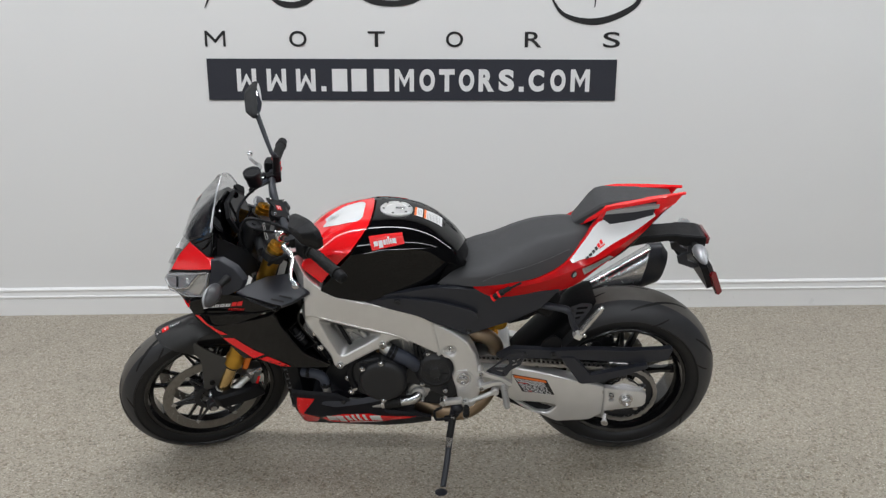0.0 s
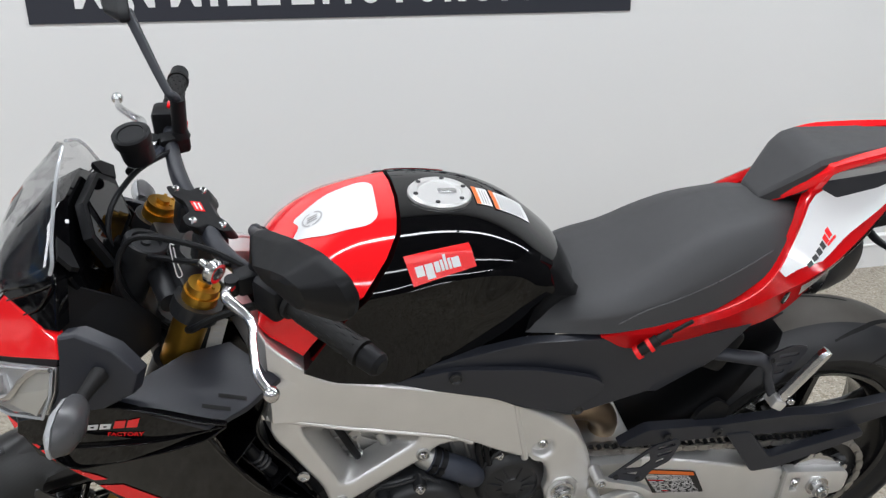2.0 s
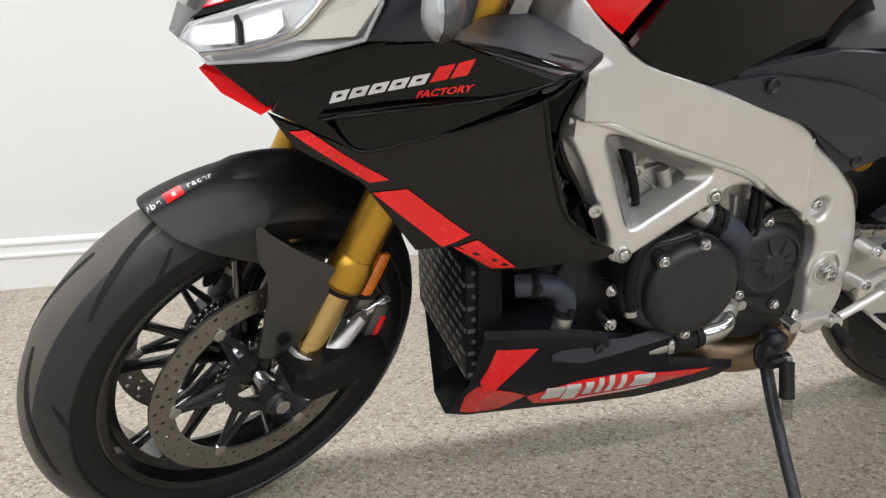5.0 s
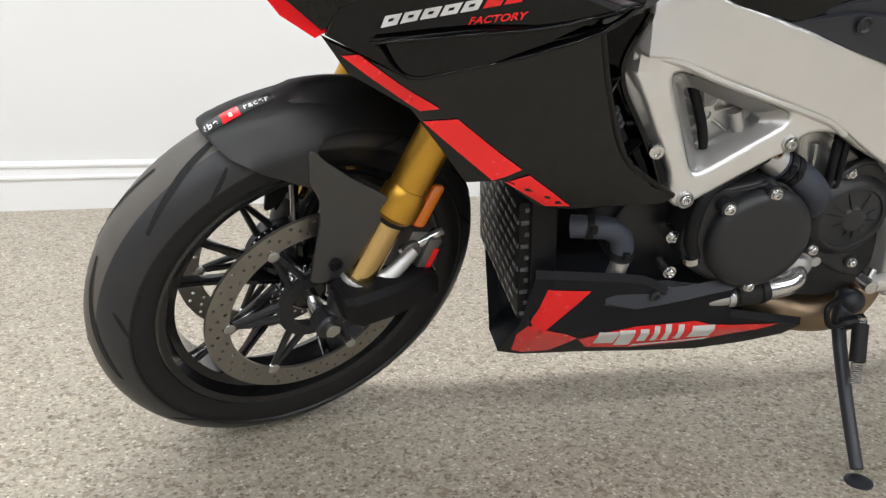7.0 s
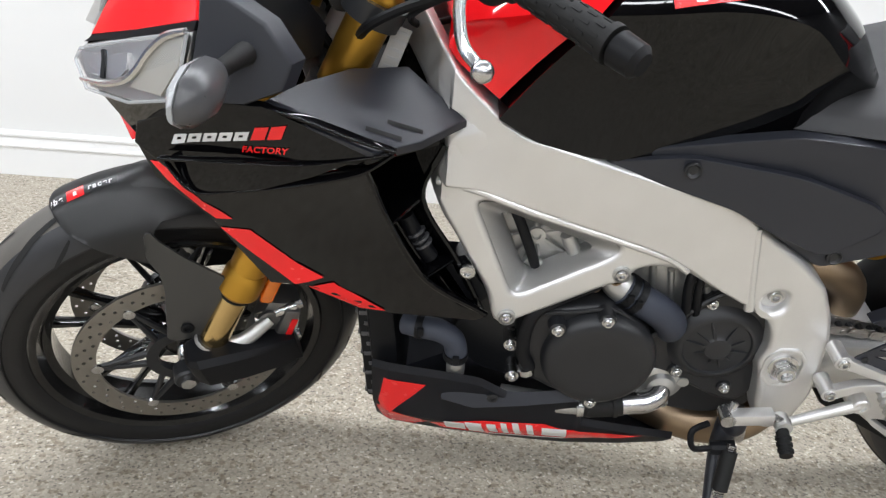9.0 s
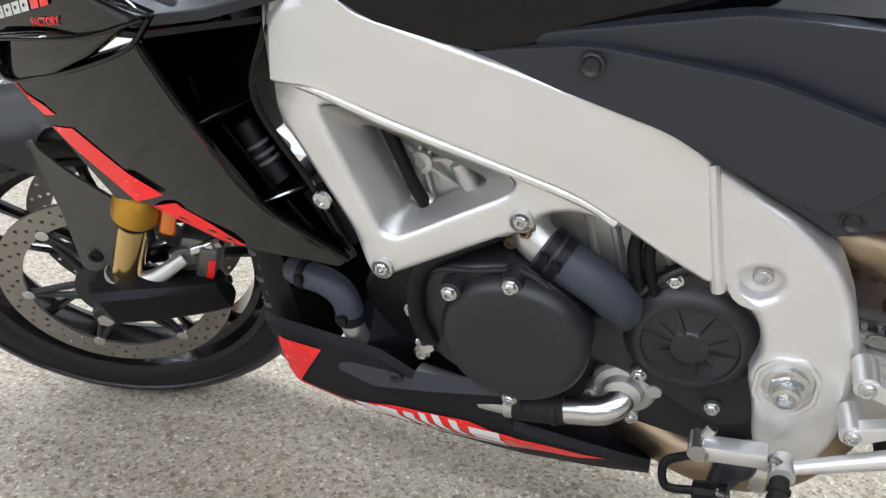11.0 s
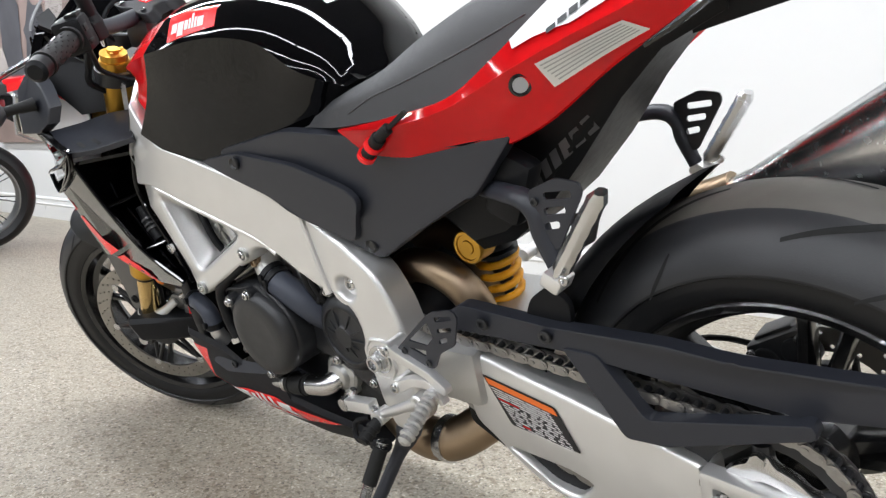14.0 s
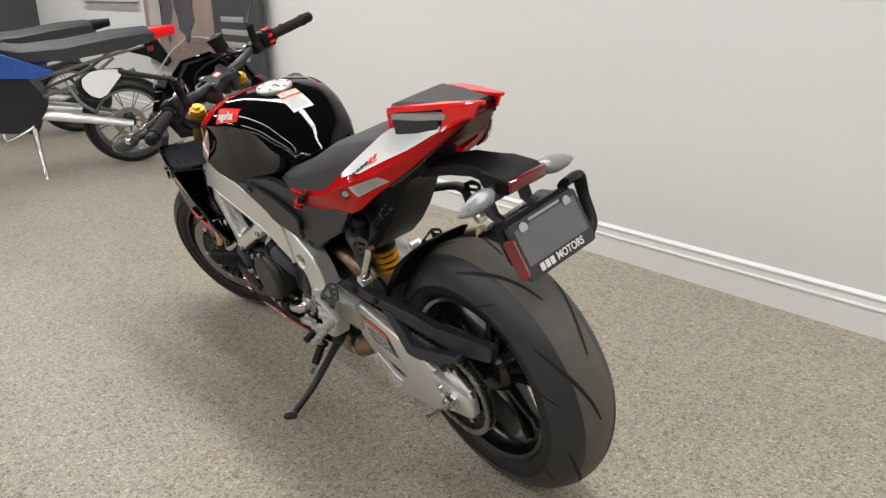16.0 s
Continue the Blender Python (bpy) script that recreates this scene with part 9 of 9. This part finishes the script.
for x, z, rx, rz, mt in ((-4.75, 1.35, 0.16, 0.55, POSTER_DARK), (-4.35, 1.15, 0.2, 0.35, POSTER_DARK), (-4.05, 1.45, 0.12, 0.3, POSTER_PALE), (-5.0, 1.0, 0.15, 0.25, POSTER_PALE)):
    b = bmesh.new()
    vs = [b.verts.new((x + rx * math.cos(2 * math.pi * i / 24) * (1 + 0.15 * math.sin(i * 2.1)), WALL_Y - 0.034, z + rz * math.sin(2 * math.pi * i / 24) * (1 + 0.12 * math.cos(i * 1.7)))) for i in range(24)]
    b.faces.new(vs)
    part("blurred_shape", b, mt, pos)
scrn = tagged(flat("wall_screen", -7.05, 1.10, -5.42, 2.1, WALL_Y - 0.06, TRIM, 0.05), "blue lit wall screen", "screen")
flat("picture", -7.02, 1.13, -5.45, 2.07, WALL_Y - 0.064, sky_poster_material(), 0.003, scrn)


# ---- other motorcycles: origin under the rear axle, u to the rear, v to the right ----
def other_bike(matrix, body, accent, label, group):
    b_ = new("motorcycle")
    b_.matrix_basis = matrix
    tagged(b_, label, "motorcycle", group)

    def ring_wheel(u, R, W, name):
        bm = bmesh.new()
        turned(bm, [(W / 2 * math.sin(radians(a)), R - W * 0.45 + W * 0.45 * math.cos(radians(a))) for a in range(-80, 81, 20)] + [(W * 0.35, R - 0.085), (-W * 0.35, R - 0.085)], (0, 0, 0), n=56, closed=True)
        wh = part(name, bm, RUBBER, b_, "black tyre", 50, Matrix.Translation((u, 0, R)))
        bm = bmesh.new()
        turned(bm, [(-W * 0.36, R - 0.078), (-W * 0.38, R - 0.09), (-W * 0.2, R - 0.105), (W * 0.2, R - 0.105), (W * 0.38, R - 0.09), (W * 0.36, R - 0.078)], (0, 0, 0), n=56, closed=True)
        part("rim", bm, OTHER_METAL, wh)
        for i in range(18):
            bm = bmesh.new()
            t, k = 2 * math.pi * i / 18, 0.25 if i % 2 else -0.25
            rod(bm, (0.035 * math.cos(t), 0.03 * (1 if i % 2 else -1), 0.035 * math.sin(t)), ((R - 0.1) * math.cos(t + k), 0, (R - 0.1) * math.sin(t + k)), 0.003, n=6)
            part("spoke", bm, DARK_METAL, wh)
        bm = bmesh.new()
        turned(bm, [(-0.06, 0.03), (-0.05, 0.045), (0.05, 0.045), (0.06, 0.03)], (0, 0, 0), n=20)
        part("hub", bm, DARK_METAL, wh)
        bm = bmesh.new()
        turned(bm, [(-0.074, 0.11), (-0.069, 0.11), (-0.069, 0.075), (-0.074, 0.075)], (0, 0, 0), n=32, closed=True)
        part("brake_disc", bm, DISC_STEEL, wh)

    ring_wheel(0, 0.32, 0.14, "rear_wheel")
    ring_wheel(-1.48, 0.34, 0.10, "front_wheel")

    def solid(name, rings, mat, lab=""):
        bm = bmesh.new()
        skin(bm, [[(u, v, w) for v, w in [(-a, lo), (-a, hi - 0.02), (-a * 0.7, hi), (a * 0.7, hi), (a, hi - 0.02), (a, lo)]] for u, a, lo, hi in rings])
        return part(name, bm, mat, b_, lab, 40)

    solid("seat", [(-0.75, 0.08, 0.80, 0.90), (-0.62, 0.12, 0.80, 0.88), (-0.35, 0.15, 0.80, 0.90), (-0.05, 0.14, 0.84, 0.95), (0.18, 0.11, 0.88, 0.97), (0.24, 0.08, 0.90, 0.96)], VINYL, "long black seat")
    solid("fuel_tank", [(-1.14, 0.09, 0.86, 1.00), (-1.02, 0.17, 0.78, 1.10), (-0.88, 0.19, 0.76, 1.08), (-0.74, 0.13, 0.78, 0.93)], body, "painted tank")
    for sgn in (-1, 1):
        bm = bmesh.new()
        plate(bm, side(rounded([(-1.22, 0.88), (-1.02, 0.98), (-0.70, 0.86), (-0.42, 0.74), (-0.55, 0.70), (-0.80, 0.72), (-1.10, 0.62)], 0.02), sgn * 0.20), -sgn * 0.02, bevel=0.004)
        part("side_panel", bm, body, b_, "painted side panel")
        bm = bmesh.new()
        tube(bm, [(-0.62, sgn * 0.12, 0.66), (-0.2, sgn * 0.13, 0.78), (0.16, sgn * 0.11, 0.87)], 0.012, 10)
        tube(bm, [(-0.55, sgn * 0.12, 0.55), (-0.25, sgn * 0.14, 0.66), (-0.05, sgn * 0.13, 0.80)], 0.011, 10)
        part("subframe", bm, OTHER_METAL, b_)
        bm = bmesh.new()
        tube(bm, [(-0.60, sgn * 0.10, 0.44), (-0.3, sgn * 0.12, 0.39), (0.02, sgn * 0.11, 0.32)], [0.045, 0.038, 0.026], 12, flat=0.6)
        part("swingarm", bm, SILVER, b_)
        bm = bmesh.new()
        rod(bm, (-1.44, sgn * 0.10, 0.34), (-1.16, sgn * 0.10, 1.02), 0.027, n=18)
        part("fork_tube", bm, DARK_METAL, b_)
        bm = bmesh.new()
        tube(bm, [(-0.36, sgn * 0.14, 0.62), (-0.30, sgn * 0.20, 0.52), (-0.22, sgn * 0.22, 0.46)], 0.012, 8)
        part("passenger_bracket", bm, OTHER_METAL, b_)
        bm = bmesh.new()
        tube(bm, [(-1.10, sgn * 0.10, 1.10), (-1.06, sgn * 0.28, 1.17), (-0.98, sgn * 0.42, 1.16)], 0.011, 10)
        rod(bm, (-1.00, sgn * 0.36, 1.165), (-0.97, sgn * 0.46, 1.155), 0.017, n=14)
        part("handlebar", bm, BLACK_PLASTIC, b_)
    bm = bmesh.new()
    plate(bm, side(rounded([(-1.02, 0.62), (-0.98, 0.34), (-0.60, 0.30), (-0.50, 0.52), (-0.62, 0.72), (-0.85, 0.74)], 0.03), -0.14), 0.28, bevel=0.015)
    part("engine", bm, DARK_METAL, b_)
    solid("tail", [(0.10, 0.09, 0.88, 0.95), (0.24, 0.08, 0.90, 0.97), (0.38, 0.05, 0.93, 0.98)], accent, "painted tail tip")
    bm = bmesh.new()
    plate(bm, side(rounded([(0.10, 0.88), (0.26, 0.88), (0.34, 0.74), (0.30, 0.70), (0.18, 0.78), (0.05, 0.82)], 0.01), -0.06), 0.12, bevel=0.004)
    part("mudguard", bm, BLACK_PLASTIC, b_)
    bm = bmesh.new()
    box(bm, (0.20, 0, 0.84), (0.05, 0.14, 0.05), None, 0.01)
    part("tail_lamp", bm, RED_LENS, b_)
    bm = bmesh.new()
    tube(bm, [(-0.60, 0.18, 0.36), (-0.30, 0.19, 0.44), (0.10, 0.19, 0.60)], [0.03, 0.055, 0.055], 14)
    part("silencer", bm, DARK_METAL, b_)
    bm = bmesh.new()
    tube(bm, [(-0.62, -0.14, 0.34), (-0.60, -0.26, 0.20), (-0.58, -0.36, 0.02)], [0.022, 0.016, 0.014], 10)
    box(bm, (-0.58, -0.37, 0.012), (0.07, 0.06, 0.02), None, 0.004)
    tube(bm, [(-0.62, -0.14, 0.36), (-0.74, -0.20, 0.31), (-0.80, -0.24, 0.30)], 0.014, 8)
    part("side_stand", bm, POLISHED, b_)
    bm = bmesh.new()
    skin(bm, [[(-1.30, -0.10, 0.90), (-1.30, 0.10, 0.90), (-1.26, 0.10, 1.12), (-1.26, -0.10, 1.12)], [(-1.14, -0.13, 0.92), (-1.14, 0.13, 0.92), (-1.12, 0.11, 1.16), (-1.12, -0.11, 1.16)]])
    part("headlight_mask", bm, body, b_)
    bm = bmesh.new()
    rings = []
    for i in range(-5, 6):
        ph = radians(i * 11)
        rings.append([(-1.48 + 0.36 * math.sin(ph), v, 0.34 + 0.36 * math.cos(ph) - 0.2 * abs(v)) for v in (-0.07, -0.03, 0.03, 0.07)])
    skin(bm, rings, closed=False)
    bmesh.ops.solidify(bm, geom=bm.faces[:], thickness=0.004)
    part("front_mudguard", bm, BLACK_PLASTIC, b_)


BLUE = material("blue_paint", (0.01, 0.09, 0.42), 0.25, coat=0.6)
other_bike(pose(-3.66, 3.80, 0, 8, 0, 72.5), BLUE, RED_PAINT, "blue and black adventure motorcycle on its side stand", "other motorcycles")
other_bike(pose(-5.35, 3.9, 0, 8, 0, 76), GLOSS_BLACK, BLACK_PLASTIC, "black motorcycle parked behind the blue one", "other motorcycles")
